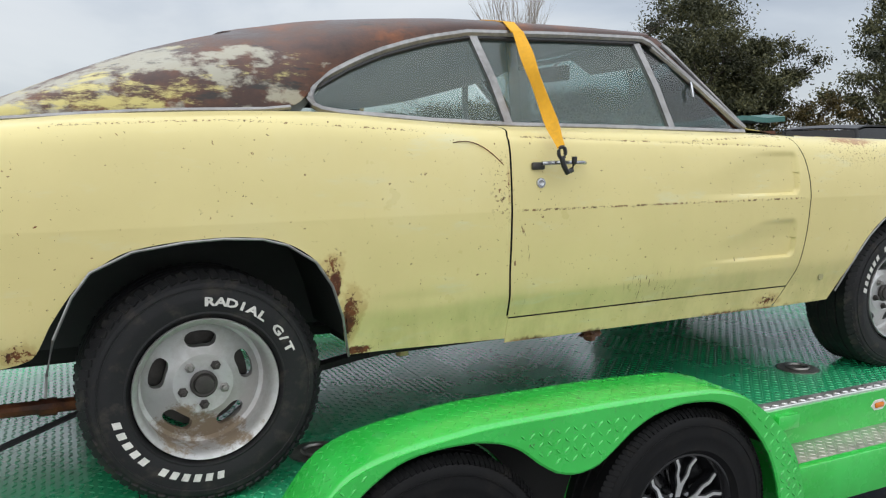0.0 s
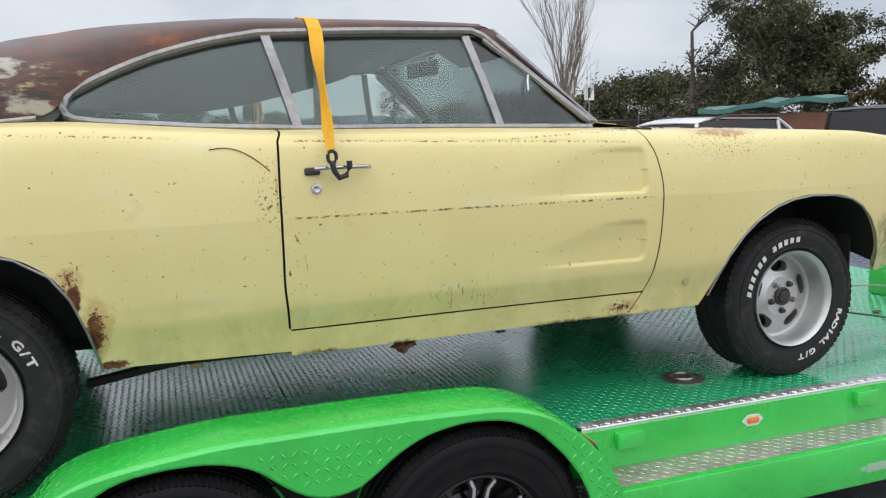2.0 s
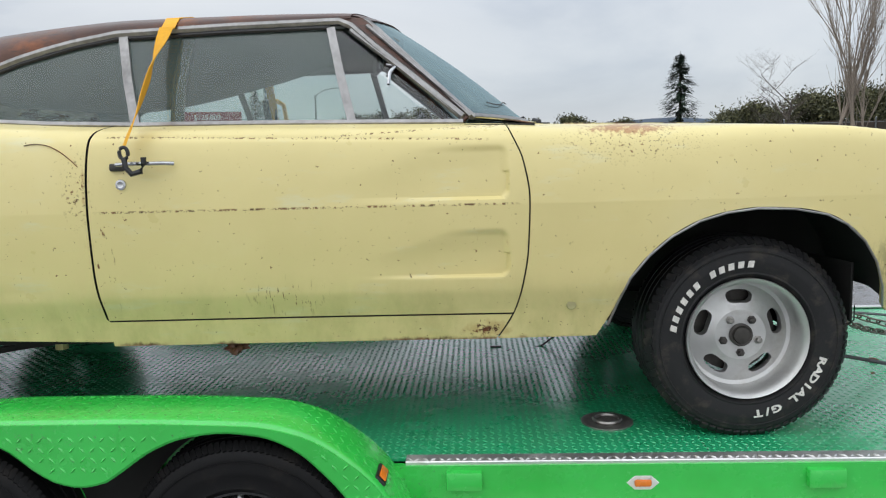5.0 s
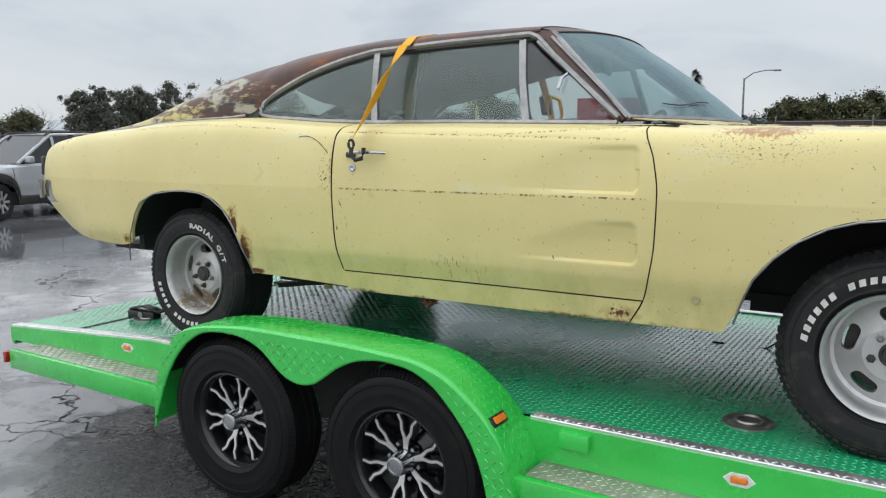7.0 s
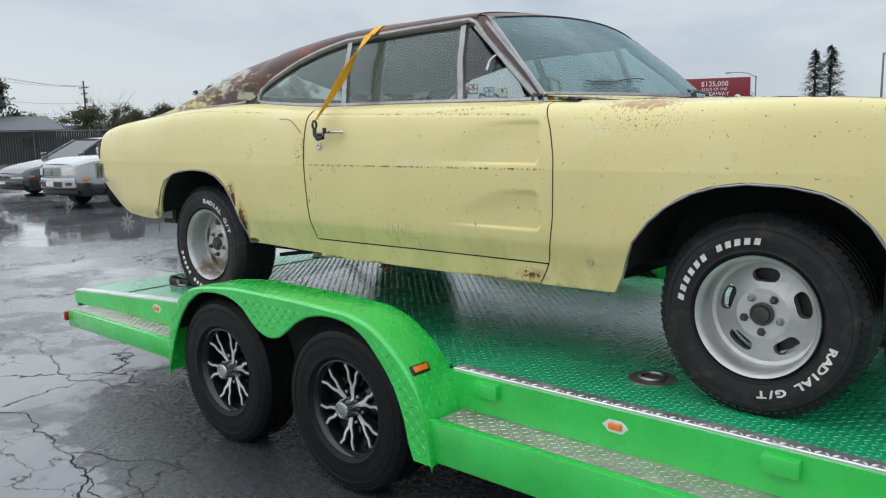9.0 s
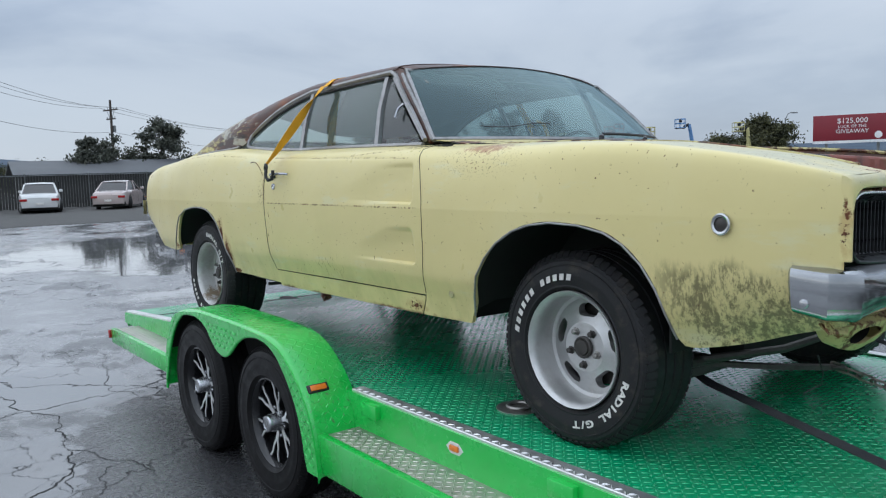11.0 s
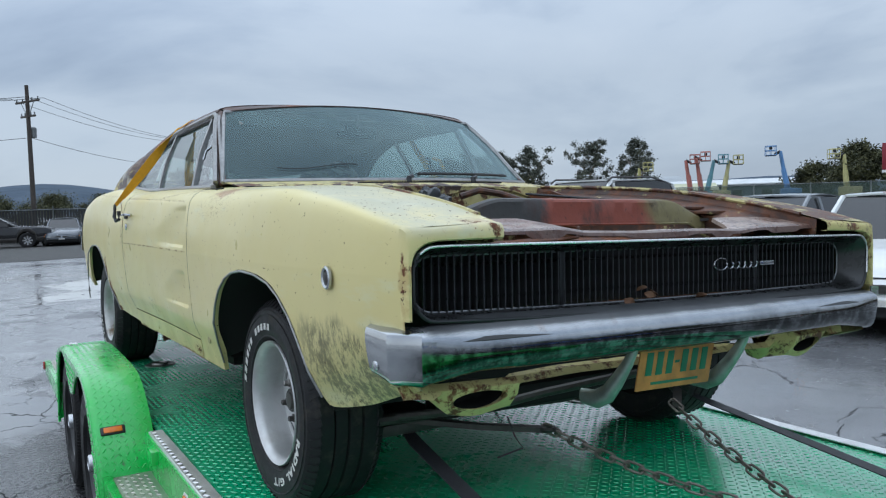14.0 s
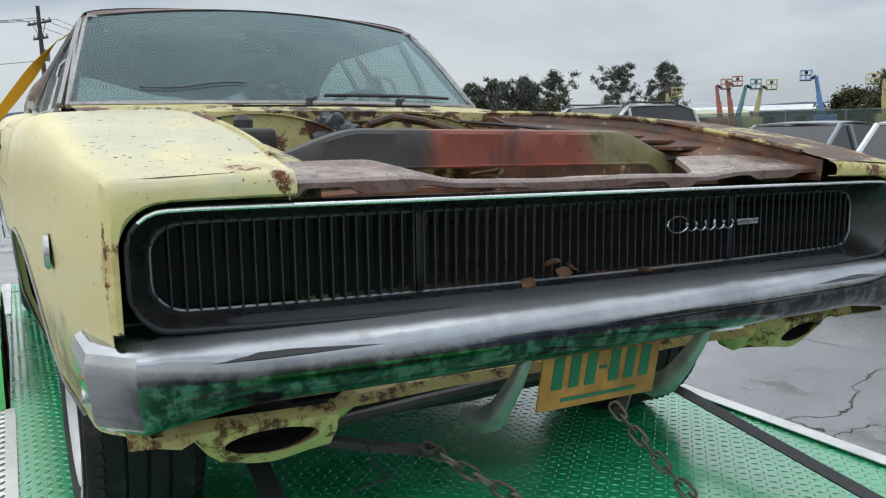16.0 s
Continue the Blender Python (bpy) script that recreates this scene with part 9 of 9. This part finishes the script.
SILVER, WHITE_P, GREY_P = (0.42, 0.43, 0.43), (0.72, 0.72, 0.70), (0.22, 0.23, 0.24)
vehicle("suv", "silver sport utility vehicle parked on wet asphalt", "suv", pose(-13.5, 6.0, 0, 0, 0, -84), 4.45, 1.85, 1.68, SILVER, "suv")
vehicle("sedan", "dark grey sedan with a silver grille, parked", "car", pose(-18.15, 6.9, 0, 0, 0, -84), 4.8, 1.85, 1.42, (0.07, 0.075, 0.08), "sedan")
vehicle("coupe", "dark low coupe with a pale bonnet, parked by the fence", "car", pose(*spot(5.43, -2.35, 174.1, 44), 0, 0, 0, -8), 4.5, 1.75, 1.32, (0.09, 0.10, 0.115), "sedan")
vehicle("sedan", "white sedan parked with its tail to the yard", "car", pose(*spot(5.43, -2.35, 170.2, 44), 0, 0, 0, 168), 4.6, 1.78, 1.42, WHITE_P, "sedan")
vehicle("sedan", "pale rose sedan parked by the fence", "car", pose(*spot(5.07, -2.61, 165.0, 45), 0, 0, 0, 150), 4.6, 1.75, 1.42, (0.50, 0.42, 0.39), "sedan")
vehicle("pickup", "black pickup parked by the fence", "car", pose(*spot(5.43, -2.35, 178.0, 43), 0, 0, 0, 80), 4.9, 1.85, 1.6, (0.02, 0.02, 0.022), "suv")
vehicle("jeep", "bright blue off-roader with a black soft top", "car", pose(13.0, 6.2, 0, 0, 0, 4), 4.2, 1.85, 1.88, (0.02, 0.14, 0.50), "jeep")
vehicle("van", "white van parked beyond the trailer", "van", pose(*spot(1.04, -3.51, 50.6, 16), 0, 0, 0, 10), 4.8, 1.9, 1.78, WHITE_P, "suv")
vehicle("sedan", "dark grey sedan parked beyond the trailer", "car", pose(-3.0, 9.7, 0, 0, 0, -80), 4.8, 1.85, 1.46, GREY_P, "sedan")
vehicle("sedan", "white sedan parked beyond the trailer", "car", pose(-0.15, 8.3, 0, 0, 0, -66), 4.6, 1.8, 1.46, WHITE_P, "sedan")
vehicle("van", "white sport utility vehicle parked in the yard row", "suv", pose(-6.7, 8.7, 0, 0, 0, -78), 4.9, 1.95, 1.86, WHITE_P, "suv")
